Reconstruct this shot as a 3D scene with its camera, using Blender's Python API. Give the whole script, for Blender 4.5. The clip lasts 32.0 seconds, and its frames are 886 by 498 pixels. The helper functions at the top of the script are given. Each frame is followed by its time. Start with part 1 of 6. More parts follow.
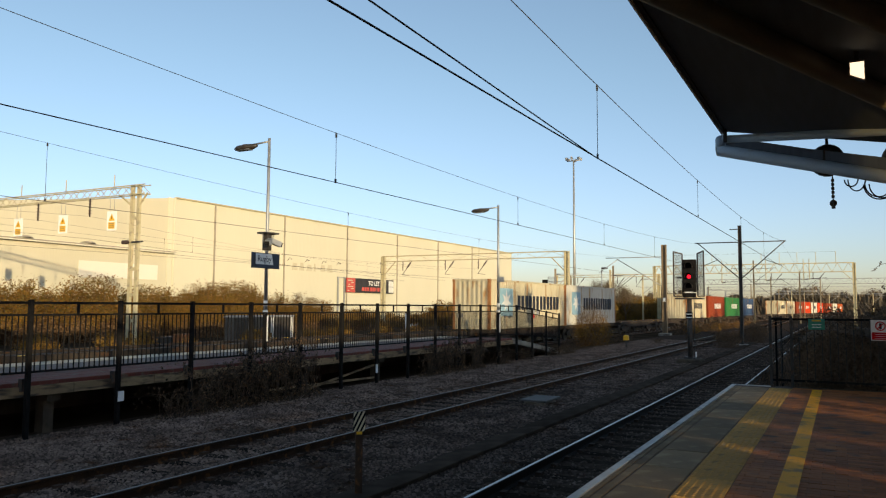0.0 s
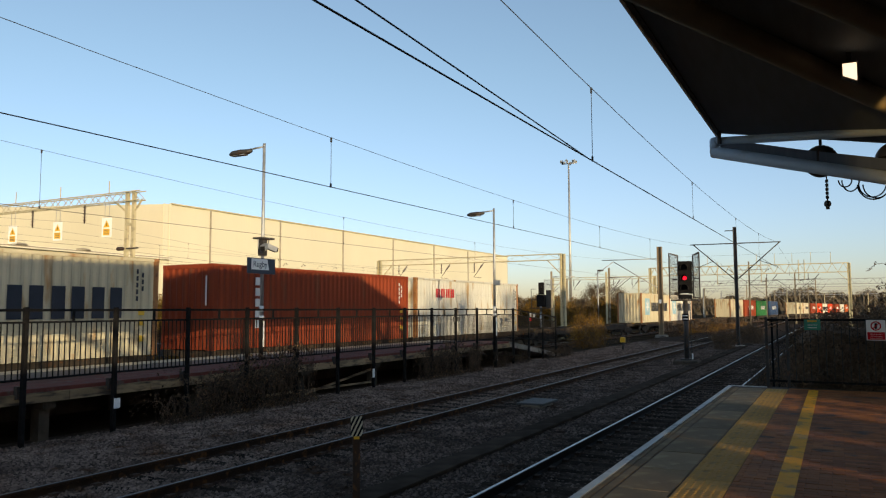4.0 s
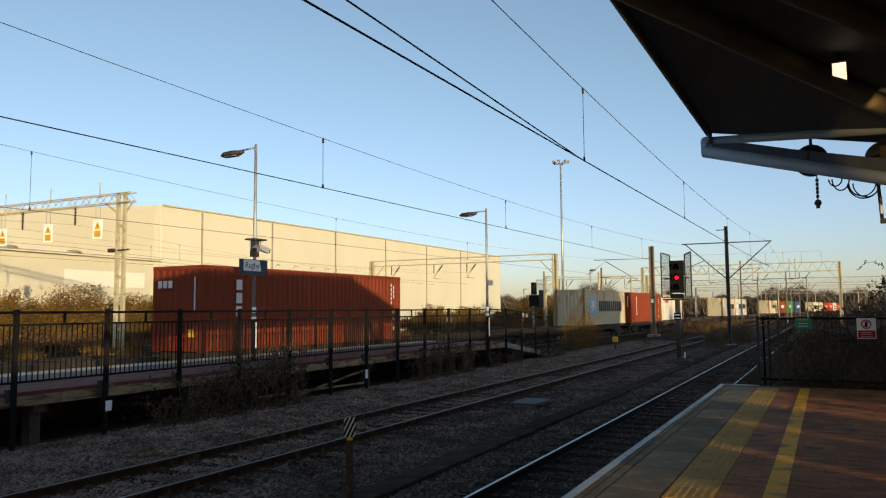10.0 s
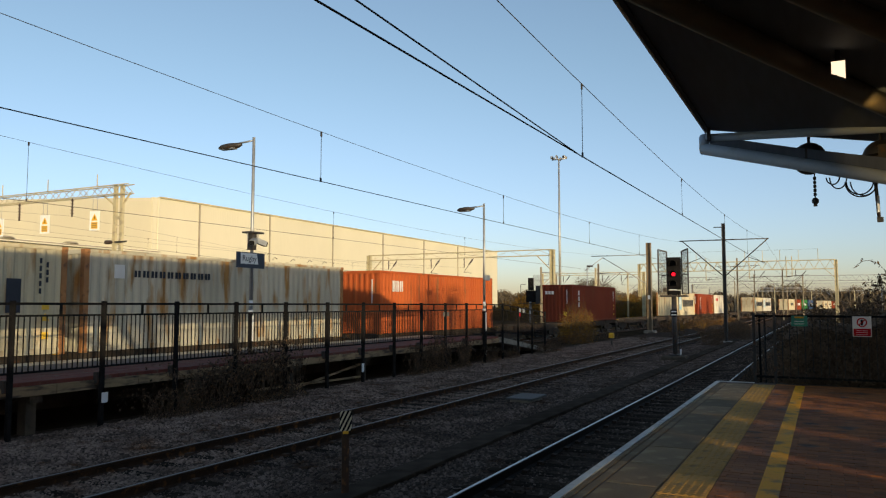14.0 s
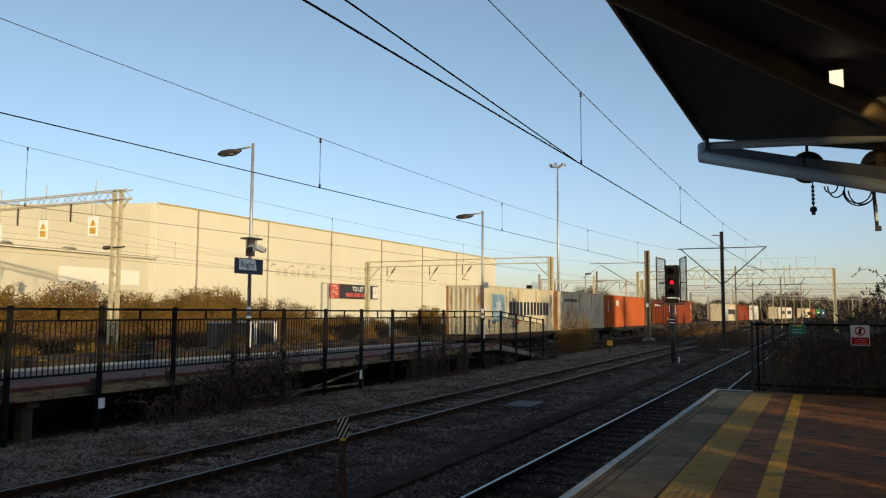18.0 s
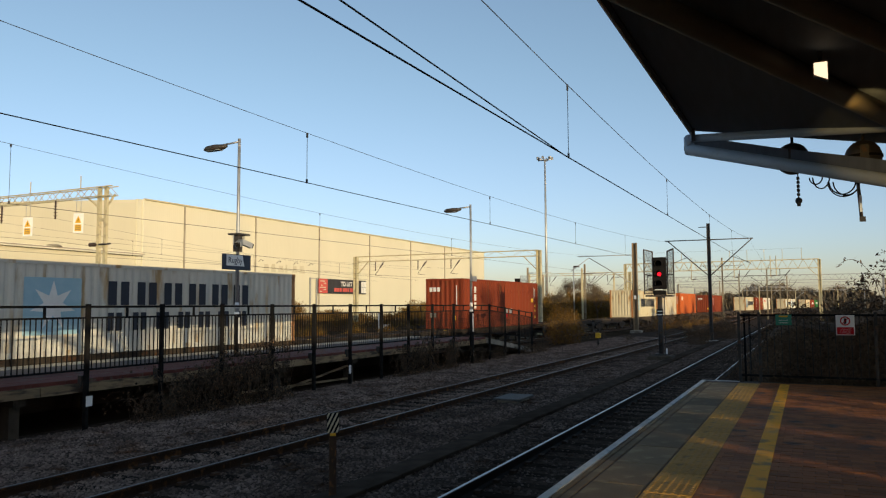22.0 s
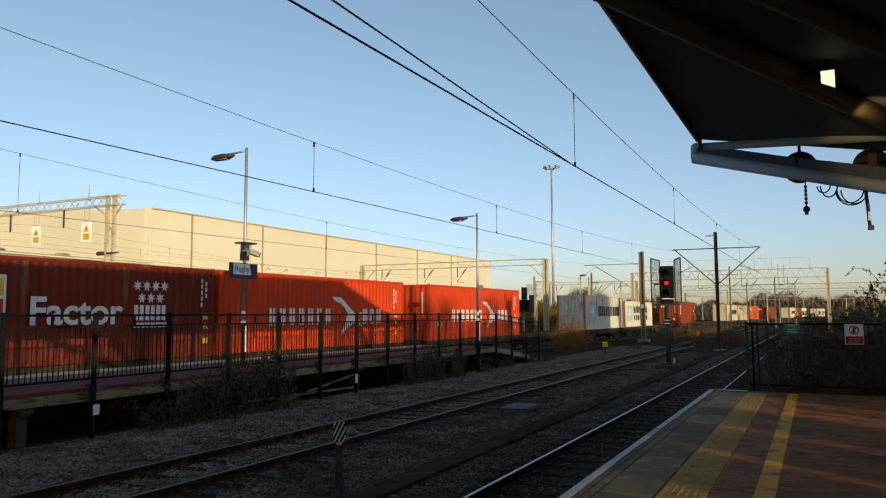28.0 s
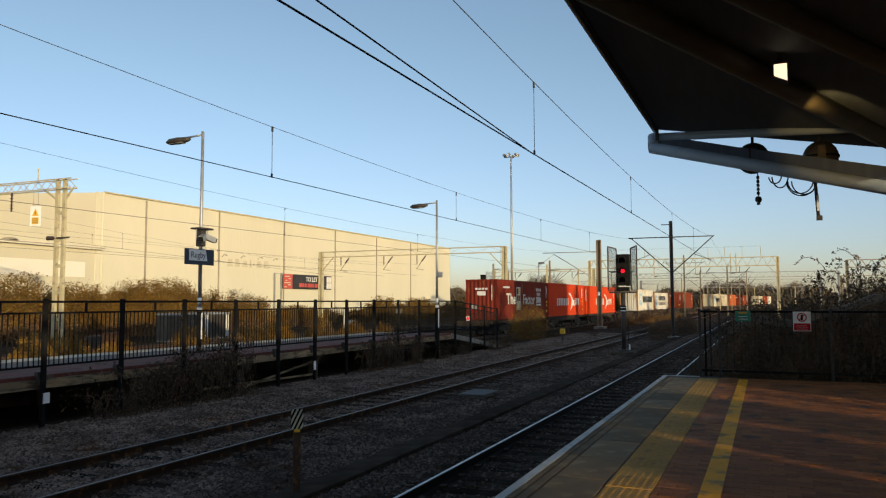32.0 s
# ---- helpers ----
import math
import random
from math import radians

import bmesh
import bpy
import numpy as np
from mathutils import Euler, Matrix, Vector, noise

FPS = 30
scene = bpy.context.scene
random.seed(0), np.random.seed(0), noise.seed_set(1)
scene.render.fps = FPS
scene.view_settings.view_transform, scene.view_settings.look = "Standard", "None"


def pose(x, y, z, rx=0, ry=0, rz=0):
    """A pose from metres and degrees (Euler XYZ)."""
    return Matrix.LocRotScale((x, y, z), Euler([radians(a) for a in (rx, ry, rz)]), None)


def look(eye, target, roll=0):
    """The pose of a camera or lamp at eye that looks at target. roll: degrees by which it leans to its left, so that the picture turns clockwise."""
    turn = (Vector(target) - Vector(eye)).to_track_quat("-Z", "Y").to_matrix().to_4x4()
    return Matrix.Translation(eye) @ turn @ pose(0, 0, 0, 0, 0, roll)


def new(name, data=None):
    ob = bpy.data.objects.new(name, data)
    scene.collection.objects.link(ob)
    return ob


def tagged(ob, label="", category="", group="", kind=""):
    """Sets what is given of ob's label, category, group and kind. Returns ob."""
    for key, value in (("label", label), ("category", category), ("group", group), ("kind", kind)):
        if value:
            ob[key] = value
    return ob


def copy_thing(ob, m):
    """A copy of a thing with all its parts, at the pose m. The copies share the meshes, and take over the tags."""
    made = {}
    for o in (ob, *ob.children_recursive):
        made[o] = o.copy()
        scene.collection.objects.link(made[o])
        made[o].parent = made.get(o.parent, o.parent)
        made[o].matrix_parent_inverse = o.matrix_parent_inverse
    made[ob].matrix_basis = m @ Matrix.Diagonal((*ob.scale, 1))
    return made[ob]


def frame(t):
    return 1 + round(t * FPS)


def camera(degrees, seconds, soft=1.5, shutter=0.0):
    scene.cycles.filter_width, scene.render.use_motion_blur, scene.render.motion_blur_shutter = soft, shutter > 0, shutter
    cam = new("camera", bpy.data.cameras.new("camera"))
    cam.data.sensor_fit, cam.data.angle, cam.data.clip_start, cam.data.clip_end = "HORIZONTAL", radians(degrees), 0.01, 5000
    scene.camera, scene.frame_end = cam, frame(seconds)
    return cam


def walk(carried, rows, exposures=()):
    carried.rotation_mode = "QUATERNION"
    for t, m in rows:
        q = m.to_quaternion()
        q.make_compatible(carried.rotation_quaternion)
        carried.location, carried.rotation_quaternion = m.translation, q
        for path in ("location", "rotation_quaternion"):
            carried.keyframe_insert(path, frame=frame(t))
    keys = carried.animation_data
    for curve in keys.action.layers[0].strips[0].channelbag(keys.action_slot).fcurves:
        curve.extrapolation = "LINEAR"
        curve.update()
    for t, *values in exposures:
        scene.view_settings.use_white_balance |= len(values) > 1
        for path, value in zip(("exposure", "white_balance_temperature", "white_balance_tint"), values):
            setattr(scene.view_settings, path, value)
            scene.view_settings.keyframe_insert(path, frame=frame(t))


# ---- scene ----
# The world: x along the tracks, y across them away from the viewer's platform, z up; platform tops at 0.
EYE = Vector((0, 0, 1.485))
RAIL = -0.915
GROUND = -1.1

# ---- camera ----
cam = camera(61.0, 32.0, soft=1.2)


def aim(yaw, pitch, roll):
    a, p = radians(yaw), radians(pitch)
    return look(EYE, EYE + Vector((math.cos(p) * math.cos(a), math.cos(p) * math.sin(a), math.sin(p))), roll)


# seconds, yaw from the track direction, pitch, roll
PAN = (
    (0, 27.916, 4.332, 0.337), (0.5, 27.760, 4.298, 0.101), (1, 27.652, 4.316, -0.106), (1.5, 27.573, 4.330, -0.132), (2, 27.585, 4.342, -0.219), (2.5, 27.527, 4.335, -0.238),
    (3, 27.505, 4.372, -0.106), (3.5, 27.563, 4.474, -0.134), (5.5, 27.518, 4.993, -0.163), (6, 27.343, 5.083, -0.150), (6.5, 27.190, 5.263, -0.293), (7, 27.104, 5.267, -0.387),
    (7.5, 27.118, 5.198, -0.393), (8, 27.081, 5.131, -0.403), (8.5, 27.087, 5.039, -0.373), (9, 27.081, 4.931, -0.497), (9.5, 27.089, 4.809, -0.445), (10, 27.029, 4.646, -0.460),
    (10.5, 26.871, 4.492, -0.425), (11, 26.888, 4.372, -0.255), (11.5, 26.835, 4.254, -0.219), (12, 26.832, 4.119, -0.065), (12.5, 26.833, 4.107, 0.048), (13, 26.835, 4.160, 0.091),
    (13.5, 26.798, 4.200, -0.008), (14, 26.833, 4.243, 0.033), (14.5, 26.900, 4.351, 0.098), (16.5, 26.885, 4.622, 0.143), (17, 26.791, 4.603, 0.233), (17.5, 26.771, 4.644, 0.256),
    (18, 26.721, 4.767, 0.277), (18.5, 26.587, 4.766, 0.306), (19, 26.398, 4.709, 0.082), (19.5, 26.205, 4.586, 0.018), (20, 25.970, 4.613, 0.140), (20.5, 25.747, 4.561, 0.175),
    (21, 25.601, 4.511, -0.048), (21.5, 25.661, 4.382, -0.170), (22, 25.822, 4.316, -0.288), (22.5, 25.977, 4.305, -0.114), (23, 26.035, 4.237, -0.229), (23.5, 26.033, 4.283, -0.402),
    (24, 26.155, 4.398, -0.337), (24.5, 26.291, 4.440, -0.655), (25, 26.378, 4.521, -0.552), (25.5, 26.403, 4.557, -0.485), (27.5, 26.535, 4.933, -0.392), (28, 26.314, 4.984, -0.257),
    (28.5, 26.060, 4.986, -0.168), (29, 25.802, 4.825, -0.179), (29.5, 25.417, 4.563, -0.260), (30, 25.004, 4.358, -0.117), (30.5, 24.510, 4.169, -0.357), (31, 24.062, 4.005, -0.205),
    (31.5, 23.647, 3.975, -0.140), (32, 23.230, 3.990, -0.151),
)
walk(cam, [(t, aim(y, p, r)) for t, y, p, r in PAN], [(0, 0.3, 7640, 20), (12, 0.2, 7640, 20), (32, 0.14, 7640, 20)])

# ---- light ----
SUN_AZ, SUN_EL = 53.0, 5.6      # the way the light travels, in degrees from +x; height of the sun
world = bpy.data.worlds.new("sky")
scene.world = world
world.use_nodes = True
wn = world.node_tree.nodes
sky = wn.new("ShaderNodeTexSky")
sky.sky_type = "NISHITA"
sky.sun_disc = False
sky.sun_elevation = radians(SUN_EL)
sky.sun_rotation = radians(90 - (SUN_AZ + 180))
sky.altitude = 100
sky.air_density, sky.dust_density, sky.ozone_density = 0.84, 0.8, 2.8
wn["Background"].inputs["Strength"].default_value = 0.252
soft_sky = wn.new("ShaderNodeHueSaturation")
soft_sky.inputs["Saturation"].default_value = 0.91
world.node_tree.links.new(sky.outputs["Color"], soft_sky.inputs["Color"])
# a pale bluish haze low over the horizon, a clearer blue above
way_up = wn.new("ShaderNodeSeparateXYZ")
world.node_tree.links.new(wn.new("ShaderNodeTexCoord").outputs["Generated"], way_up.inputs["Vector"])
rise = wn.new("ShaderNodeMapRange")
rise.interpolation_type = "SMOOTHSTEP"
rise.inputs["From Min"].default_value, rise.inputs["From Max"].default_value = 0.0, 0.34
world.node_tree.links.new(way_up.outputs["Z"], rise.inputs["Value"])
haze = wn.new("ShaderNodeMix")
haze.data_type = "RGBA"
haze.inputs["A"].default_value, haze.inputs["B"].default_value = (1.01, 0.97, 1.075, 1), (1.0, 1.06, 0.968, 1)
world.node_tree.links.new(rise.outputs["Result"], haze.inputs["Factor"])
tint = wn.new("ShaderNodeMix")
tint.data_type, tint.blend_type = "RGBA", "MULTIPLY"
tint.inputs["Factor"].default_value = 1.0
world.node_tree.links.new(soft_sky.outputs["Color"], tint.inputs["A"])
world.node_tree.links.new(haze.outputs["Result"], tint.inputs["B"])
world.node_tree.links.new(tint.outputs["Result"], wn["Background"].inputs["Color"])
sun = new("sun", bpy.data.lights.new("sun", "SUN"))
sun.data.energy, sun.data.angle, sun.data.color = 3.6, radians(0.6), (1.0, 0.91, 0.6)
a, e = radians(SUN_AZ), radians(SUN_EL)
sun.matrix_world = look((-60, -80, 12), Vector((-60, -80, 12)) + Vector((math.cos(a) * math.cos(e), math.sin(a) * math.cos(e), -math.sin(e))))


# ---- materials ----
def paint(name, dark, light, scale=3.0, rough=0.6, metal=0.0, bump=0.15, grain=40.0, stain=None, amount=0.35, jitter=0.0, stretch=(1, 1, 1), spec=0.5):
    """A surface with broad patches, fine grain and relief; stain: a third colour in worn spots; jitter: change from piece to piece."""
    m = bpy.data.materials.new(name)
    m.use_nodes = True
    n, l = m.node_tree.nodes, m.node_tree.links
    b = n["Principled BSDF"]
    b.inputs["Metallic"].default_value = metal
    b.inputs["Specular IOR Level"].default_value = spec
    tc = n.new("ShaderNodeTexCoord")
    mp = n.new("ShaderNodeMapping")
    mp.inputs["Scale"].default_value = stretch
    l.new(tc.outputs["Object"], mp.inputs["Vector"])

    def noise_tex(s, detail):
        t = n.new("ShaderNodeTexNoise")
        t.inputs["Scale"].default_value, t.inputs["Detail"].default_value = s, detail
        l.new(mp.outputs["Vector"], t.inputs["Vector"])
        return t
    big, small = noise_tex(scale, 5), noise_tex(grain, 3)
    mix = n.new("ShaderNodeMix")
    mix.data_type = "RGBA"
    mix.inputs["A"].default_value, mix.inputs["B"].default_value = (*dark, 1), (*light, 1)
    add = n.new("ShaderNodeMath")
    add.operation = "MULTIPLY_ADD"
    add.inputs[1].default_value = 0.35
    l.new(small.outputs["Fac"], add.inputs[0])
    ramp = n.new("ShaderNodeMapRange")
    ramp.inputs["From Min"].default_value, ramp.inputs["From Max"].default_value = 0.35, 0.68
    l.new(big.outputs["Fac"], ramp.inputs["Value"])
    half = n.new("ShaderNodeMath")
    half.operation = "MULTIPLY"
    half.inputs[1].default_value = 0.65
    l.new(ramp.outputs["Result"], half.inputs[0])
    l.new(half.outputs[0], add.inputs[2])
    l.new(add.outputs[0], mix.inputs["Factor"])
    col = mix.outputs["Result"]
    if stain:
        spots = noise_tex(scale * 2.3, 8)
        cut = n.new("ShaderNodeMapRange")
        cut.inputs["From Min"].default_value, cut.inputs["From Max"].default_value = 0.62 - 0.2 * amount, 0.76 - 0.2 * amount
        l.new(spots.outputs["Fac"], cut.inputs["Value"])
        m2 = n.new("ShaderNodeMix")
        m2.data_type = "RGBA"
        m2.inputs["B"].default_value = (*stain, 1)
        l.new(cut.outputs["Result"], m2.inputs["Factor"])
        l.new(col, m2.inputs["A"])
        col = m2.outputs["Result"]
    if jitter:
        info = n.new("ShaderNodeObjectInfo")
        geo = n.new("ShaderNodeNewGeometry")
        s = n.new("ShaderNodeMath")
        s.operation = "ADD"
        l.new(info.outputs["Random"], s.inputs[0])
        l.new(geo.outputs["Random Per Island"], s.inputs[1])
        fr = n.new("ShaderNodeMath")
        fr.operation = "FRACT"
        l.new(s.outputs[0], fr.inputs[0])
        mr = n.new("ShaderNodeMapRange")
        mr.inputs["To Min"].default_value, mr.inputs["To Max"].default_value = 1 - jitter, 1 + jitter
        l.new(fr.outputs[0], mr.inputs["Value"])
        hs = n.new("ShaderNodeHueSaturation")
        l.new(mr.outputs["Result"], hs.inputs["Value"])
        l.new(col, hs.inputs["Color"])
        col = hs.outputs["Color"]
    l.new(col, b.inputs["Base Color"])
    rr = n.new("ShaderNodeMapRange")
    rr.inputs["To Min"].default_value, rr.inputs["To Max"].default_value = max(0.05, rough - 0.12), min(1, rough + 0.12)
    l.new(big.outputs["Fac"], rr.inputs["Value"])
    l.new(rr.outputs["Result"], b.inputs["Roughness"])
    if bump:
        bp = n.new("ShaderNodeBump")
        bp.inputs["Strength"].default_value, bp.inputs["Distance"].default_value = bump, 0.02
        l.new(small.outputs["Fac"], bp.inputs["Height"])
        l.new(bp.outputs["Normal"], b.inputs["Normal"])
    return m


def glow(name, colour, strength):
    m = bpy.data.materials.new(name)
    m.use_nodes = True
    b = m.node_tree.nodes["Principled BSDF"]
    b.inputs["Base Color"].default_value = (*colour, 1)
    b.inputs["Emission Color"].default_value = (*colour, 1)
    b.inputs["Emission Strength"].default_value = strength
    return m


EARTH = paint("brown_earth", (0.03, 0.022, 0.015), (0.08, 0.057, 0.038), 0.25, 0.95, bump=0.6, grain=6, spec=0.0)
SIDING = paint("siding_gravel", (0.05, 0.034, 0.021), (0.12, 0.08, 0.047), 0.4, 0.95, bump=0.6, grain=9, spec=0.0)
BALLAST = paint("ballast_bed", (0.036, 0.026, 0.0205), (0.115, 0.083, 0.065), 9, 0.95, bump=1.0, grain=34, stain=(0.05, 0.035, 0.025), spec=0.0)
STONE = paint("ballast_stone", (0.08, 0.058, 0.047), (0.31, 0.225, 0.185), 1.0, 0.9, bump=0.3, grain=60, stain=(0.09, 0.05, 0.03), jitter=0.48, spec=0.0)
DIRTYSTONE = paint("fouled_ballast_stone", (0.05, 0.038, 0.032), (0.215, 0.163, 0.138), 1.0, 0.9, bump=0.3, grain=60, stain=(0.06, 0.035, 0.022), jitter=0.55, spec=0.0)
RAILHEAD = paint("polished_rail", (0.24, 0.24, 0.25), (0.34, 0.34, 0.35), 2, 0.36, metal=1.0, bump=0.02)
RAILSIDE = paint("rusty_rail", (0.03, 0.016, 0.01), (0.085, 0.042, 0.02), 4, 0.85, bump=0.4, stain=(0.15, 0.065, 0.022))
SLEEPER = paint("weathered_sleeper", (0.024, 0.018, 0.014), (0.058, 0.044, 0.034), 3, 0.95, bump=0.4, jitter=0.2, spec=0.0)
CONCRETE = paint("pale_concrete", (0.2, 0.18, 0.15), (0.36, 0.33, 0.28), 1.5, 0.85, bump=0.3, stain=(0.1, 0.085, 0.065), jitter=0.12)
DARKCON = paint("dark_concrete", (0.045, 0.036, 0.027), (0.1, 0.08, 0.062), 2, 0.9, bump=0.35, stain=(0.045, 0.04, 0.026), jitter=0.15, spec=0.1)
SLAB = paint("coping_slab", (0.155, 0.1, 0.055), (0.3, 0.2, 0.11), 1.6, 0.75, bump=0.25, stain=(0.3, 0.22, 0.12), amount=0.5, jitter=0.3, spec=0.08)
TACTILE = paint("buff_tactile", (0.4, 0.21, 0.053), (0.58, 0.315, 0.085), 2.5, 0.75, bump=0.25, stain=(0.2, 0.14, 0.07), jitter=0.15, spec=0.12)
BRICK = paint("brown_paver", (0.2, 0.062, 0.02), (0.4, 0.142, 0.045), 1.3, 0.7, bump=0.3, stain=(0.1, 0.06, 0.045), jitter=0.28, spec=0.12)
JOINT = paint("paver_joint", (0.07, 0.04, 0.027), (0.12, 0.065, 0.042), 4, 0.95, bump=0.3)
WHITELINE = paint("white_line", (0.45, 0.44, 0.41), (0.66, 0.64, 0.6), 2.2, 0.7, bump=0.2, stain=(0.3, 0.29, 0.27), amount=0.3)
YELLOWLINE = paint("yellow_line", (0.75, 0.31, 0.007), (0.95, 0.42, 0.01), 2.0, 0.65, bump=0.2, stain=(0.3, 0.17, 0.04), amount=0.5, spec=0.15)
FASCIA = paint("stained_edge_beam", (0.16, 0.108, 0.06), (0.42, 0.3, 0.17), 1.4, 0.85, bump=0.35, stain=(0.05, 0.035, 0.025), amount=0.7, stretch=(0.5, 1, 2.5))
LIDGREY = paint("grey_lid", (0.06, 0.058, 0.054), (0.11, 0.105, 0.098), 2, 0.8, bump=0.3)
REDBRICK = paint("red_edge_brick", (0.1, 0.022, 0.015), (0.175, 0.042, 0.03), 2, 0.85, bump=0.3, stain=(0.12, 0.09, 0.07), jitter=0.2)
# Whitened coping, its colour warmed to stand in for low sun.
ISLECOPE = paint("sunlit_white_coping", (0.47, 0.39, 0.27), (0.69, 0.58, 0.41), 1.2, 0.8, bump=0.3, stain=(0.26, 0.23, 0.18), jitter=0.12)
DECK = paint("island_paving", (0.1, 0.08, 0.072), (0.17, 0.14, 0.125), 1.5, 0.85, bump=0.3, stain=(0.12, 0.07, 0.05))
BLACK = paint("black_paint", (0.008, 0.0075, 0.0075), (0.019, 0.018, 0.018), 5, 0.8, bump=0.1, spec=0.06)
DARKSTEEL = paint("dark_steel", (0.03, 0.028, 0.026), (0.07, 0.064, 0.06), 4, 0.6, metal=0.3, bump=0.2, stain=(0.1, 0.05, 0.03))
GALV = paint("galvanised_steel", (0.3, 0.31, 0.31), (0.46, 0.47, 0.47), 4, 0.5, metal=0.6, bump=0.1)
OLEPAINT = paint("cream_grey_mast_paint", (0.42, 0.37, 0.23), (0.56, 0.49, 0.31), 1.5, 0.65, bump=0.1, stain=(0.3, 0.26, 0.18))
FARMAST = paint("pale_brown_mast_paint", (0.22, 0.18, 0.12), (0.33, 0.28, 0.2), 2, 0.8, bump=0.2)
RUSTMAST = paint("brown_mast_paint", (0.15, 0.108, 0.066), (0.23, 0.17, 0.108), 2, 0.8, bump=0.2)
WIRE = paint("copper_wire", (0.03, 0.03, 0.028), (0.06, 0.055, 0.05), 3, 0.6, metal=0.4, bump=0)
INSUL = paint("brown_insulator", (0.03, 0.018, 0.014), (0.06, 0.035, 0.028), 3, 0.35, bump=0)
CREAM = paint("cream_cladding", (0.576, 0.549, 0.424), (0.65, 0.618, 0.484), 0.12, 0.6, bump=0.05, grain=3, stretch=(1, 1, 0.3), spec=0.3)
# Slightly darker, yellower copy of CREAM for the west wall.
WESTCREAM = paint("west_cream_cladding", (0.545, 0.51, 0.384), (0.62, 0.581, 0.441), 0.12, 0.6, bump=0.05, grain=3, stretch=(1, 1, 0.3), spec=0.3)
FADED = paint("faded_sign_paint", (0.46, 0.42, 0.3), (0.55, 0.51, 0.38), 0.8, 0.6, bump=0.05, grain=3, spec=0.3)
CREAM2 = paint("pale_cladding", (0.7, 0.675, 0.58), (0.76, 0.735, 0.64), 0.15, 0.6, bump=0.05, grain=3, spec=0.3)
DOWNPIPE = paint("grey_downpipe", (0.25, 0.22, 0.17), (0.36, 0.32, 0.25), 1, 0.6)
CANOPYBLACK = paint("dark_soffit", (0.064, 0.08, 0.108), (0.11, 0.136, 0.178), 1.2, 0.7, bump=0.1, stretch=(1, 8, 1))
TUBE = paint("grey_canopy_tube", (0.29, 0.345, 0.4), (0.39, 0.455, 0.52), 1.2, 0.5, bump=0.1, stain=(0.27, 0.26, 0.24), amount=0.1)
TUBEB = paint("brown_canopy_tube", (0.1, 0.083, 0.06), (0.165, 0.138, 0.1), 1.2, 0.55, bump=0.15, stain=(0.2, 0.15, 0.08), amount=0.1)
# Letting board red and black: distance haze is mixed into both colours.
LETRED = paint("hazy_red_board", (0.46, 0.07, 0.06), (0.56, 0.115, 0.095), 1.2, 0.7, bump=0, spec=0.2)
LETBLACK = paint("hazy_black_board", (0.03, 0.03, 0.034), (0.05, 0.05, 0.055), 1.2, 0.7, bump=0, spec=0.2)
WHITE = paint("white_board", (0.78, 0.78, 0.76), (0.86, 0.86, 0.84), 3, 0.5, bump=0)
FADEDWHITE = paint("faded_white_panel", (0.62, 0.61, 0.57), (0.72, 0.71, 0.67), 1.2, 0.6, bump=0)
REDBOARD = paint("red_board", (0.5, 0.008, 0.012), (0.6, 0.014, 0.018), 3, 0.6, bump=0, spec=0.15)
NAVY = paint("navy_board", (0.012, 0.02, 0.04), (0.025, 0.04, 0.07), 3, 0.4, bump=0)
GREENBOARD = paint("green_board", (0.01, 0.2, 0.13), (0.02, 0.28, 0.19), 3, 0.5, bump=0)
YELLOWBOARD = paint("yellow_board", (0.7, 0.37, 0.015), (0.8, 0.45, 0.025), 3, 0.5, bump=0)
BUILDING = paint("station_brick", (0.2, 0.1, 0.07), (0.32, 0.18, 0.12), 2, 0.85, bump=0.3)
ROOFING = paint("roof_sheet", (0.15, 0.15, 0.15), (0.22, 0.22, 0.22), 1, 0.7)
LEAFBROWN = paint("dry_brown_leaf", (0.115, 0.057, 0.013), (0.28, 0.145, 0.031), 0.6, 0.85, bump=0, grain=9, jitter=0.28, spec=0.1)
LEAFGOLD = paint("golden_dry_leaf", (0.2, 0.108, 0.02), (0.42, 0.235, 0.05), 0.9, 0.85, bump=0, grain=9, jitter=0.28, spec=0.1)
LEAFGREEN = paint("olive_leaf", (0.07, 0.048, 0.013), (0.2, 0.137, 0.034), 0.7, 0.85, bump=0, grain=9, jitter=0.3, spec=0.1)
LEAFDARK = paint("dark_bramble_leaf", (0.088, 0.051, 0.028), (0.27, 0.165, 0.09), 1.3, 0.9, bump=0, grain=9, jitter=0.5, spec=0.1)
BRAMBLELEAF = paint("bramble_leaf", (0.034, 0.024, 0.017), (0.105, 0.075, 0.053), 1.3, 0.9, bump=0, grain=9, jitter=0.6, spec=0.15)
HEDGELEAF = paint("dark_hedge_leaf", (0.056, 0.039, 0.025), (0.195, 0.132, 0.084), 1.3, 0.8, bump=0, grain=9, jitter=0.6, spec=0.3)
TWIG = paint("brown_twig", (0.07, 0.045, 0.028), (0.16, 0.1, 0.06), 3, 0.9, bump=0)
FARTWIG = paint("bare_far_twigs", (0.09, 0.068, 0.042), (0.17, 0.128, 0.08), 0.1, 0.95, bump=0, jitter=0.3)
REDLAMP = glow("red_signal_light", (1.0, 0.012, 0.03), 1.7)
# Darker than RAILSIDE, for the flanks of the near line.
BLACKSIDE = paint("near_black_rail", (0.012, 0.009, 0.008), (0.03, 0.022, 0.017), 4, 0.8, bump=0.3, stain=(0.05, 0.025, 0.014), amount=0.15, spec=0.2)
RUSTSIDE = paint("orange_rust_rail", (0.022, 0.012, 0.008), (0.06, 0.03, 0.015), 3, 0.9, bump=0.4, stain=(0.14, 0.06, 0.02), amount=0.3, spec=0.2)
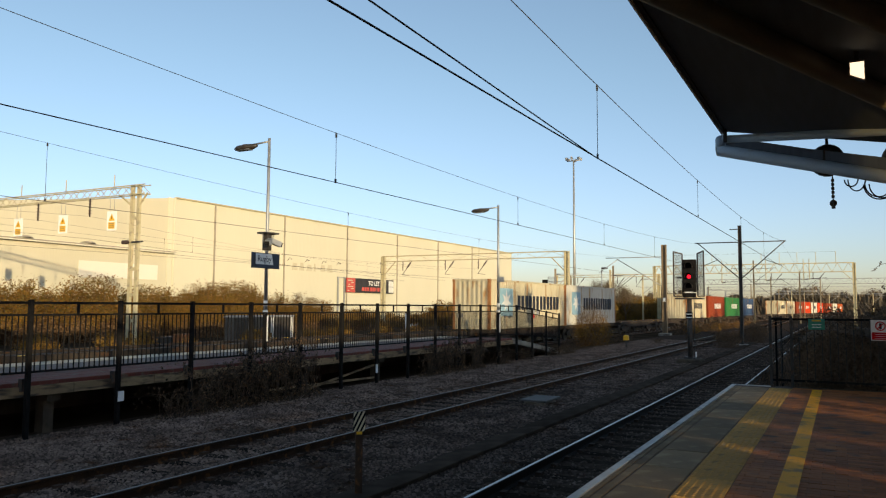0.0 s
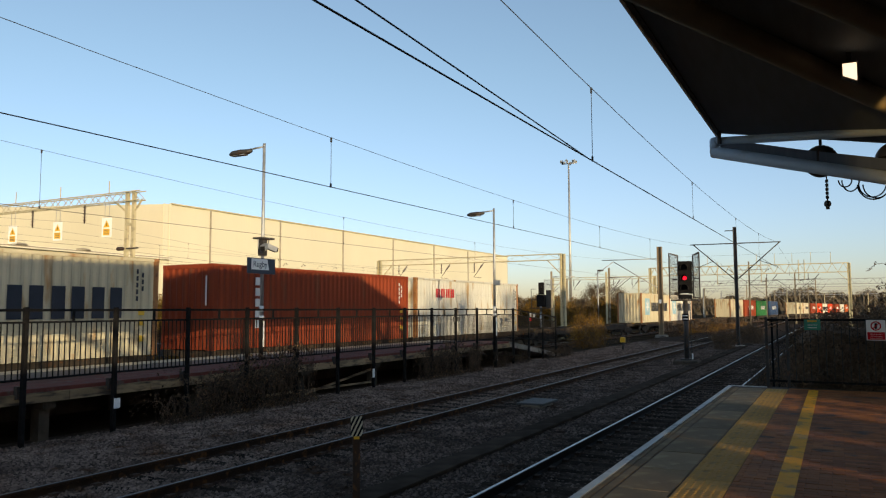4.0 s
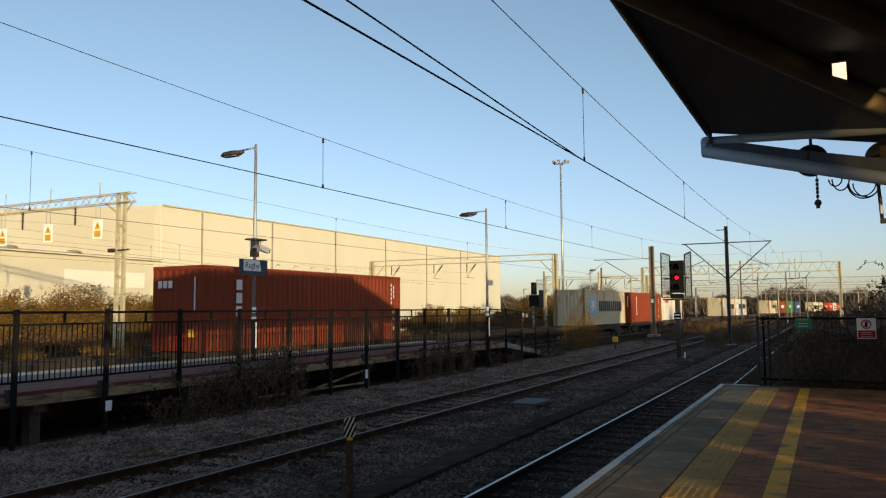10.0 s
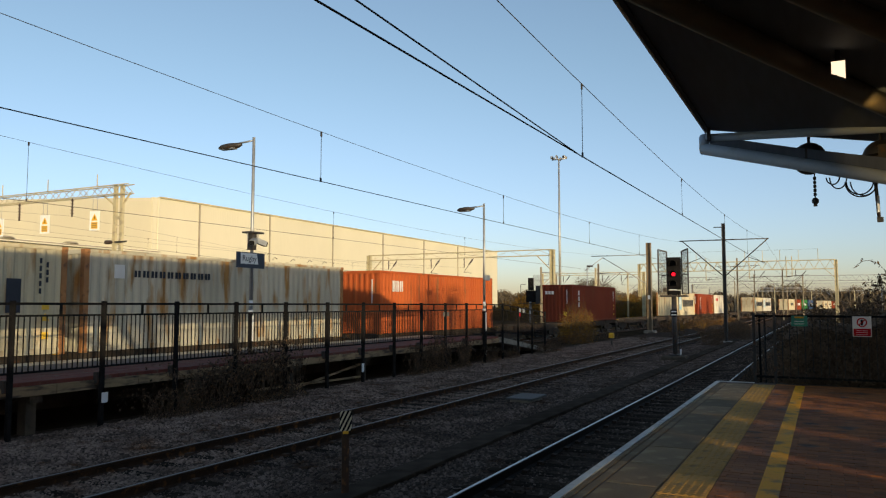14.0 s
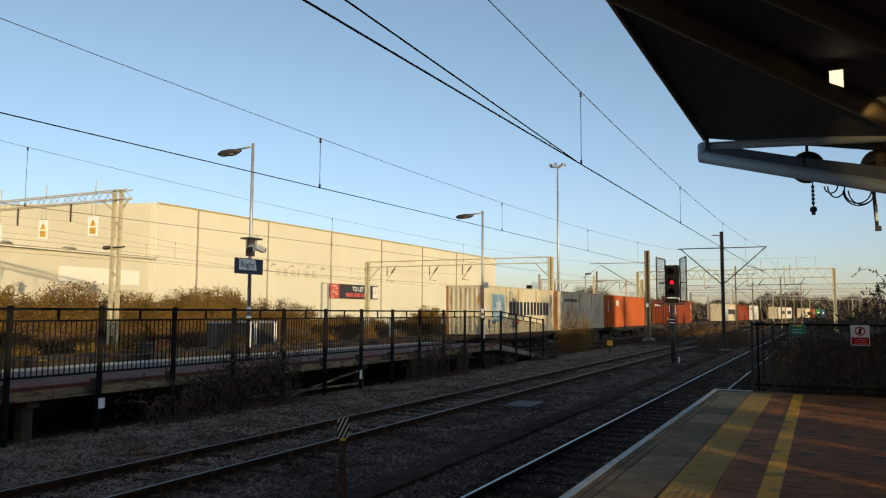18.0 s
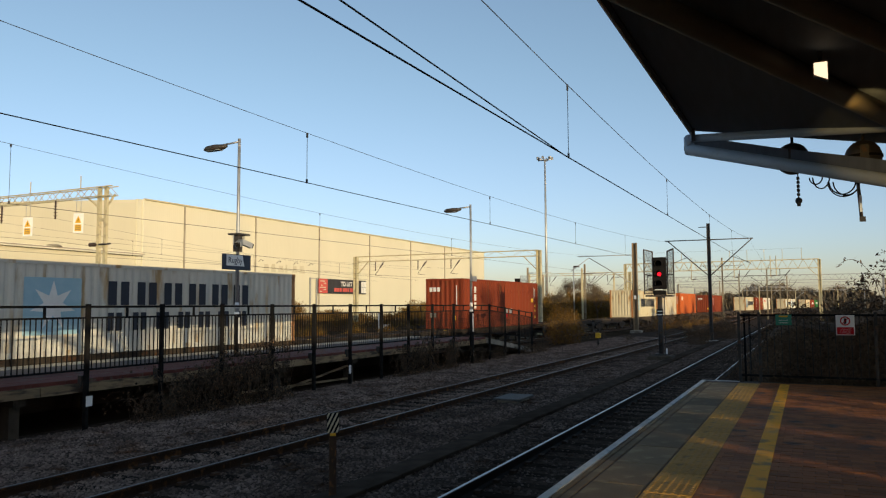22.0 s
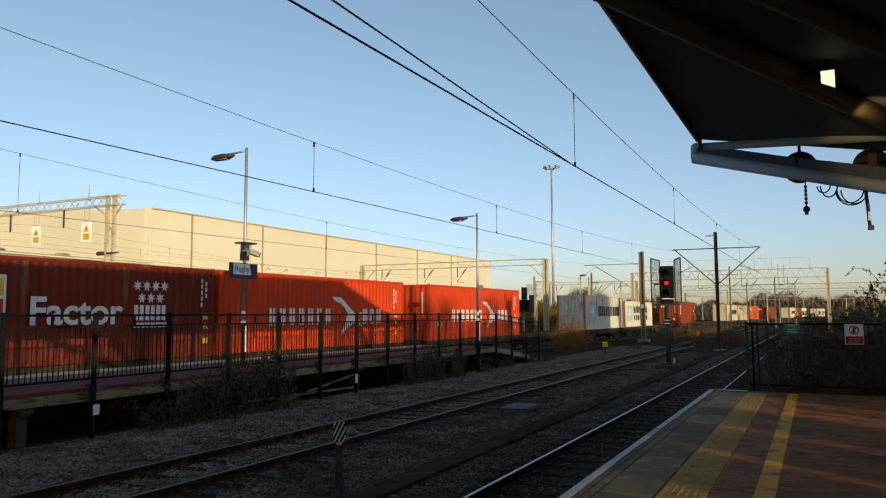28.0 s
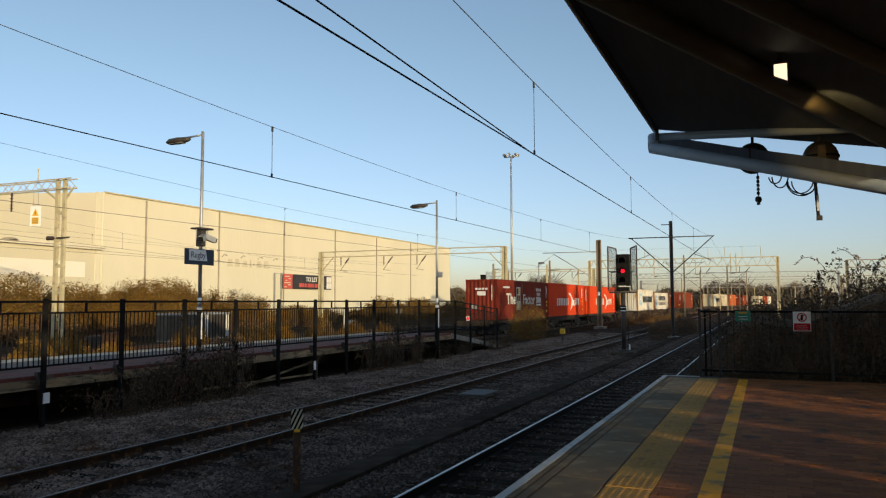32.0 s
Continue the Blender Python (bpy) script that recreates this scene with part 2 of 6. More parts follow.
RUSTPAINT = paint("rusty_orange_paint", (0.2, 0.07, 0.022), (0.38, 0.15, 0.05), 3, 0.8, bump=0.2, stain=(0.12, 0.05, 0.02))
TROUGHLID = paint("trough_lid_concrete", (0.04, 0.03, 0.024), (0.082, 0.063, 0.049), 2, 0.95, bump=0.35, jitter=0.2, spec=0.0)
DULLHEAD = paint("dull_rail_head", (0.11, 0.105, 0.1), (0.2, 0.19, 0.18), 2, 0.42, metal=0.8, bump=0.05)
FLOODLAMP = glow("lit_lamp_glass", (1.0, 0.86, 0.62), 1.15)


# ---- mesh code ----
class Build:
    """Collects the corners and faces of one mesh."""

    def __init__(self):
        self.v, self.f, self.smooth = [], [], []

    def add(self, verts, faces, smooth=False):
        k = len(self.v)
        self.v.extend([tuple(p) for p in verts])
        self.f.extend([tuple(i + k for i in q) for q in faces])
        self.smooth.extend([smooth] * len(faces))
        return self

    def box(self, x0, x1, y0, y1, z0, z1, m=None):
        p = [Vector((x, y, z)) for x in (x0, x1) for y in (y0, y1) for z in (z0, z1)]
        if m is not None:
            p = [m @ q for q in p]
        return self.add(p, [(0, 1, 3, 2), (4, 6, 7, 5), (0, 4, 5, 1), (2, 3, 7, 6), (0, 2, 6, 4), (1, 5, 7, 3)])

    def block(self, x0, x1, y0, y1, z0, z1, c=0.006):
        """A box whose upper edges are bevelled."""
        p = [(x0, y0, z0), (x1, y0, z0), (x1, y1, z0), (x0, y1, z0), (x0, y0, z1 - c), (x1, y0, z1 - c), (x1, y1, z1 - c), (x0, y1, z1 - c),
             (x0 + c, y0 + c, z1), (x1 - c, y0 + c, z1), (x1 - c, y1 - c, z1), (x0 + c, y1 - c, z1)]
        f = [(3, 2, 1, 0), (8, 9, 10, 11)]
        for i in range(4):
            j = (i + 1) % 4
            f += [(i, j, j + 4, i + 4), (i + 4, j + 4, j + 8, i + 8)]
        return self.add(p, f)

    def tube(self, p, q, r, r2=None, seg=8, caps=True):
        p, q = Vector(p), Vector(q)
        r2 = r if r2 is None else r2
        d = (q - p).normalized()
        u = d.orthogonal().normalized()
        w = d.cross(u)
        ring = [(math.cos(2 * math.pi * i / seg), math.sin(2 * math.pi * i / seg)) for i in range(seg)]
        vs = [p + (u * c + w * s) * r for c, s in ring] + [q + (u * c + w * s) * r2 for c, s in ring]
        self.add(vs, [(i, (i + 1) % seg, seg + (i + 1) % seg, seg + i) for i in range(seg)], True)
        if caps:
            k = len(self.v) - 2 * seg
            self.f += [tuple(k + i for i in reversed(range(seg))), tuple(k + seg + i for i in range(seg))]
            self.smooth += [False, False]
        return self

    def chain(self, pts, r, seg=5):
        """One bent tube through all the points."""
        pts = [Vector(p) for p in pts]
        vs, k = [], len(pts)
        u = None
        for i, p in enumerate(pts):
            d = (pts[min(i + 1, k - 1)] - pts[max(i - 1, 0)]).normalized()
            u = d.orthogonal().normalized() if u is None else (u - d * u.dot(d)).normalized()
            w = d.cross(u)
            vs += [p + (u * math.cos(2 * math.pi * j / seg) + w * math.sin(2 * math.pi * j / seg)) * r for j in range(seg)]
        fs = [(i * seg + j, i * seg + (j + 1) % seg, (i + 1) * seg + (j + 1) % seg, (i + 1) * seg + j) for i in range(k - 1) for j in range(seg)]
        return self.add(vs, fs + [tuple(reversed(range(seg))), tuple(range((k - 1) * seg, k * seg))], True)

    def bar(self, p, q, w, h):
        """A rectangular bar from p to q, w wide and h high."""
        p, q = Vector(p), Vector(q)
        d = (q - p).normalized()
        u = d.cross(Vector((0, 0, 1)))
        u = u.normalized() if u.length > 1e-4 else Vector((1, 0, 0))
        n = u.cross(d)
        vs = [e + u * a * w / 2 + n * b * h / 2 for e in (p, q) for a, b in ((-1, -1), (1, -1), (1, 1), (-1, 1))]
        return self.add(vs, [(3, 2, 1, 0), (4, 5, 6, 7), (0, 1, 5, 4), (1, 2, 6, 5), (2, 3, 7, 6), (3, 0, 4, 7)])

    def prism(self, outline, axis, lo, hi):
        """An outline in the plane across the axis ('x': y, z; 'y': x, z; 'z': x, y), from lo to hi."""
        def at(a, b, h):
            return (h, a, b) if axis == "x" else (a, h, b) if axis == "y" else (a, b, h)
        k = len(outline)
        vs = [at(a, b, lo) for a, b in outline] + [at(a, b, hi) for a, b in outline]
        f = [tuple(reversed(range(k))), tuple(range(k, 2 * k))] + [(i, (i + 1) % k, k + (i + 1) % k, k + i) for i in range(k)]
        return self.add(vs, f)

    def dome(self, c, r, flat=1.0, seg=12, rings=5, full=False):
        c = Vector(c)
        lo = -rings if full else 0
        rows = range(lo, rings + 1)
        vs = []
        for i in rows:
            a = math.pi / 2 * i / rings
            vs += [c + Vector((r * math.cos(a) * math.cos(2 * math.pi * j / seg), r * math.cos(a) * math.sin(2 * math.pi * j / seg), r * flat * math.sin(a))) for j in range(seg)]
        f = []
        for i in range(len(rows) - 1):
            f += [(i * seg + j, i * seg + (j + 1) % seg, (i + 1) * seg + (j + 1) % seg, (i + 1) * seg + j) for j in range(seg)]
        return self.add(vs, f, True)

    def mesh(self, name, material):
        me = bpy.data.meshes.new(name)
        me.from_pydata(self.v, [], self.f)
        me.polygons.foreach_set("use_smooth", self.smooth)
        me.materials.append(material)
        bm = bmesh.new()
        bm.from_mesh(me)
        bmesh.ops.recalc_face_normals(bm, faces=bm.faces)
        bm.to_mesh(me)
        bm.free()
        return me


def raw_mesh(name, verts, faces, material):
    me = bpy.data.meshes.new(name)
    me.from_pydata(verts.tolist() if hasattr(verts, "tolist") else verts, [], faces.tolist() if hasattr(faces, "tolist") else faces)
    me.materials.append(material)
    return me


def part(name, b, material, parent, label="", m=None):
    """Links a mesh, or what a Build has collected, as one object under a thing or a part."""
    me = b.mesh(name, material) if isinstance(b, Build) else b
    ob = new(name, me)
    ob.parent = parent
    if m is not None:
        ob.matrix_basis = m
    if label:
        ob["label"] = label
    return ob


def thing(name, label, category, m=None, group="", kind=""):
    ob = new(name)
    ob.empty_display_size = 0.2
    if m is not None:
        ob.matrix_basis = m
    return tagged(ob, label, category, group, kind)


def setting(name, b, material, label="", category=""):
    me = b.mesh(name, material) if isinstance(b, Build) else b
    return tagged(new(name, me), label, category, kind="structure")


# ---- ground and tracks ----
gb = Build()
gb.box(-1500, 2500, -2000, 2000, GROUND - 1.0, GROUND)
setting("ground", gb, EARTH, "flat brown earth and gravel of the railway land", "ground")


def curve_knots(s):
    return np.interp(s, (0, 60, 120, 180, 240, 320), (0, 0.00018, -0.00073, -0.00045, -0.00017, -0.00017))


# the goods line: a gentle curve, by the run s along it from x = 0
LINE_S = np.arange(-340, 420, 1.0)
_h = np.zeros(len(LINE_S))
_k = np.where(LINE_S < 0, 0, curve_knots(LINE_S))
_z = int(np.argmin(abs(LINE_S)))
_h = -0.03027 + np.cumsum(_k) - np.cumsum(_k)[_z]
_x = np.cumsum(np.cos(_h))
_y = np.cumsum(np.sin(_h))
LINE_X = _x - _x[_z]
LINE_Y = _y - _y[_z] + 18.85 + 1.22


def on_line(s, side=0.0):
    x, y, h = np.interp(s, LINE_S, LINE_X), np.interp(s, LINE_S, LINE_Y), np.interp(s, LINE_S, _h)
    return float(x - math.sin(h) * side), float(y + math.cos(h) * side), float(h)


def rail_profile():
    return [(-0.07, -0.16), (0.07, -0.16), (0.07, -0.148), (0.012, -0.125), (0.01, -0.045), (0.035, -0.035), (0.036, -0.006), (0.028, 0),
            (-0.028, 0), (-0.036, -0.006), (-0.035, -0.035), (-0.01, -0.045), (-0.012, -0.125), (-0.07, -0.148)]


def sweep(pts, profile, headings, z):
    k = len(profile)
    vs, fs = [], []
    for (x, y), h in zip(pts, headings):
        vs += [(x - math.sin(h) * a, y + math.cos(h) * a, z + b) for a, b in profile]
    for i in range(len(pts) - 1):
        fs += [(i * k + j, i * k + (j + 1) % k, (i + 1) * k + (j + 1) % k, (i + 1) * k + j) for j in range(k)]
    b = Build()
    b.add(vs, fs)
    return b


def track(label, centre, s0, s1, step, near, first, last, z=RAIL, top=None, flank=RAILSIDE):
    """centre(s) gives x, y, heading. Sleepers from first to last are single parts, the rest are joined."""
    t = thing("railway_track", label, "track", kind="structure")
    ss = np.arange(s0, s1 + step, step)
    for side in (-0.7525, 0.7525):
        c = [centre(s, side) for s in ss]
        rail = part("rail", sweep([p[:2] for p in c], rail_profile(), [p[2] for p in c], z), flank, t)
        head = [(-0.022, 0.0), (0.022, 0.0), (0.02, 0.004), (-0.02, 0.004)]
        part("running_surface", sweep([p[:2] for p in c], head, [p[2] for p in c], z), top or RAILHEAD, rail, "worn running surface")
    sl = Build().block(-0.12, 0.12, -1.27, 1.27, -0.32, -0.145, 0.015).mesh("sleeper", SLEEPER)
    clip = Build()
    for y in (-0.86, -0.645, 0.645, 0.86):
        clip.box(-0.06, 0.06, y - 0.045, y + 0.045, -0.15, -0.105)
    clip = clip.mesh("rail_clips", RAILSIDE)
    rest = Build()
    s = s0
    while s < min(s1, 150):
        x, y, h = centre(s, 0)
        m = pose(x, y, z, 0, 0, math.degrees(h))
        if first <= s <= last:
            q = part("sleeper", sl, SLEEPER, t, m=m)
            if near:
                part("rail_clips", clip, RAILSIDE, q)
        else:
            rest.box(-0.12, 0.12, -1.27, 1.27, -0.32, -0.145, m)
        s += 0.68
    if rest.v:
        tagged(part("far_sleepers", rest, SLEEPER, t), kind="stuff")
    return t


def straight(y0):
    return lambda s, side: (s, y0 + side, 0.0)


def mid_line(s, side):
    h = 0.00008 * max(0, s - 30)
    return (s - h * side, 9.05 + side + 0.00004 * max(0, s - 30) ** 2, h)


track("running line with shiny rails on dark sleepers beside the platform", straight(3.5), -6, 330, 4, True, 5, 62, flank=BLACKSIDE)
track("brown-rusted running line half sunk in grey ballast", mid_line, -6, 330, 4, True, 5, 62, top=DULLHEAD, flank=RUSTSIDE)
track("goods line curving gently away behind the island platform", on_line, -40, 330, 5, False, 40, 75)
track("siding line in brown ballast behind the goods line", lambda s, side: on_line(s, side + 7.5), -10, 200, 5, False, 500, 500)
track("second siding line in brown ballast beside the bushes", lambda s, side: on_line(s, side + 12.0), -10, 200, 5, False, 500, 500)


def bed(x0, x1, y0, y1, dx, z_of, seed):
    xs, ys = np.arange(x0, x1 + dx / 2, dx), np.arange(y0, y1 + 0.11, 0.22)
    rng = np.random.default_rng(seed)
    gx, gy = np.meshgrid(xs, ys, indexing="ij")
    gz = z_of(gx, gy) + rng.uniform(-0.004, 0.004, gx.shape)
    v = np.stack([gx, gy, gz], -1).reshape(-1, 3)
    n, k = len(xs), len(ys)
    i = (np.arange(n - 1)[:, None] * k + np.arange(k - 1)[None]).ravel()
    return v, np.stack([i, i + k, i + k + 1, i + 1], 1)


def ballast_height(x, y):
    z = np.full(np.shape(x), -1.078)
    z = np.where(abs(y - 3.5) < 1.2, -1.086, z)
    z = np.where(abs(y - 9.05) < 0.68, -1.072, z)
    z = np.maximum(z, -1.075 + 0.055 * np.clip(y - 10.1, 0, 1.2) - 0.03 * np.clip(y - 12.4, 0, 2))
    return z + 0.006 * np.sin(x * 1.7 + y * 2.1) + 0.006 * np.sin(x * 0.6 - y * 3.3)


v, f = bed(-6, 140, 1.95, 14.2, 0.3, ballast_height, 3)
ballast = tagged(new("ballast", raw_mesh("ballast", v, f, BALLAST)), "grey crushed-stone ballast spread between the tracks", "ballast", kind="structure")
v, f = bed(-20, 200, 18.4, 36, 0.8, lambda x, y: -1.05 + 0.02 * np.sin(x + y), 4)
tagged(new("siding_ballast", raw_mesh("siding_ballast", v, f, SIDING)), "brown sunlit ballast of the goods line and sidings", "ballast", kind="structure")


def stones(count, x0, x1, y0, y1, size, seed, zf, bare=None):
    """Angular stones strewn over a bed, denser near x0 and few within reach of the line y = bare."""
    rng = np.random.default_rng(seed)
    x = x0 + (x1 - x0) * rng.random(count) ** 1.9
    y = rng.uniform(y0, y1, count)
    if bare:
        keep = (abs(y - bare) > 1.2) | (rng.random(count) < 0.3)
        x, y = x[keep], y[keep]
        count = len(x)
    r = size * rng.uniform(0.5, 1.25, count)
    base = np.array([(1, 0, 0), (0.1, 1, 0), (-1, 0.1, 0), (0, -1, 0), (0.45, 0.1, 0.8), (-0.45, -0.1, 0.7)])
    faces = np.array([(0, 1, 4), (1, 2, 5), (1, 5, 4), (2, 3, 5), (3, 0, 4), (3, 4, 5)])
    a = rng.uniform(0, 6.283, count)
    v = base[None] * rng.uniform(0.6, 1.25, (count, len(base), 3))
    c, s = np.cos(a)[:, None], np.sin(a)[:, None]
    v = np.stack([v[..., 0] * c - v[..., 1] * s, v[..., 0] * s + v[..., 1] * c, v[..., 2] * rng.uniform(0.5, 1.1, count)[:, None]], -1) * r[:, None, None]
    v += np.stack([x, y, zf(x, y) + 0.002], -1)[:, None]
    fs = faces[None] + (np.arange(count) * len(base))[:, None, None]
    return v.reshape(-1, 3), fs.reshape(-1, 3)


v, f = stones(85000, 4.5, 60, 8.25, 13.8, 0.034, 7, ballast_height)
tagged(new("loose_stones", raw_mesh("loose_stones", v, f, STONE)), "loose grey and brown ballast stones beside the rusty line", "stones", kind="stuff")
v, f = stones(90000, 4.5, 60, 2.1, 8.25, 0.034, 8, ballast_height, 3.5)
tagged(new("loose_stones", raw_mesh("loose_stones", v, f, DIRTYSTONE)), "fouled dark ballast stones beside the running line", "stones", kind="stuff")

# concrete cable trough with single lids
trough = thing("cable_trough", "dark concrete cable trough with loose lids between the tracks", "cable trough", kind="structure")
part("trough_body", Build().box(-2, 60, 5.56, 5.92, -1.15, -1.063), DARKCON, trough)
lid = Build().block(0, 0.975, 0, 0.44, 0, 0.06, 0.01).mesh("trough_lid", TROUGHLID)
rng = random.Random(5)
for i in range(62):
    part("trough_lid", lid, TROUGHLID, trough, m=pose(-2 + i, 5.52 + rng.uniform(-0.012, 0.012), -1.06 + rng.uniform(0, 0.012), rng.uniform(-0.8, 0.8), 0, rng.uniform(-0.5, 0.5)))

# ---- the platform underfoot ----
plat = thing("platform", "railway platform with slab edge, buff tactile strip and brown pavers", "platform", kind="structure")
END = 15.66
part("platform_body", Build().box(-45, END, -9, 1.86, -1.3, -0.075), DARKCON, plat)
part("platform_floor", Build().box(-45, 4.6, -9, 0.86, -0.075, 0.0).box(-45, -8, 0.86, 1.87, -0.075, -0.004).box(4.6, END, -9, -3.2, -0.075, 0.0), BRICK, plat)
part("bedding", Build().box(-8, 4.6, 0.86, 1.86, -0.075, -0.012).box(4.6, END, -3.2, 1.86, -0.075, -0.007), JOINT, plat)
cop = Build().block(0.004, 0.896, 0.006, 0.457, -0.08, 0.0, 0.008).mesh("coping_slab", SLAB)
strip = Build().block(0.003, 0.897, 0.0, 0.078, -0.09, 0.0, 0.006).mesh("edge_slab", SLAB)
nosing = Build().block(0.003, 0.897, 0.0, 0.052, -0.09, 0.0, 0.006).mesh("edge_slab", SLAB)
for i in range(-14, 13):
    x = 4.6 + 0.9 * i
    if x > END - 0.3:
        break
    fit_end = Matrix.Diagonal((min(1, (END - x) / 0.9), 1, 1, 1))
    part("coping_slab", cop, SLAB, plat, m=pose(x, 1.248, rng.uniform(-0.002, 0.002)) @ fit_end)
    part("edge_slab", strip, SLAB, plat, m=pose(x, 1.717, 0) @ fit_end)
    part("edge_slab", nosing, SLAB, plat, m=pose(x, 1.807, 0) @ fit_end)
part("white_edge_line", Build().box(-45, END, 1.865, 1.94, -0.1, 0.005), WHITELINE, plat, "worn white line on the platform edge")
part("white_end_line", Build().box(END, END + 0.09, 1.25, 1.94, -0.1, 0.005), WHITELINE, plat, "worn white line on the platform end")
tile = Build().block(0.003, 0.397, 0.003, 0.377, -0.075, 0.0, 0.004)
for i in range(6):
    for j in range(6):
        x, y = 0.035 + 0.066 * i, 0.032 + 0.063 * j
        ring = [(x + 0.017 * math.cos(k * math.pi / 3), y + 0.017 * math.sin(k * math.pi / 3)) for k in range(6)]
        top = [(x + 0.011 * math.cos(k * math.pi / 3), y + 0.011 * math.sin(k * math.pi / 3)) for k in range(6)]
        tile.add([(a, b, 0.0) for a, b in ring] + [(a, b, 0.0035) for a, b in top], [tuple(range(6, 12))] + [(k, (k + 1) % 6, 6 + (k + 1) % 6, 6 + k) for k in range(6)])
tile = tile.mesh("tactile_tile", TACTILE)
for i in range(-31, 28):
    x = 4.6 + 0.4 * i
    if x + 0.4 < END + 0.05:
        part("tactile_tile", tile, TACTILE, plat, m=pose(x, 0.865, rng.uniform(-0.002, 0.002), rng.uniform(-0.2, 0.2)))
part("yellow_line", Build().box(-45, 15.36, 0.365, 0.525, -0.02, 0.005), YELLOWLINE, plat, "worn yellow painted safety line")
paver = Build().block(0.002, 0.1, 0.002, 0.201, -0.06, 0.0, 0.003).mesh("paver", BRICK)
rest = Build()
count = 0
for i in range(int((END - 4.6) / 0.102)):
    off = 0.1 if i % 2 else 0.0
    for j in range(-17, 5):
        y = j * 0.203 + off
        x = 4.6 + i * 0.102
        y1 = min(y + 0.201, 0.862)
        if y > 0.84 or y < -3.2 or (y > 0.34 and y1 < 0.55):
            continue
        z = rng.uniform(-0.003, 0.001)
        if 5.6 < x < 8.6 and -0.9 < y < 0.86 and y1 == y + 0.201 and count < 300:
            part("paver", paver, BRICK, plat, m=pose(x, y, z, rng.uniform(-0.5, 0.5), rng.uniform(-0.5, 0.5)))
            count += 1
        else:
            rest.block(x + 0.002, x + 0.1, y + 0.002, y1, -0.06, z, 0.003)
tagged(part("far_pavers", rest, BRICK, plat), kind="stuff")

# ---- the island platform ----
island = thing("island_platform", "raised island platform with brick edge and pale coping on trestle legs", "platform", kind="structure")


def far_edge(x):
    return 18.85 - 0.03 * x - 0.27


DECK_END, RAMP_END = 32.8, 40.2
b = Build()
b.add([(x, y, z) for z in (-0.24, 0.0) for x, y in ((-20, 15.93), (DECK_END, 15.93), (DECK_END, far_edge(DECK_END) - 0.9), (-20, far_edge(-20) - 0.9))],
      [(3, 2, 1, 0), (4, 5, 6, 7), (0, 1, 5, 4), (1, 2, 6, 5), (2, 3, 7, 6), (3, 0, 4, 7)])
part("deck", b, DECK, island)
b = Build()
ye = far_edge(DECK_END)
b.add([(DECK_END, 13.66, 0.0), (RAMP_END, 13.66, -0.95), (RAMP_END, ye, -0.95), (DECK_END, ye, 0.0),
       (DECK_END, 13.66, -0.24), (RAMP_END, 13.66, -1.15), (RAMP_END, ye, -1.15), (DECK_END, ye, -0.24)],
      [(0, 1, 2, 3), (7, 6, 5, 4), (0, 4, 5, 1), (1, 5, 6, 2), (2, 6, 7, 3), (3, 7, 4, 0)])
part("end_ramp", b, CONCRETE, island, "pale concrete end ramp")
n = 0
x = -2.0
while x < DECK_END - 0.1:
    x1 = min(x + 0.9, DECK_END)
    b = Build().block(x + 0.004, x1 - 0.004, far_edge(x) - 0.89, far_edge(x), -0.12, 0.002, 0.01)
    part("coping_slab", b, ISLECOPE, island)
    for k in range(4):
        b = Build().block(x + 0.004, x1 - 0.004, 13.68 + 0.56 * k, 14.23 + 0.56 * k, -0.075, 0.002, 0.008)
        part("edge_brick", b, REDBRICK, island)
    x += 0.9
x = -2.0
while x < DECK_END - 0.1:
    x1 = min(x + 2.0, DECK_END)
    part("fascia_beam", Build().block(x + 0.006, x1 - 0.006, 13.64, 13.95, -0.27, -0.08, 0.012), FASCIA, island, "stained concrete edge beam")
    x += 2.0
for x in (1.6, 5.6, 9.65, 13.7, 17.7, 21.6, 25.6, 29.6):
    b = Build().box(x - 0.11, x + 0.11, 13.9, 14.15, -1.3, -0.3).box(x - 0.11, x + 0.11, 17.0, 17.3, -1.3, -0.3).box(x - 0.14, x + 0.14, 13.75, 17.6, -0.42, -0.25)
    part("trestle", b, DARKCON, island, "concrete trestle leg")
part("brace", Build().bar((17.9, 14.0, -0.98), (21.5, 14.0, -0.5), 0.06, 0.06).bar((16.3, 14.0, -0.85), (21.5, 14.0, -0.92), 0.06, 0.06), FASCIA, island)
# Wall added under the deck to block light and keep the void dark.
part("back_wall", Build().box(-20, DECK_END, 17.35, 17.6, -1.3, -0.24), DARKCON, island)

# ---- the cream warehouse ----
K = 1.2     # scales the warehouse out from the eye so that its place in view holds
WALL, TOP = 55.5 * K, 13.485
shed = thing("warehouse", "large cream metal-clad warehouse with dark downpipes", "warehouse")
joints = [x * K for x in (50.6, 55.7, 66.4, 78.6, 90.8, 103.0, 115.2, 132.7)]


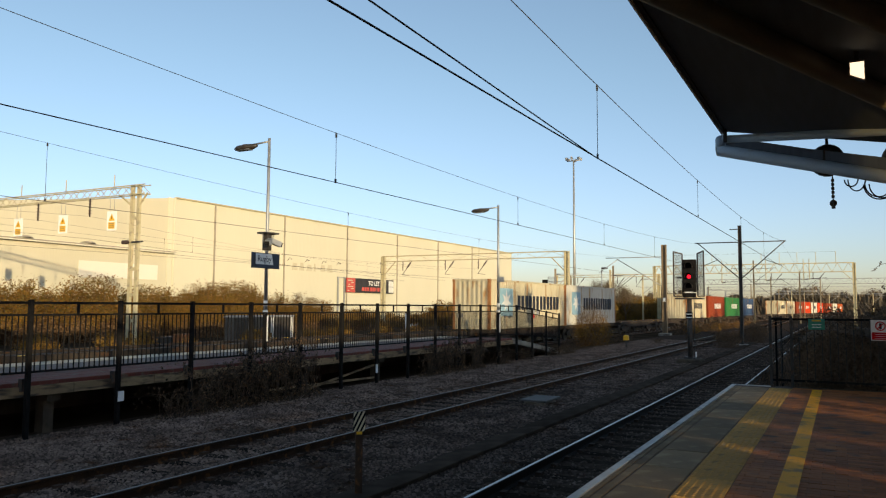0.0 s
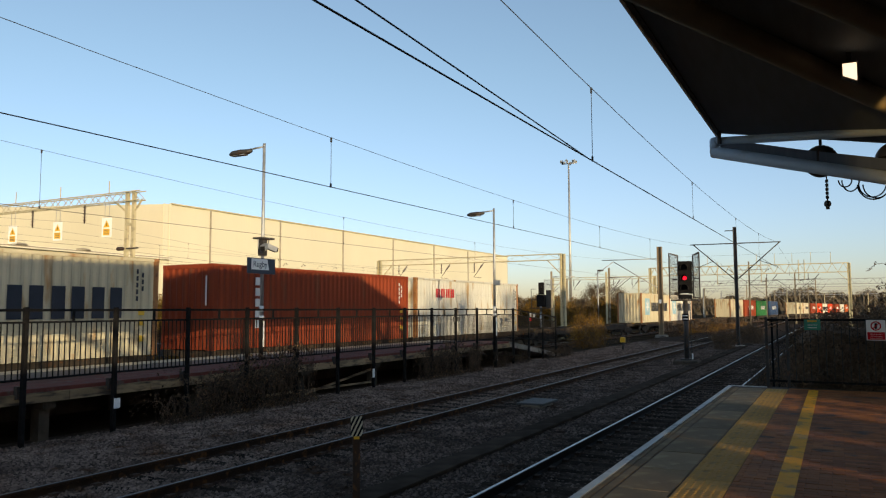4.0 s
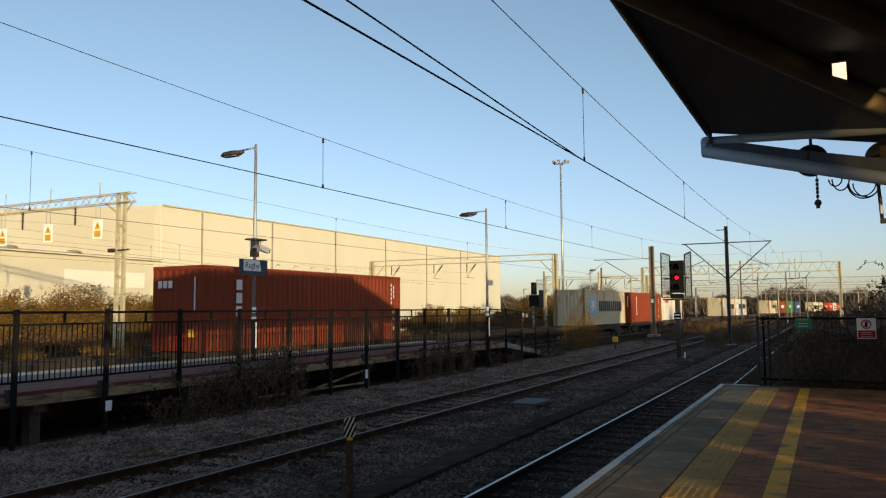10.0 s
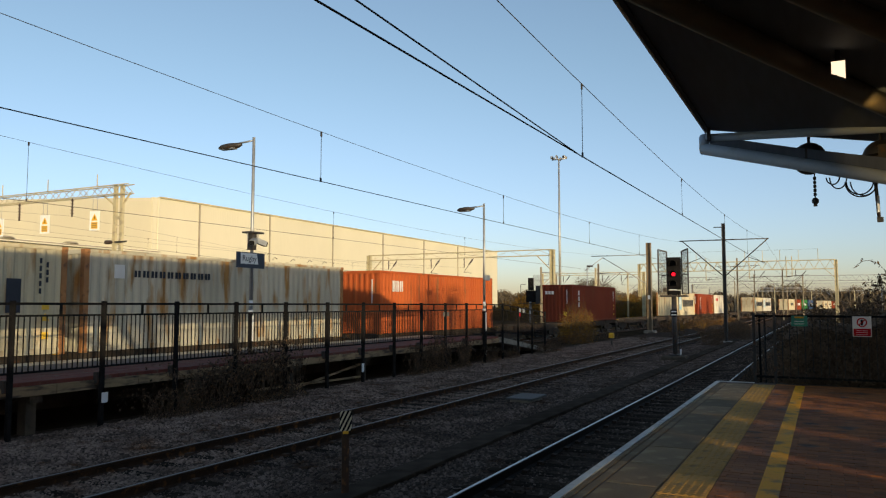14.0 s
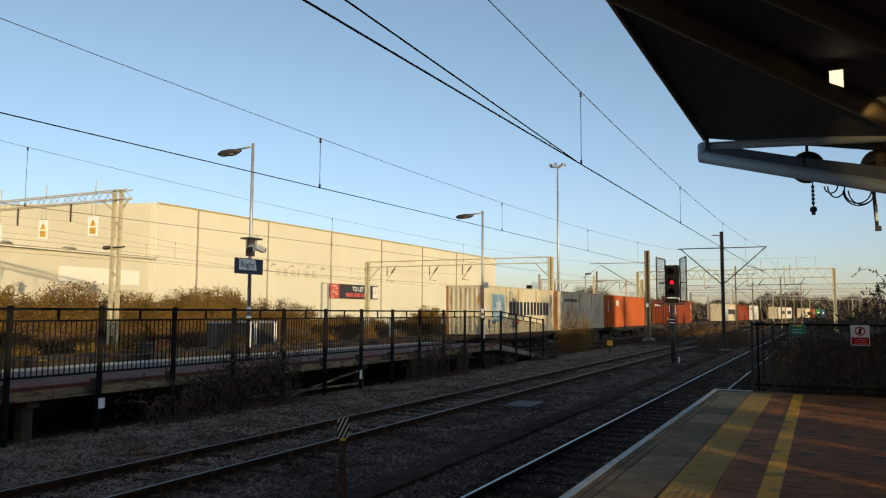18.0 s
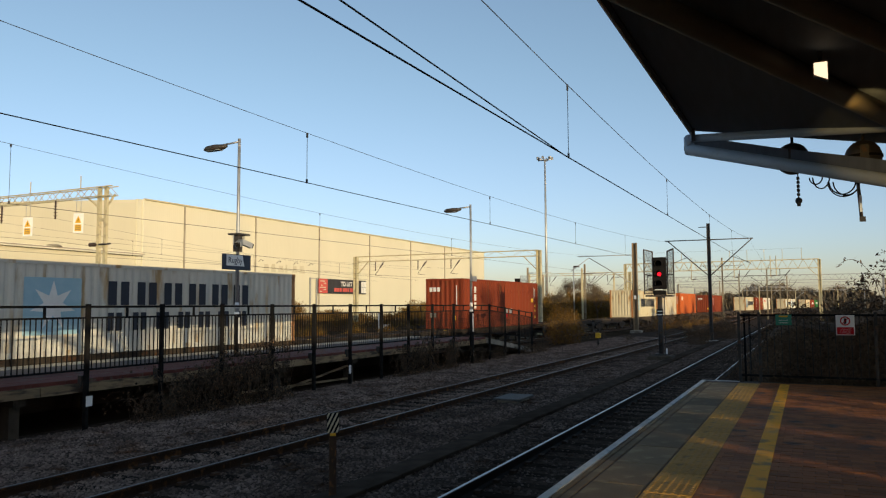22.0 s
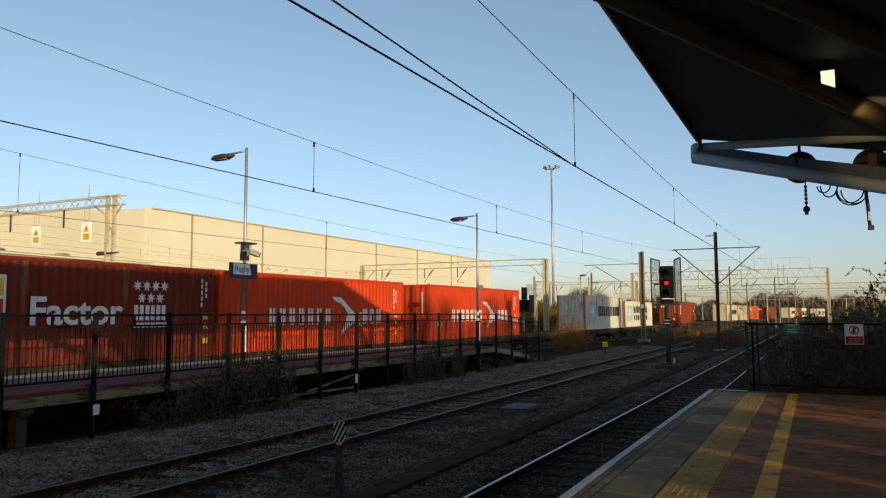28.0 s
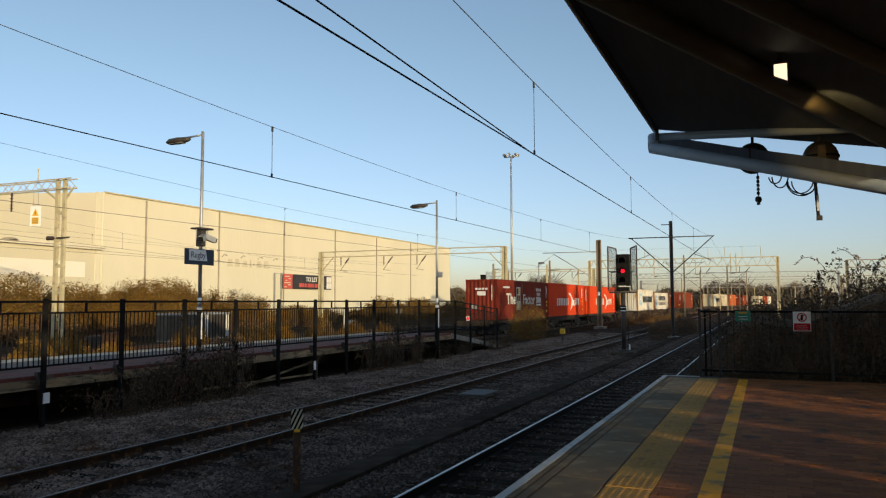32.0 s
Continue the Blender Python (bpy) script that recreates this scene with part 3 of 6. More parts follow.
def cladding(p, q, z0, z1, pitch=0.3, depth=0.005, fall=0.0):
    """Ribbed wall sheet from p to q (plan points), facing the side to the right of the way from q to p."""
    p, q = Vector((*p, 0)), Vector((*q, 0))
    d = (q - p)
    run = d.length
    d.normalize()
    out = Vector((d.y, -d.x, 0))
    k = max(1, int(run / pitch))
    pts = []
    for i in range(k):
        s = run * i / k
        w = run / k
        pts += [(s, 0), (s + 0.55 * w, 0), (s + 0.65 * w, depth), (s + 0.9 * w, depth)]
    pts.append((run, 0))
    vs = [p + d * s + out * o + Vector((0, 0, z - (fall * (1 - s / run) if z == z1 else 0))) for z in (z0, z1) for s, o in pts]
    m = len(pts)
    b = Build()
    b.add(vs, [(i, i + 1, m + i + 1, m + i) for i in range(m - 1)])
    vs = [p - out * 0.2 + Vector((0, 0, z0)), q - out * 0.2 + Vector((0, 0, z0)), q - out * 0.2 + Vector((0, 0, z1)), p - out * 0.2 + Vector((0, 0, z1 - fall))]
    b.add(vs, [(3, 2, 1, 0)])
    return b


for x0, x1 in zip(joints[:-1], joints[1:]):
    part("wall_panel", cladding((x0 + 0.05, WALL), (x1 - 0.05, WALL), GROUND, TOP), CREAM, shed)
for x in joints[1:-1]:
    part("downpipe", Build().box(x - 0.08, x + 0.08, WALL - 0.16, WALL + 0.02, GROUND, TOP - 0.1), DOWNPIPE, shed, "dark narrow downpipe")
part("eaves_gutter", Build().box(joints[0], joints[-1], WALL - 0.25, WALL + 0.1, TOP, TOP + 0.16), OLEPAINT, shed)
WEST = (16.0 * K, 64.4)
CORNER = (50.5 * K, WALL)
part("wall_panel", cladding(WEST, CORNER, GROUND, TOP + 0.05, depth=0.003, fall=5.9), WESTCREAM, shed)
part("corner_trim", Build().tube((CORNER[0] + 0.05, WALL - 0.02, GROUND), (CORNER[0] + 0.05, WALL - 0.02, TOP + 0.1), 0.12, seg=6), CREAM, shed)
part("end_wall", cladding((132.7 * K, WALL), (132.7 * K, 110), GROUND, TOP), CREAM, shed)
part("back_wall", Build().box(50.6 * K, 132.5 * K, 109.8, 110.0, GROUND, TOP).prism([(16.2 * K, GROUND), (50.6 * K, GROUND), (50.6 * K, TOP), (16.2 * K, TOP - 5.9)], "y", 109.8, 110.0), CREAM, shed)
part("end_wall", Build().box(16.2 * K, 16.3 * K, 64.8, 109.8, GROUND, TOP - 5.9), CREAM, shed)
part("roof", Build().box(50.6 * K, 132.5 * K, WALL + 0.2, 110, TOP - 0.25, TOP - 0.1), ROOFING, shed)
b = Build().prism([(16.2 * K, TOP - 6.1), (50.55 * K, TOP - 0.25), (50.55 * K, TOP - 0.1), (16.2 * K, TOP - 5.95)], "y", WALL + 0.2, 109.8)
part("roof", b, ROOFING, shed, "sloping roof over the lower bay")
d = Vector((CORNER[0] - WEST[0], CORNER[1] - WEST[1], 0)).normalized()
o = Vector((d.y, -d.x, 0))
p0 = Vector((*CORNER, 0))
part("loading_canopy", Build().bar(p0 - d * 0.3 + o * 0.3 + Vector((0, 0, 7.3)), p0 - d * 41 + o * 0.3 + Vector((0, 0, 7.3)), 0.6, 0.26), CREAM2, shed, "pale ledge along the wall")
part("canopy_gutter", Build().bar(p0 - d * 0.2 + o * 0.66 + Vector((0, 0, 7.34)), p0 - d * 41 + o * 0.66 + Vector((0, 0, 7.34)), 0.08, 0.1), DOWNPIPE, shed)
for k in (11.6, 18.4, 25.2):
    q = p0 - d * k + o * 0.3 + Vector((0, 0, 7.44))
    part("arched_rooflight", Build().dome(q, 0.75, 0.3, 14, 3), DOWNPIPE, shed, "low arched rooflight on the ledge")
part("blank_panel", Build().bar(p0 - d * 2.3 + o * 0.09 + Vector((0, 0, 4.95)), p0 - d * 12.4 + o * 0.09 + Vector((0, 0, 4.95)), 0.06, 1.6), CREAM2, shed, "pale blank sign panel")
part("corner_pilaster", Build().box(CORNER[0] - 0.9, CORNER[0] - 0.3, WALL - 0.12, WALL + 0.1, GROUND, TOP), CREAM, shed)
for i, (w, h) in enumerate(((1.3, 1.0), (1.1, 1.1), (1.3, 0.9), (0.5, 1.1), (1.2, 1.0), (1.4, 1.1))):
    x = 81.4 + 1.6 * i
    part("faded_sign_shape", Build().prism([(x, 6.3), (x + w, 6.3), (x + w * 0.8, 6.3 + h), (x + 0.2 * w, 6.3 + h)], "y", WALL - 0.03, WALL - 0.012), FADED, shed, "faded remains of a wall sign")
for x in (67.0 * K, 70.2 * K, 73.4 * K, 76.4 * K):
    part("swan_neck_lamp", Build().chain([(x, WALL - 0.02, 7.5), (x, WALL - 0.45, 7.9), (x, WALL - 0.7, 7.75)], 0.026).dome((x, WALL - 0.74, 7.66), 0.12, 0.8, 8, 3), DARKSTEEL, shed)

# ---- the canopy over the viewer's platform ----
canopy = thing("platform_canopy", "dark steel platform canopy with valley roof and tubular brackets", "canopy", kind="structure")
VY, VZ, EZ = -4.2, 3.58, 4.74
CE = 14.62
LIP = 1.885      # outer face of the roof edge
b = Build()
b.add([(x, y, z) for x in (-45, CE) for y, z in ((LIP - 0.08, EZ), (VY, VZ + 0.1), (-11.0, EZ), (-11.0, EZ + 0.18), (VY, VZ + 0.35), (LIP - 0.08, EZ + 0.16))],
      [(0, 1, 2, 3, 4, 5), (11, 10, 9, 8, 7, 6)] + [(i, (i + 1) % 6, 6 + (i + 1) % 6, 6 + i) for i in range(6)])
part("roof", b, CANOPYBLACK, canopy)
# White strip painted in for the bright line along the roof edge.
part("edge_lip", Build().box(-45, CE + 0.02, LIP - 0.02, LIP, EZ - 0.06, EZ + 0.02), WHITE, canopy, "thin white strip standing in for a bright edge line")
part("edge_trim", Build().box(-45, CE + 0.02, LIP - 0.08, LIP - 0.023, EZ - 0.03, EZ + 0.2), DARKSTEEL, canopy)


def bracket(x, lean=0.363, column=True, plate=True):
    """A splayed bracket from the roof edge back to its column: two tubes that meet in a rounded nose, and on some a web plate."""
    def at(y, z, o=0.0):
        return (x + lean * (y - 1.93) + o, y, z)
    back = at(-4.1, 0)[0]
    br = part("bracket", Build().tube(at(1.93, 4.588), at(-4.1, 3.88), 0.074, seg=14), TUBE, canopy, "grey tubular bracket")
    part("lower_tube", Build().tube(at(1.93, 4.39), at(-4.1, 2.45), 0.108, seg=16), TUBE, br)
    tip = Build().tube(at(1.9, 4.375), at(1.9, 4.592), 0.092, seg=16)
    tip.dome(at(1.9, 4.592), 0.092, 0.8, 16, 4).dome(at(1.9, 4.375), 0.092, -0.95, 16, 4)
    part("nose", tip, TUBE, br)
    web = [(1.8, 4.54), (1.25, 4.44), (0.39, 4.165), (-0.7, 3.85), (-3.9, 2.9), (-3.9, 2.5), (1.8, 4.34)]
    k = len(web)
    if plate:
        part("web", Build().add([at(y, z, o) for o in (-0.012, 0.012) for y, z in web], [tuple(range(k)), tuple(reversed(range(k, 2 * k)))] + [(i, (i + 1) % k, k + (i + 1) % k, k + i) for i in range(k)]), CANOPYBLACK, br)
    if column:
        part("column", Build().tube((back, VY, -0.01), (back, VY, 4.0), 0.17, seg=14), TUBE, br)


bracket(14.55)
for x in (-0.5, -13.35, -26.2):     # the columns further back, each with two splayed brackets
    bracket(x + 2.19, plate=False)
    bracket(x - 2.19, -0.363, False, False)
part("diagonal_tube", Build().tube((5.9, 2.15, 4.62), (14.3, -2.25, 3.94), 0.14, seg=14), TUBEB, canopy, "brown diagonal bracing tube")
part("diagonal_tube", Build().tube((5.6, 1.35, 4.53), (13.4, -3.95, 3.72), 0.12, seg=14), TUBEB, canopy, "brown diagonal bracing tube")
part("hanger", Build().bar((14.4, 1.8, 4.5), (14.4, 1.8, 4.78), 0.06, 0.06).bar((14.4, -0.2, 4.4), (14.4, -0.2, 4.5), 0.06, 0.06), DARKSTEEL, canopy)
# Scales small hung things towards the eye, to fit the camera's view.
NEARER_EYE = pose(0, 0, 0.0594) @ Matrix.Scale(0.96, 4)
flood = thing("canopy_lamp", "lit square lamp hung under the dark canopy", "lamp")
part("stem", Build().box(9.5, 9.56, -0.25, -0.2, 4.265, 4.52), DARKSTEEL, flood)
part("housing", Build().prism([(-0.305, 4.03), (-0.15, 4.1), (-0.15, 4.265), (-0.305, 4.265)], "x", 9.48, 9.6), DARKSTEEL, flood)
part("lit_glass", Build().prism([(-0.298, 4.04), (-0.158, 4.11), (-0.158, 4.245), (-0.298, 4.245)], "x", 9.47, 9.479), FLOODLAMP, flood, "glowing warm lamp glass")
# Added spot, apart from the lamp, for the yellow patch on the tube.
beam = new("tube_patch_spot", bpy.data.lights.new("tube_patch_spot", "SPOT"))
beam.data.energy, beam.data.spot_size, beam.data.spot_blend, beam.data.color, beam.data.shadow_soft_size = 70.0, radians(42), 0.5, (1.0, 0.72, 0.26), 0.03
beam.matrix_world = look((10.25, -0.62, 3.86), (11.75, -0.92, 4.06))
for x, y, zc in ((14.2, 0.15, 3.985), (13.9, -0.9, 3.87)):
    sp = thing("loudspeaker", "round black loudspeaker fixed to the canopy bracket", "loudspeaker", pose(x, y, zc), group="canopy loudspeakers")
    part("shell", Build().dome((0, 0, 0), 0.275, 1.0, 20, 6).dome((0, 0, 0), 0.275, -1.0, 20, 6), DARKSTEEL, sp)
    part("rim", Build().tube((0, 0, -0.02), (0, 0, 0.02), 0.285, seg=20), BLACK, sp)
    part("clamp", Build().box(-0.3, -0.1, -0.06, 0.06, -0.1, 0.15), DARKSTEEL, sp)
    part("hanger", Build().tube((0, 0, 0.25), (0, 0, 0.52), 0.025), DARKSTEEL, sp)
chain = thing("hanging_camera", "small camera hanging on a chain under the bracket", "camera", NEARER_EYE)
for k in range(5):
    part("chain_link", Build().box(14.32, 14.38, 0.055, 0.105, 3.64 - 0.07 * k, 3.685 - 0.07 * k), DARKSTEEL, chain)
part("body", Build().dome((14.35, 0.08, 3.27), 0.06, 1, 10, 4, True).box(14.3, 14.4, 0.05, 0.11, 3.18, 3.24), DARKSTEEL, chain)
part("hanger", Build().box(14.34, 14.36, 0.07, 0.09, 3.3, 3.75), DARKSTEEL, chain)
cab = thing("cable_loops", "black cables hanging in loops from the bracket", "cable", NEARER_EYE)
for r, c, w in ((0.2, -0.28, 0.13), (0.26, -0.62, 0.24), (0.22, -0.6, 0.2), (0.12, -0.2, 0.1), (0.24, -0.66, 0.2)):
    pts = [(14.36, c + w * math.cos(a), 3.66 - 0.1 * (c < -0.5) - r * math.sin(a)) for a in np.linspace(0, math.pi, 13)]
    part("cable", Build().chain(pts, 0.012), BLACK, cab)
pole = thing("hanging_pole", "thin black pole with a camera under the canopy bracket", "camera", NEARER_EYE)
part("rod", Build().tube((14.36, -0.8, 4.1), (14.36, -0.86, 2.92), 0.028), DARKSTEEL, pole)
part("white_strip", Build().box(14.32, 14.335, -0.875, -0.84, 3.02, 3.3), WHITE, pole)
part("head", Build().box(14.32, 14.4, -0.92, -0.83, 2.86, 2.94), DARKSTEEL, pole)

# unseen, added for shade behind the viewer: a long brick wall whose openings pass sun stripes
st = thing("station_building", "low brick building out of view, added to shade the platform", "building")
part("wall", Build().box(-90, 60, -17, -16.6, 2.3, 3.93).box(-90, 60, -17, -16.6, GROUND, 1.1), BUILDING, st)
holes = [(-15.0, 1.3), (-11.6, 0.9), (-8.4, 2.2), (-5.0, 0.5), (-3.15, 0.6), (-1.05, 2.4)]
x = -90.0
for hx, hw in holes:
    part("wall_pier", Build().box(x, hx, -17, -16.6, 1.1, 2.3), BUILDING, st)
    # Bars added in the openings to weaken the sun stripes.
    for k in range(int(hw / 0.55)):
        part("window_bar", Build().box(hx + 0.55 * k + 0.25, hx + 0.55 * k + 0.31, -16.82, -16.78, 1.1, 2.3), DARKSTEEL, st)
    x = hx + hw
part("wall_pier", Build().box(x, 60, -17, -16.6, 1.1, 2.3), BUILDING, st)
part("roof", Build().box(-90, 60, -24, -16.4, 3.93, 4.1), ROOFING, st)
# Unseen block added to cast a dark column across the train.
wing = thing("station_wing", "two-storey brick block out of view, added to shade the train", "building")
part("wall", Build().box(28.0, 38.0, -24.0, -17.1, GROUND, 7.3), BUILDING, wing)
part("roof", Build().prism([(-24.3, 7.3), (-16.9, 7.3), (-20.6, 8.3)], "x", 27.8, 38.2), ROOFING, wing)


# ---- the goods train ----
def coat(name, dark, light, rust=(0.2, 0.09, 0.04), amount=0.2):
    return paint("container_" + name, dark, light, 0.7, 0.66, spec=0.17, bump=0.08, grain=25, stain=rust, amount=amount, stretch=(1.6, 1, 0.35))


RUSTPOST = paint("rusty_corner_post", (0.24, 0.085, 0.024), (0.42, 0.2, 0.075), 2.2, 0.7, bump=0.2, stain=(0.16, 0.07, 0.03), amount=0.5)
GREYWHITE = coat("grey_white", (0.47, 0.455, 0.4), (0.61, 0.595, 0.53), rust=(0.37, 0.25, 0.13), amount=0.34)
BEIGE = coat("beige", (0.44, 0.39, 0.27), (0.56, 0.5, 0.36), rust=(0.35, 0.21, 0.1), amount=0.32)
RUSTWHITE = coat("rusty_white", (0.4, 0.37, 0.285), (0.54, 0.5, 0.395), rust=(0.34, 0.175, 0.06), amount=0.5)
ORANGE = coat("orange", (0.375, 0.072, 0.02), (0.475, 0.108, 0.03), amount=0.14)
OXIDE = coat("oxide_red", (0.165, 0.029, 0.012), (0.22, 0.041, 0.017), rust=(0.16, 0.055, 0.022), amount=0.1)
RUSSET = coat("russet", (0.2, 0.034, 0.013), (0.258, 0.047, 0.018), rust=(0.17, 0.06, 0.03), amount=0.15)
RED = coat("red", (0.5, 0.04, 0.01), (0.6, 0.056, 0.014), amount=0.05)
MAROON = coat("maroon", (0.13, 0.016, 0.009), (0.18, 0.024, 0.012), amount=0.1)
BLUE = coat("blue", (0.02, 0.05, 0.11), (0.03, 0.07, 0.15))
GREEN = coat("green", (0.014, 0.13, 0.04), (0.02, 0.18, 0.058))
INKBLUE = paint("dark_blue_ink", (0.008, 0.012, 0.022), (0.018, 0.024, 0.04), 3, 0.6, bump=0)
STARBLUE = paint("light_blue_ink", (0.22, 0.42, 0.52), (0.32, 0.5, 0.58), 3, 0.6, bump=0)
INKWHITE = paint("white_ink", (0.62, 0.62, 0.6), (0.76, 0.76, 0.74), 3, 0.6, bump=0)
INKRED = paint("red_ink", (0.55, 0.03, 0.03), (0.66, 0.05, 0.05), 3, 0.6, bump=0)
INKYELLOW = paint("yellow_ink", (0.7, 0.42, 0.03), (0.8, 0.5, 0.05), 3, 0.6, bump=0)
WAGON = paint("wagon_frame", (0.026, 0.021, 0.018), (0.075, 0.06, 0.048), 2, 0.85, bump=0.3, stain=(0.1, 0.045, 0.022), spec=0.15)
WHEEL = paint("wheel_steel", (0.05, 0.045, 0.04), (0.12, 0.1, 0.085), 4, 0.6, metal=0.5, bump=0.2)
CL, CW, TALL = 12.19, 2.438, 2.896


def corrugated(b, run, z0, z1, place):
    """Trapezoid ribs along run; place(s, out, z) gives the corner."""
    k = int(run / 0.278)
    w = run / k
    pts = []
    for i in range(k):
        s = i * w
        pts += [(s, 0.0), (s + 0.26 * w, 0.0), (s + 0.5 * w, -0.036), (s + 0.76 * w, -0.036)]
    pts.append((run, 0.0))
    m = len(pts)
    b.add([place(s, o, z) for z in (z0, z1) for s, o in pts], [(i, i + 1, m + i + 1, m + i) for i in range(m - 1)])


_parts = {}


def container_meshes(mat, CH):
    if (mat.name, CH) in _parts:
        return _parts[mat.name, CH]
    h, w = CL / 2, CW / 2
    d = {}
    b = Build()
    corrugated(b, CL - 0.3, 0.16, CH - 0.08, lambda s, o, z: (-h + 0.15 + s, -w + 0.03 - o, z))
    d["side_wall"] = b.mesh("side_wall", mat)
    b = Build()
    corrugated(b, CL - 0.3, 0.16, CH - 0.08, lambda s, o, z: (-h + 0.15 + s, w - 0.03 + o, z))
    d["far_side_wall"] = b.mesh("far_side_wall", mat)
    b = Build()
    corrugated(b, CW - 0.3, 0.16, CH - 0.1, lambda s, o, z: (-h + 0.03 - o, -w + 0.15 + s, z))
    d["end_wall"] = b.mesh("end_wall", mat)
    b = Build()
    for i in range(44):
        x = -h + 0.1 + i * (CL - 0.2) / 44
        b.box(x, x + 0.2, -w + 0.06, w - 0.06, CH - 0.04, CH - 0.015)
    b.box(-h + 0.05, h - 0.05, -w + 0.05, w - 0.05, CH - 0.06, CH - 0.035)
    d["roof"] = b.mesh("roof", mat)
    d["floor"] = Build().box(-h + 0.05, h - 0.05, -w + 0.08, w - 0.08, 0.05, 0.15).mesh("floor", WAGON)
    d["top_rail"] = Build().box(-h + 0.1, h - 0.1, -0.04, 0.04, CH - 0.09, CH).mesh("top_rail", mat)
    d["bottom_rail"] = Build().box(-h + 0.1, h - 0.1, -0.035, 0.035, 0.02, 0.17).mesh("bottom_rail", mat)
    d["end_rail"] = Build().box(-0.04, 0.04, -w + 0.1, w - 0.1, -0.07, 0.07).mesh("end_rail", mat)
    d["corner_post"] = Build().block(-0.08, 0.08, -0.08, 0.08, 0.1, CH - 0.1, 0.01).mesh("corner_post", RUSTPOST if mat in (GREYWHITE, BEIGE, RUSTWHITE) else mat)
    d["corner_casting"] = Build().block(-0.09, 0.09, -0.085, 0.085, 0, 0.12, 0.012).mesh("corner_casting", RUSTPOST if mat in (GREYWHITE, BEIGE, RUSTWHITE) else mat)
    d["door"] = Build().box(-0.03, 0.03, -0.55, 0.55, 0.19, CH - 0.12).mesh("door", mat)
    d["lock_rod"] = Build().tube((0.06, 0, 0.1), (0.06, 0, CH - 0.08), 0.022, seg=6).mesh("lock_rod", GALV)
    _parts[mat.name, CH] = d
    return d


def container(label, mat, marks=(), end_marks=(), CH=TALL):
    """marks: x0, x1 from the rear, z0, z1, ink, or an outline and an ink, on the side wall; end_marks: y0, y1, z0, z1, ink on the rear wall."""
    c = thing("shipping_container", label, "container", group="containers on the goods train")
    d = container_meshes(mat, CH)
    h, w = CL / 2, CW / 2
    side = part("side_wall", d["side_wall"], mat, c)
    part("side_wall", d["far_side_wall"], mat, c)
    end = part("end_wall", d["end_wall"], mat, c)
    part("roof", d["roof"], mat, c)
    part("floor", d["floor"], mat, c)
    for y in (-w + 0.05, w - 0.05):
        part("top_rail", d["top_rail"], mat, c, m=pose(0, y, 0))
        part("bottom_rail", d["bottom_rail"], mat, c, m=pose(0, y, 0))
    for x in (-h + 0.05, h - 0.05):
        for z in (0.09, CH - 0.07):
            part("end_rail", d["end_rail"], mat, c, m=pose(x, 0, z))
    for x in (-h + 0.085, h - 0.085):
        for y in (-w + 0.085, w - 0.085):
            part("corner_post", d["corner_post"], mat, c, m=pose(x, y, 0))
            for z in (0, CH - 0.118):
                part("corner_casting", d["corner_casting"], mat, c, m=pose(x, y * 1.003, z))
    for y in (-0.56, 0.56):
        door = part("door", d["door"], mat, c, m=pose(h - 0.06, y, 0))
        for q in (-0.3, 0.25):
            part("lock_rod", d["lock_rod"], GALV, door, m=pose(0, q, 0))
    for i, k in enumerate(marks):
        b = Build()
        front = -w + 0.014 - 0.0004 * i
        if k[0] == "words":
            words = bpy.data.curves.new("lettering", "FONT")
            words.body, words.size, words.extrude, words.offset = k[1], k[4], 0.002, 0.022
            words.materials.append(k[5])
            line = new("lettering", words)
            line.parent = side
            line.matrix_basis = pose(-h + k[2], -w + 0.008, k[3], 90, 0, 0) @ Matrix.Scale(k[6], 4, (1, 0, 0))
        elif len(k) == 2:
            b.prism([(-h + x, z) for x, z in k[0]], "y", front, -w + 0.024)
            part("painted_mark", b, k[1], side)
        else:
            b.box(-h + k[0], -h + k[1], front, -w + 0.024, k[2], k[3])
            part("painted_mark", b, k[4], side)
    for y0, y1, z0, z1, ink in end_marks:
        part("painted_mark", Build().box(-h + 0.012, -h + 0.024, y0, y1, z0, z1), ink, end)
    return c


def row_of_bars(x0, x1, z0, z1, n, ink, fill=0.74):
    step = (x1 - x0) / n
    out = []
    for i in range(n):
        a = x0 + i * step
        out += [(a, a + 0.4 * fill * step, z0, z1, ink), (a + 0.6 * fill * step, a + fill * step, z0, z1, ink)]
    return out


def star(x, z, r):
    pts = []
    for i in range(14):
        q = r if i % 2 == 0 else 0.42 * r
        pts.append((x + q * math.sin(math.pi * i / 7), z + q * math.cos(math.pi * i / 7)))
    return pts


def codes(x, ink):
    """Small unreadable writing near the forward end."""
    rows = [(x, x + 0.06, z, z + 0.14, ink) for z in (2.42, 2.22, 2.02, 1.82, 1.62)]
    rows += [(x + 0.19, x + 0.25, z, z + 0.14, ink) for z in (2.32, 2.12, 1.92)]
    return rows + [(x + 0.1, x + 0.3, 1.2, 1.36, INKYELLOW), ([(x + 0.08, 0.9), (x + 0.32, 0.9), (x + 0.2, 1.1)], INKYELLOW), (x + 0.1, x + 0.3, 0.42, 0.6, INKYELLOW)]


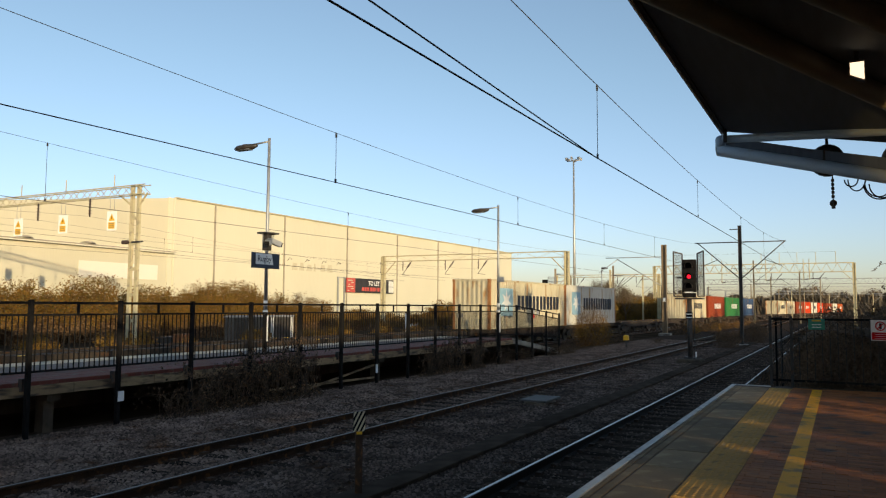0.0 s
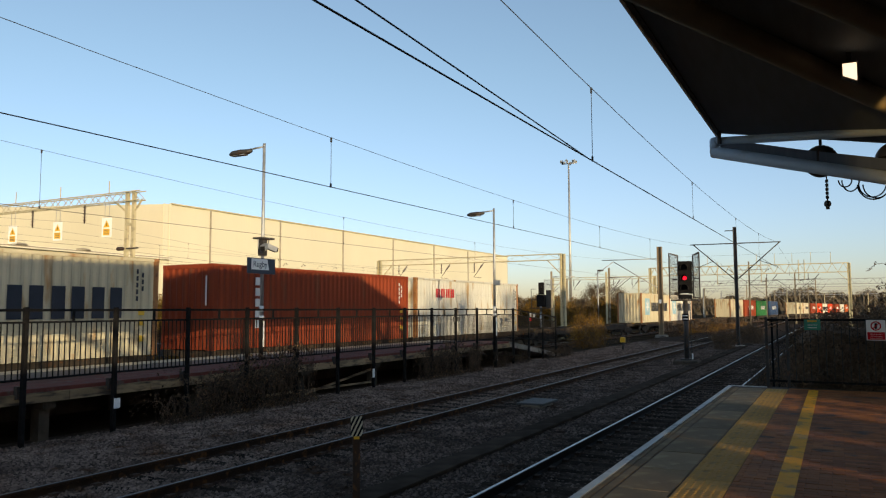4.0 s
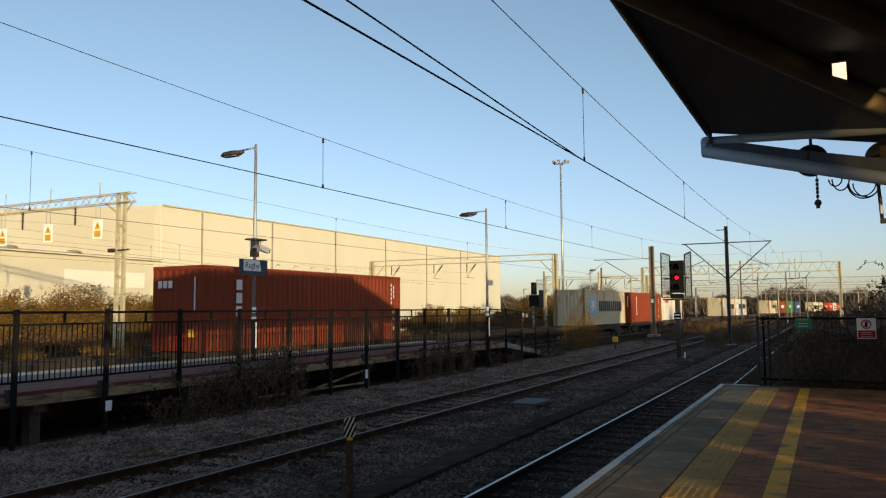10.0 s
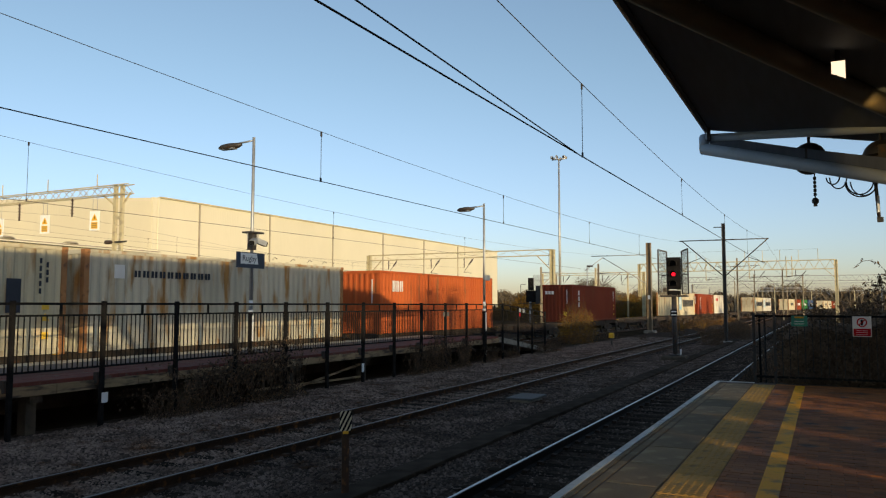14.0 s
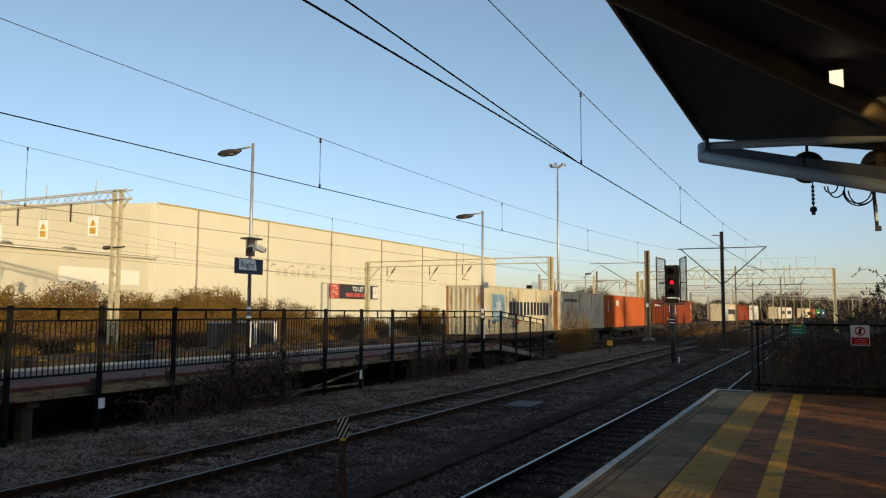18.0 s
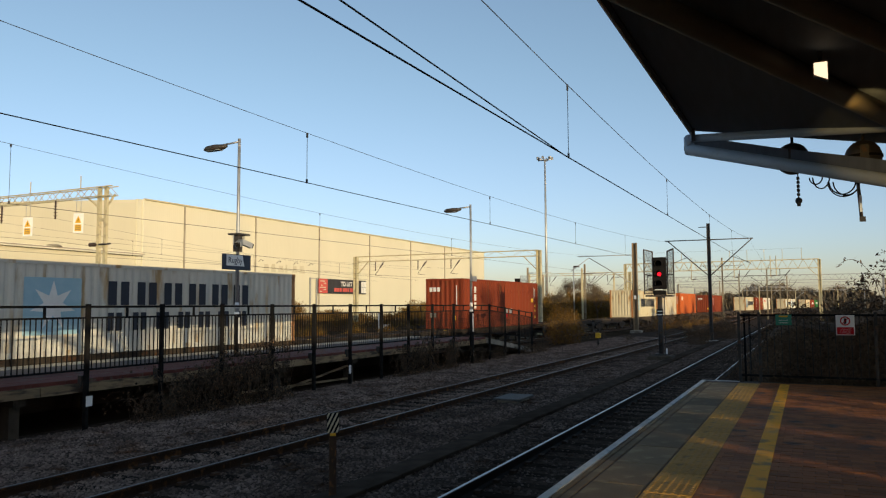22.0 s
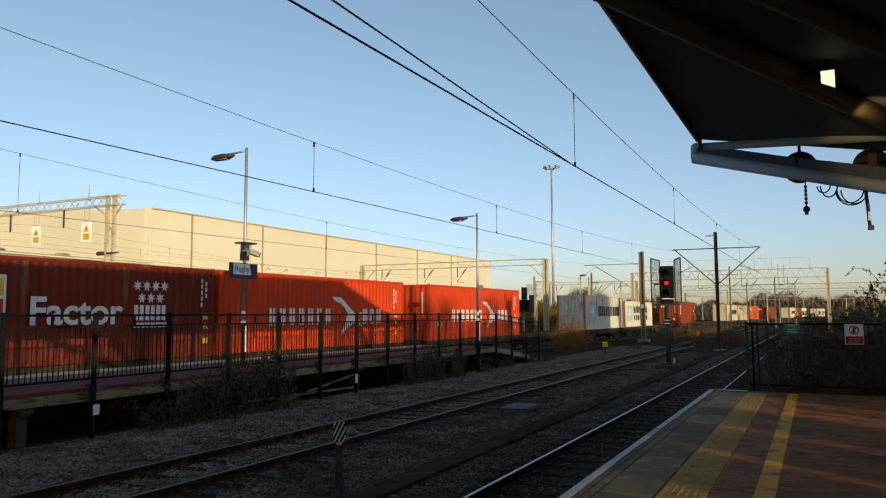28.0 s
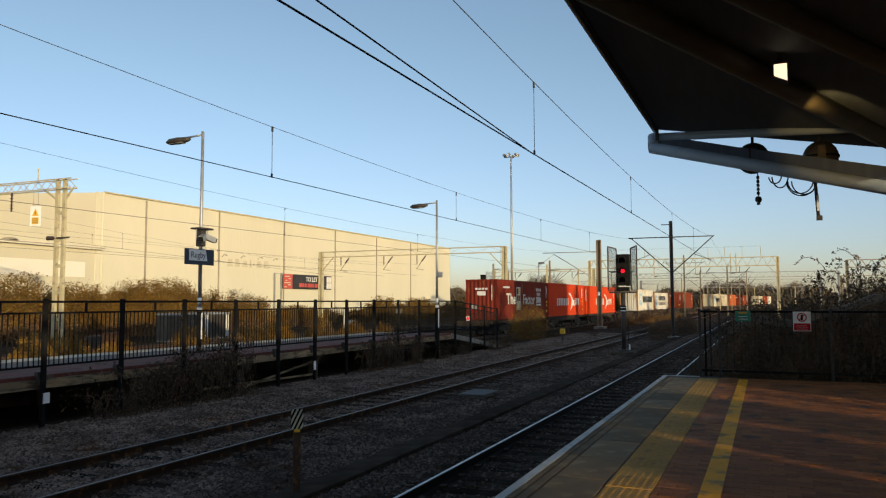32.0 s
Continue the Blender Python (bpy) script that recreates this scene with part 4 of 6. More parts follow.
def blue_star(ink=INKBLUE, low=False):
    m = [(1.35, 3.2, 0.75, 2.4, STARBLUE), (star(2.28, 1.62, 0.72), INKWHITE)]
    m += row_of_bars(3.95, 11.15, 1.12, 2.0, 6, ink, 0.8)
    if low:
        m = [(1.05, 2.75, 0.6, 2.15, STARBLUE), (star(1.9, 1.4, 0.68), INKWHITE)]
        m += row_of_bars(3.65, 9.85, 1.4, 2.1, 6, ink, 0.7) + row_of_bars(3.65, 9.85, 0.65, 1.18, 7, ink, 0.55)
    return m


def vertical_bars(x, z, ink, n=3, s=0.3):
    return [(x, x + s * 0.85, z - (i + 1) * s * 1.4 + 0.1, z - i * s * 1.4, ink) for i in range(n)]


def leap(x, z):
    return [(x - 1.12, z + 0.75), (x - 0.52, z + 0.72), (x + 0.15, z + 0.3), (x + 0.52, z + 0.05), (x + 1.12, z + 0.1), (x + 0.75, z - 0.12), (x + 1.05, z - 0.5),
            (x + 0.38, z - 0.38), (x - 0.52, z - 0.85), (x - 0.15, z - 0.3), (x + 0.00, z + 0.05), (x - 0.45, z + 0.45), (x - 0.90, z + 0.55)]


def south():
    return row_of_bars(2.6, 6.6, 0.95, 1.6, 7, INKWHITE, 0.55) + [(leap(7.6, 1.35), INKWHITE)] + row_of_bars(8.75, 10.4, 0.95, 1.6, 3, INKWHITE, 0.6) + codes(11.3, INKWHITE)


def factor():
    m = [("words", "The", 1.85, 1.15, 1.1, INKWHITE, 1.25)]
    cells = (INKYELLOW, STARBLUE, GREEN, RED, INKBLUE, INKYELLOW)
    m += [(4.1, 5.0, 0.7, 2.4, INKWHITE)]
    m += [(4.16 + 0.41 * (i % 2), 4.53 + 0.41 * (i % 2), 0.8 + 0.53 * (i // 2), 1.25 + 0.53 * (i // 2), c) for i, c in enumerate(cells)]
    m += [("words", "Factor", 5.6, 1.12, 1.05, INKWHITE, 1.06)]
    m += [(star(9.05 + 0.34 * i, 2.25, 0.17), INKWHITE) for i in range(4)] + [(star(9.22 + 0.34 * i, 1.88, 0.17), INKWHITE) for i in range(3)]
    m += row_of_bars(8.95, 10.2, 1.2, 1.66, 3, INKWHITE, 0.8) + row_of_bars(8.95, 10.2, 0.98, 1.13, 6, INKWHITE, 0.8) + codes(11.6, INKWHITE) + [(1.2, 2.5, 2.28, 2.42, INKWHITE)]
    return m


def small_end(ink=INKWHITE):
    return [(0.8 - 0.25 * i, 0.98 - 0.25 * i, 2.15, 2.4, ink) for i in range(3)]


LOADS = [  # run of the rear end at the start, and the box
    (51.5, "pale grey steel container with a blue star panel", GREYWHITE, blue_star(), ()),
    (39.2, "pale beige corrugated container with a blue star panel", BEIGE, blue_star(), ()),
    (-3.1, "off-white corrugated container with red ring marks", GREYWHITE, row_of_bars(2.0, 4.0, 1.95, 2.4, 4, INKRED) + codes(11.6, INKBLUE), ()),
    (-16.0, "russet corrugated container with white upright marks", RUSSET, vertical_bars(2.0, 2.5, INKWHITE, 5, 0.27) + codes(11.4, INKWHITE), [(-0.9, -0.84, 1.5, 2.5, INKWHITE)]),
    (-30.4, "beige corrugated container with blue star panel and dark bars", BEIGE, blue_star() + codes(11.4, INKBLUE), ()),
    (-70.2, "oxide-red corrugated container with small white marks", OXIDE, vertical_bars(1.5, 2.45, INKWHITE, 3, 0.33) + codes(11.4, INKWHITE), small_end() + [(-0.8, -0.75, 1.4, 2.5, INKWHITE), (-0.75, -0.5, 0.5, 0.75, INKYELLOW)]),
    (-97.1, "bright orange corrugated container with a white mark", ORANGE, row_of_bars(1.1, 2.1, 1.95, 2.45, 3, INKWHITE), [(-0.8, -0.75, 1.4, 2.5, INKWHITE)]),
    (-112.1, "rust-streaked white corrugated container", RUSTWHITE, row_of_bars(1.7, 4.8, 2.15, 2.35, 10, INKBLUE, 0.7) + [(1.0, 1.35, 2.1, 2.5, INKWHITE)], ()),
    (-124.8, "beige corrugated container with blue star and dark bars", BEIGE, blue_star() + codes(11.4, INKBLUE), ()),
    (-165.9, "oxide-red corrugated container with white upright marks", OXIDE, vertical_bars(1.5, 2.45, INKWHITE, 3, 0.33) + [(10.9, 11.25, 1.55, 1.8, INKYELLOW)] + codes(11.4, INKWHITE), small_end() + [(-0.8, -0.75, 1.4, 2.5, INKWHITE), (-0.75, -0.5, 0.5, 0.75, INKYELLOW)]),
    (-193.2, "pale grey container with blue star and two rows of dark bars", GREYWHITE, blue_star(low=True), ()),
    (-206.3, "pale grey container with blue star panel and dark bars", GREYWHITE, blue_star() + codes(11.3, INKBLUE), ()),
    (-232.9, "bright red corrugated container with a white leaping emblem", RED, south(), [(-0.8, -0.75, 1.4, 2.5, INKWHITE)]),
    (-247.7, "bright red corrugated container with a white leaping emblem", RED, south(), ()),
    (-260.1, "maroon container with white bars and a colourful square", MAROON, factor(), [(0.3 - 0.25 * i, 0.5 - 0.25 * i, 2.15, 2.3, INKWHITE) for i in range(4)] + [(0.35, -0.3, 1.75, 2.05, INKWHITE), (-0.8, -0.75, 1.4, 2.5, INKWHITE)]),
]
for rear, kind, mat in ((93, "beige", BEIGE), (106.6, "russet", RUSSET), (120.4, "green", GREEN), (135, "blue", BLUE), (175.5, "beige", BEIGE), (188.5, "white", RUSTWHITE), (203, "russet", RUSSET),
                        (216, "red", RED), (229.5, "white", GREYWHITE), (243, "red", RED), (263, "russet", RUSSET), (278, "white", GREYWHITE), (293, "orange", ORANGE)):
    LOADS.append((rear, kind + " container far ahead on the goods train", mat, row_of_bars(4.5, 9.5, 1.2, 1.9, 5, INKWHITE if mat in (RUSSET, RED, GREEN, BLUE, ORANGE) else INKBLUE), ()))
EMPTY = [65.5, 79.0, 24.5, 12.0, -43.0, -57.0, -84.0, -139.0, -152.0, -180.0, -219.5, 148.5, 162.0]


def make_wagon():
    w = thing("flat_wagon", "dark low container flat wagon on two bogies", "wagon", group="wagons of the goods train")
    z = 1.06
    for y in (-1.0, 1.0):
        part("side_beam", Build().prism([(-6.1, z), (6.1, z), (6.1, z - 0.2), (4.2, z - 0.24), (3.2, z - 0.42), (-3.2, z - 0.42), (-4.2, z - 0.24), (-6.1, z - 0.2)], "y", y - 0.07, y + 0.07), WAGON, w)
    for x in (-5.9, -3.4, 0, 3.4, 5.9):
        part("cross_beam", Build().box(x - 0.15, x + 0.15, -1.1, 1.1, z - 0.2, z - 0.012), WAGON, w)
    part("centre_beam", Build().box(-6.15, 6.15, -0.25, 0.25, z - 0.35, z - 0.05), WAGON, w)
    for x in (-5.95, 5.95):
        for y in (-1.08, 1.08):
            part("spigot", Build().block(x - 0.09, x + 0.09, y - 0.08, y + 0.08, z, z + 0.008, 0.003), INKYELLOW, w)
    part("brake_gear", Build().box(-2.4, -1.2, -0.7, 0.7, 0.3, 0.66), WAGON, w)
    part("air_tank", Build().tube((1.0, 0, 0.5), (2.2, 0, 0.5), 0.2, seg=10), WAGON, w)
    for x in (-4.2, 4.2):
        bogie = part("bogie", Build().box(x - 0.25, x + 0.25, -1.05, 1.05, 0.42, 0.72), WAGON, w)
        for y in (-0.98, 0.98):
            part("side_frame", Build().prism([(x - 1.2, 0.55), (x - 0.7, 0.72), (x + 0.7, 0.72), (x + 1.2, 0.55), (x + 1.15, 0.35), (x + 0.5, 0.28), (x - 0.5, 0.28), (x - 1.15, 0.35)], "y", y - 0.06, y + 0.06), WAGON, bogie)
        for a in (x - 0.9, x + 0.9):
            part("wheelset", Build().tube((a, -0.8, 0.42), (a, -0.68, 0.42), 0.42, seg=20).tube((a, 0.68, 0.42), (a, 0.8, 0.42), 0.42, seg=20).tube((a, -1.0, 0.42), (a, 1.0, 0.42), 0.08), WHEEL, bogie)
    part("coupler", Build().box(6.1, 6.75, -0.12, 0.12, 0.75, 0.98), WAGON, w)
    return w


TRAIN = []
first = make_wagon()
for i, run in enumerate(sorted([l[0] for l in LOADS] + EMPTY)):
    TRAIN.append((first if i == 0 else copy_thing(first, Matrix()), run + 6.1, RAIL))
for run, label, mat, marks, ends in LOADS:
    TRAIN.append((container(label, mat, marks, ends, 2.591 if "two rows" in label else TALL), run + 6.1, 0.153))


tail = thing("tail_lamp_frame", "wagon end platform with a red tail lamp", "tail lamp")
part("end_platform", Build().box(-0.7, 0.75, -1.0, 1.0, 0.8, 1.0), WAGON, tail)
part("buffer_beam", Build().box(-0.78, -0.7, -1.2, 1.2, 0.7, 1.05), WAGON, tail)
part("lamp_case", Build().box(-0.62, -0.4, 0.35, 0.6, 1.0, 1.4), WHITE, tail)
part("red_light", Build().tube((-0.635, 0.475, 1.2), (-0.62, 0.475, 1.2), 0.1, seg=14), REDLAMP, tail, "glowing red tail light")
TRAIN.append((tail, -260.1 - 0.75, RAIL))


def travelled(t):
    return 8.5 * t + 0.0375 * t * t


def motions():
    for ob, s0, z in TRAIN:
        rows = []
        for k in range(0, 33):
            s = s0 + travelled(k)
            x0, y0, _ = on_line(s - 4.2)
            x1, y1, _ = on_line(s + 4.2)
            rows.append((float(k), pose((x0 + x1) / 2, (y0 + y1) / 2, z, 0, 0, math.degrees(math.atan2(y1 - y0, x1 - x0)))))
        walk(ob, rows)


# ---- overhead line ----
def parabola(lo, x_low, k):
    return lambda x: lo + k * (x - x_low) ** 2


def wire_line(label, y_of, top, low, x0, x1, droppers, thick=0.0074):
    w = thing("overhead_wire", label, "overhead wire")
    xs = np.linspace(x0, x1, int((x1 - x0) / 4) + 1)
    part("catenary_wire", Build().chain([(x, y_of(x), top(x)) for x in xs], thick * 0.72), WIRE, w)
    part("contact_wire", Build().chain([(x, y_of(x), low(x)) for x in xs], thick * 1.15), WIRE, w)
    for x in droppers:
        part("dropper", Build().tube((x, y_of(x), low(x)), (x, y_of(x), top(x)), 0.006, seg=4).box(x - 0.02, x + 0.02, y_of(x) - 0.012, y_of(x) + 0.012, low(x) - 0.01, low(x) + 0.07).box(x - 0.02, x + 0.02, y_of(x) - 0.012, y_of(x) + 0.012, top(x) - 0.09, top(x) + 0.01), WIRE, w)
    return w


near_top, near_low = parabola(5.055, 23, 0.00092), lambda x: 3.845 + 0.0075 * x
mid_top, mid_low = parabola(4.905, 19, 0.00079), lambda x: 3.835 + 0.0088 * x
SUP = 54.8
w1 = wire_line("thin overhead wires above the platform line", lambda x: 3.5, near_top, near_low, -9, SUP + 0.2, (2.2, 12.05, 21.9, 32.2, 42.2), 0.0095)
part("merging_wire", Build().tube((-9, 3.46, 4.4), (11.9, 3.49, 3.925), 0.0095, seg=5), WIRE, w1)
wire_line("thin overhead wires above the rusty running line", lambda x: 8.9, mid_top, mid_low, -9, SUP + 0.2, (2.5, 12.18, 21.8, 31.5, 41.3))
goods_y = lambda x: on_line(x)[1] - 0.1
wire_line("thin overhead wires above the goods line", goods_y, parabola(5.44, 40, 0.00075), lambda x: 4.28 + 0.004 * x, -10, 70.3, (-1, 13.2, 27.2, 40, 54))
for y in (3.5, 8.9):
    wire_line("far overhead wires along the running lines", lambda x, y=y: y, parabola(5.2, 86, 0.0008), lambda x: 4.3, SUP, 118, (70, 80, 90, 100))
    wire_line("far overhead wires along the running lines", lambda x, y=y: y, parabola(5.28, 148, 0.0008), lambda x: 4.3, 118, 178, (135, 150, 165))
for y0, y1 in ((38.0, 37.0), (42.7, 32.6), (47.0, 29.2)):
    f = lambda x, y0=y0, y1=y1: y0 + (y1 - y0) * (x - 28.4) / 33.6
    wire_line("thin overhead wires above the sidings", f, lambda x: 6.5 - 0.049 * (x - 28.4) - 0.0011 * (x - 28.4) * (62 - x), lambda x: 5.2 - 0.04 * (x - 28.4), 28.4, 62, (36, 45, 53), 0.008)
    wire_line("thin overhead wires above the sidings", lambda x, f=f: f(28.4), parabola(6.0, 8, 0.0012), lambda x: 5.2, -9.6, 28.4, (5, 16), 0.008)


def insulator(parent, p, q, r=0.055):
    p, q = Vector(p), Vector(q)
    b = Build().tube(p, q, r * 0.4, seg=6)
    for k in range(1, 6):
        c = p.lerp(q, k / 6)
        d = (q - p).normalized() * 0.02
        b.tube(c - d, c + d, r, r * 0.55, seg=8)
    part("insulator", b, INSUL, parent, "dark ribbed insulator")


post = thing("catenary_mast", "dark steel overhead-line mast with two tubular arms", "mast")
part("post", Build().box(SUP - 0.12, SUP + 0.12, 5.95, 5.97, GROUND - 0.1, 7.1).box(SUP - 0.12, SUP + 0.12, 6.15, 6.17, GROUND - 0.1, 7.1).box(SUP - 0.01, SUP + 0.01, 5.97, 6.15, GROUND - 0.1, 7.1), DARKSTEEL, post)
part("footing", Build().block(SUP - 0.4, SUP + 0.4, 5.66, 6.46, GROUND - 0.3, GROUND + 0.12, 0.03), CONCRETE, post)
part("top_arm", Build().tube((SUP, 9.0, 5.97), (SUP, 3.2, 5.95), 0.035), DARKSTEEL, post)
part("cross_bar", Build().tube((SUP, 6.06, 6.85), (SUP, 6.7, 6.85), 0.03), DARKSTEEL, post)
for s, e in ((1, 8.8), (-1, 3.25)):
    part("strut", Build().tube((SUP, 6.06 + 0.1 * s, 3.5), (SUP, e, 5.95), 0.035), DARKSTEEL, post)
    part("registration_arm", Build().tube((SUP, 6.06 + 1.5 * s, 4.75), (SUP, 6.06 + 2.6 * s, 4.32), 0.02), DARKSTEEL, post)
    insulator(post, (SUP, 6.06 + 0.15 * s, 3.55), (SUP, 6.06 + 0.55 * s, 3.92))
    insulator(post, (SUP, 6.06 + 0.2 * s, 5.965), (SUP, 6.06 + 0.7 * s, 5.965))

brown = thing("catenary_mast", "brown steel overhead-line mast with a tubular arm", "mast")
part("post", Build().box(70.1, 70.5, 14.1, 14.16, GROUND - 0.1, 7.2).box(70.1, 70.5, 14.46, 14.52, GROUND - 0.1, 7.2).box(70.27, 70.33, 14.16, 14.46, GROUND - 0.1, 7.2), RUSTMAST, brown)
part("footing", Build().block(69.8, 70.8, 13.8, 14.8, GROUND - 0.3, GROUND + 0.25, 0.05), CONCRETE, brown)
part("arm", Build().tube((70.3, 14.5, 6.1), (70.3, 19.7, 6.1), 0.035), GALV, brown)
part("strut", Build().tube((70.3, 14.5, 3.4), (70.3, 18.6, 5.95), 0.04), GALV, brown)
part("strut", Build().tube((70.3, 18.6, 5.95), (70.3, 20.4, 4.7), 0.03), GALV, brown)
part("plate", Build().box(70.05, 70.08, 14.2, 14.42, 2.0, 2.35), WHITE, brown)
insulator(brown, (70.3, 14.55, 6.1), (70.3, 15.2, 6.1))


def lattice(parent, name, mat, x, y0, y1, z0, z1, bay, r=0.045, half=0.2, web=None):
    web = web or r
    b = Build()
    for z in (z0, z1):
        for s in (-half, half):
            b.bar((x + s, y0, z), (x + s, y1, z), 2 * r, 2 * r)
    n = max(2, int(abs(y1 - y0) / bay))
    for i in range(n):
        a, c = y0 + (y1 - y0) * i / n, y0 + (y1 - y0) * (i + 1) / n
        m = (a + c) / 2
        for s in (-half, half):
            b.bar((x + s, a, z0), (x + s, m, z1), web, web)
            b.bar((x + s, m, z1), (x + s, c, z0), web, web)
    return part(name, b, mat, parent)


def warning_sign(x, y, z):
    s = thing("warning_sign", "white and yellow electrical warning sign hung from the gantry", "sign", pose(x, y, z, 0, 0, 8), group="gantry warning signs")
    board = part("board", Build().box(-0.02, 0.02, -0.33, 0.33, -0.54, 0.54), WHITE, s)
    part("yellow_panel", Build().box(-0.026, -0.021, -0.22, 0.22, -0.44, -0.08), YELLOWBOARD, board)
    part("triangle", Build().prism([(-0.22, 0.0), (0.22, 0.0), (0.0, 0.4)], "x", -0.026, -0.021), YELLOWBOARD, board)
    part("spark", Build().prism([(-0.05, 0.05), (0.06, 0.15), (0.0, 0.17), (0.05, 0.3), (-0.06, 0.18), (0.0, 0.16)], "x", -0.031, -0.027), BLACK, board)
    for k in range(3):
        part("text_bar", Build().box(-0.031, -0.027, -0.18, 0.18, -0.18 - 0.1 * k, -0.14 - 0.1 * k), RUSTMAST, board)
    part("hanger", Build().tube((0, -0.15, 0.5), (0, -0.15, 1.35), 0.015, seg=5).tube((0, 0.15, 0.5), (0, 0.15, 1.35), 0.015, seg=5), GALV, s)


GX, GY = 28.4, 34.2
gantry = thing("overhead_gantry", "cream-painted lattice gantry across the sidings", "gantry")
for s in (-0.26, 0.26):
    part("mast_channel", Build().box(GX - 0.07, GX + 0.07, GY + s - 0.11, GY + s + 0.11, GROUND - 0.1, 8.0), OLEPAINT, gantry)
for z in (0.6, 2.0, 3.4, 4.8, 6.2):
    part("batten", Build().box(GX - 0.095, GX - 0.072, GY - 0.34, GY + 0.34, z - 0.09, z + 0.09), OLEPAINT, gantry)
part("footing", Build().block(GX - 0.6, GX + 0.6, GY - 0.7, GY + 0.7, GROUND - 0.3, GROUND + 0.1, 0.04), CONCRETE, gantry)
lattice(gantry, "beam", OLEPAINT, GX, GY - 0.9, 72, 7.5, 8.0, 1.15, 0.028)
for s, e in ((0.3, 1.3), (-0.3, -0.9)):
    part("knee_brace", Build().bar((GX, GY + s, 6.9), (GX, GY + e, 7.55), 0.08, 0.08), OLEPAINT, gantry)
for y in (36.0, 40.2, 44.4, 48.6):
    part("peg", Build().tube((GX, y, 8.0), (GX, y, 8.75), 0.03, seg=5), OLEPAINT, gantry)
    warning_sign(GX - 0.25, y - 0.22, 6.1)
for y in (38.0, 42.7, 47.0):
    insulator(gantry, (GX, y, 7.55), (GX, y, 6.46), 0.11)
part("feeder_bracket", Build().tube((GX - 0.2, GY - 0.9, 4.87), (GX - 0.2, GY, 4.87), 0.04), DARKSTEEL, gantry)
insulator(gantry, (GX - 0.2, GY + 0.75, 4.87), (GX - 0.2, GY + 0.2, 4.87), 0.12)


def portal(label, x, y0, y1, z, depth, mat, drops=(), legs=True):
    g = thing("overhead_gantry", label, "gantry", group="far gantries")
    for y in (y0, y1):
        part("leg", Build().box(x - 0.15, x + 0.15, y - 0.22, y - 0.1, GROUND - 0.1, z + depth).box(x - 0.15, x + 0.15, y + 0.1, y + 0.22, GROUND - 0.1, z + depth).box(x - 0.02, x + 0.02, y - 0.1, y + 0.1, GROUND - 0.1, z + depth), mat, g)
    lattice(g, "beam", mat, x, y0, y1, z, z + depth, 1.3 if depth > 0.8 else 2.4, 0.055 if depth > 0.8 else 0.03, web=None if depth > 0.8 else 0.013)
    way = 1 if y1 > y0 else -1
    for y, s in ((y0, way), (y1, -way)):
        part("knee_brace", Build().bar((x, y + 0.2 * s, z - 1.2), (x, y + 1.4 * s, z), 0.08, 0.08), mat, g)
    for y in drops:
        insulator(g, (x, y, z), (x, y, z - 0.9), 0.09)
        reach = 2.0 if depth > 0.8 else 1.3
        part("steady_arm", Build().tube((x, y - 0.75 * reach, z), (x, y + 0.05, z - reach), 0.022, seg=5), DARKSTEEL, g)
        part("registration_tube", Build().tube((x, y + 0.05, z - reach), (x, y - 0.55 * reach, z - reach - 0.1), 0.018, seg=5), DARKSTEEL, g)
        insulator(g, (x, y - 0.68 * reach, z - 0.1 * reach), (x, y - 0.35 * reach, z - 0.5 * reach), 0.11)
    return g


portal("cream lattice gantry behind the goods line", 62, 39.4, 20.8, 5.75, 0.5, OLEPAINT, (37.2, 32.6, 29.2))
portal("pale lattice gantry behind the goods line", 100, 35.1, 21.06, 5.5, 0.3, OLEPAINT, (32.0, 26.5, 24.0))
wide = portal("wide cream lattice gantry across all the tracks", 118, 25.5, -1.6, 6.55, 1.25, OLEPAINT, (20, 8.9, 3.5))
pegs = (22.5, 17.0, 13.0, 10.2, 7.8, 5.5, 3.1, 0.6)
for y in pegs:
    part("earth_wire_post", Build().tube((118, y, 7.75), (118, y, 9.4), 0.035, seg=5), OLEPAINT, wide)
part("earth_wire", Build().chain([(118, y, 9.39) for y in pegs], 0.012, 4), WIRE, wide)
for y, z in ((4.7, 5.4), (3.95, 5.5), (15.6, 5.1), (9.6, 5.3)):
    part("drop_post", Build().tube((117.7, y, z), (117.7, y, 8.4), 0.06, seg=6), OLEPAINT, wide)
    part("registration_tube", Build().tube((117.7, y, z + 0.1), (117.7, y - 2.2, z + 0.25), 0.025, seg=5), DARKSTEEL, wide)
    insulator(wide, (117.7, y - 0.1, z + 0.1), (117.7, y - 0.6, z + 0.14), 0.1)
for x, y, h, arms in ((125.6, 12.0, 9.9, (-1, 1)), (96.0, 26.0, 7.9, (-1,)), (142.0, 6.3, 8.8, (-1, 1)), (160.0, 12.2, 8.6, (1,)), (205.0, 6.2, 8.5, (-1, 1))):
    m = thing("catenary_mast", "far brown steel mast with bracket arms between the tracks", "mast", pose(x, y, GROUND), group="far masts")
    part("post", Build().box(-0.1, 0.1, -0.11, -0.08, -0.1, h).box(-0.1, 0.1, 0.08, 0.11, -0.1, h).box(-0.012, 0.012, -0.08, 0.08, -0.1, h), FARMAST, m)
    for s in arms:
        part("arm", Build().tube((0, 0.1 * s, h - 1.3), (0, 3.2 * s, h - 1.2), 0.035, seg=6), DARKSTEEL, m)
        part("strut", Build().tube((0, 0.1 * s, h - 3.4), (0, 2.9 * s, h - 1.2), 0.035, seg=6), DARKSTEEL, m)
        insulator(m, (0, 0.2 * s, h - 1.3), (0, 0.9 * s, h - 1.28), 0.09)
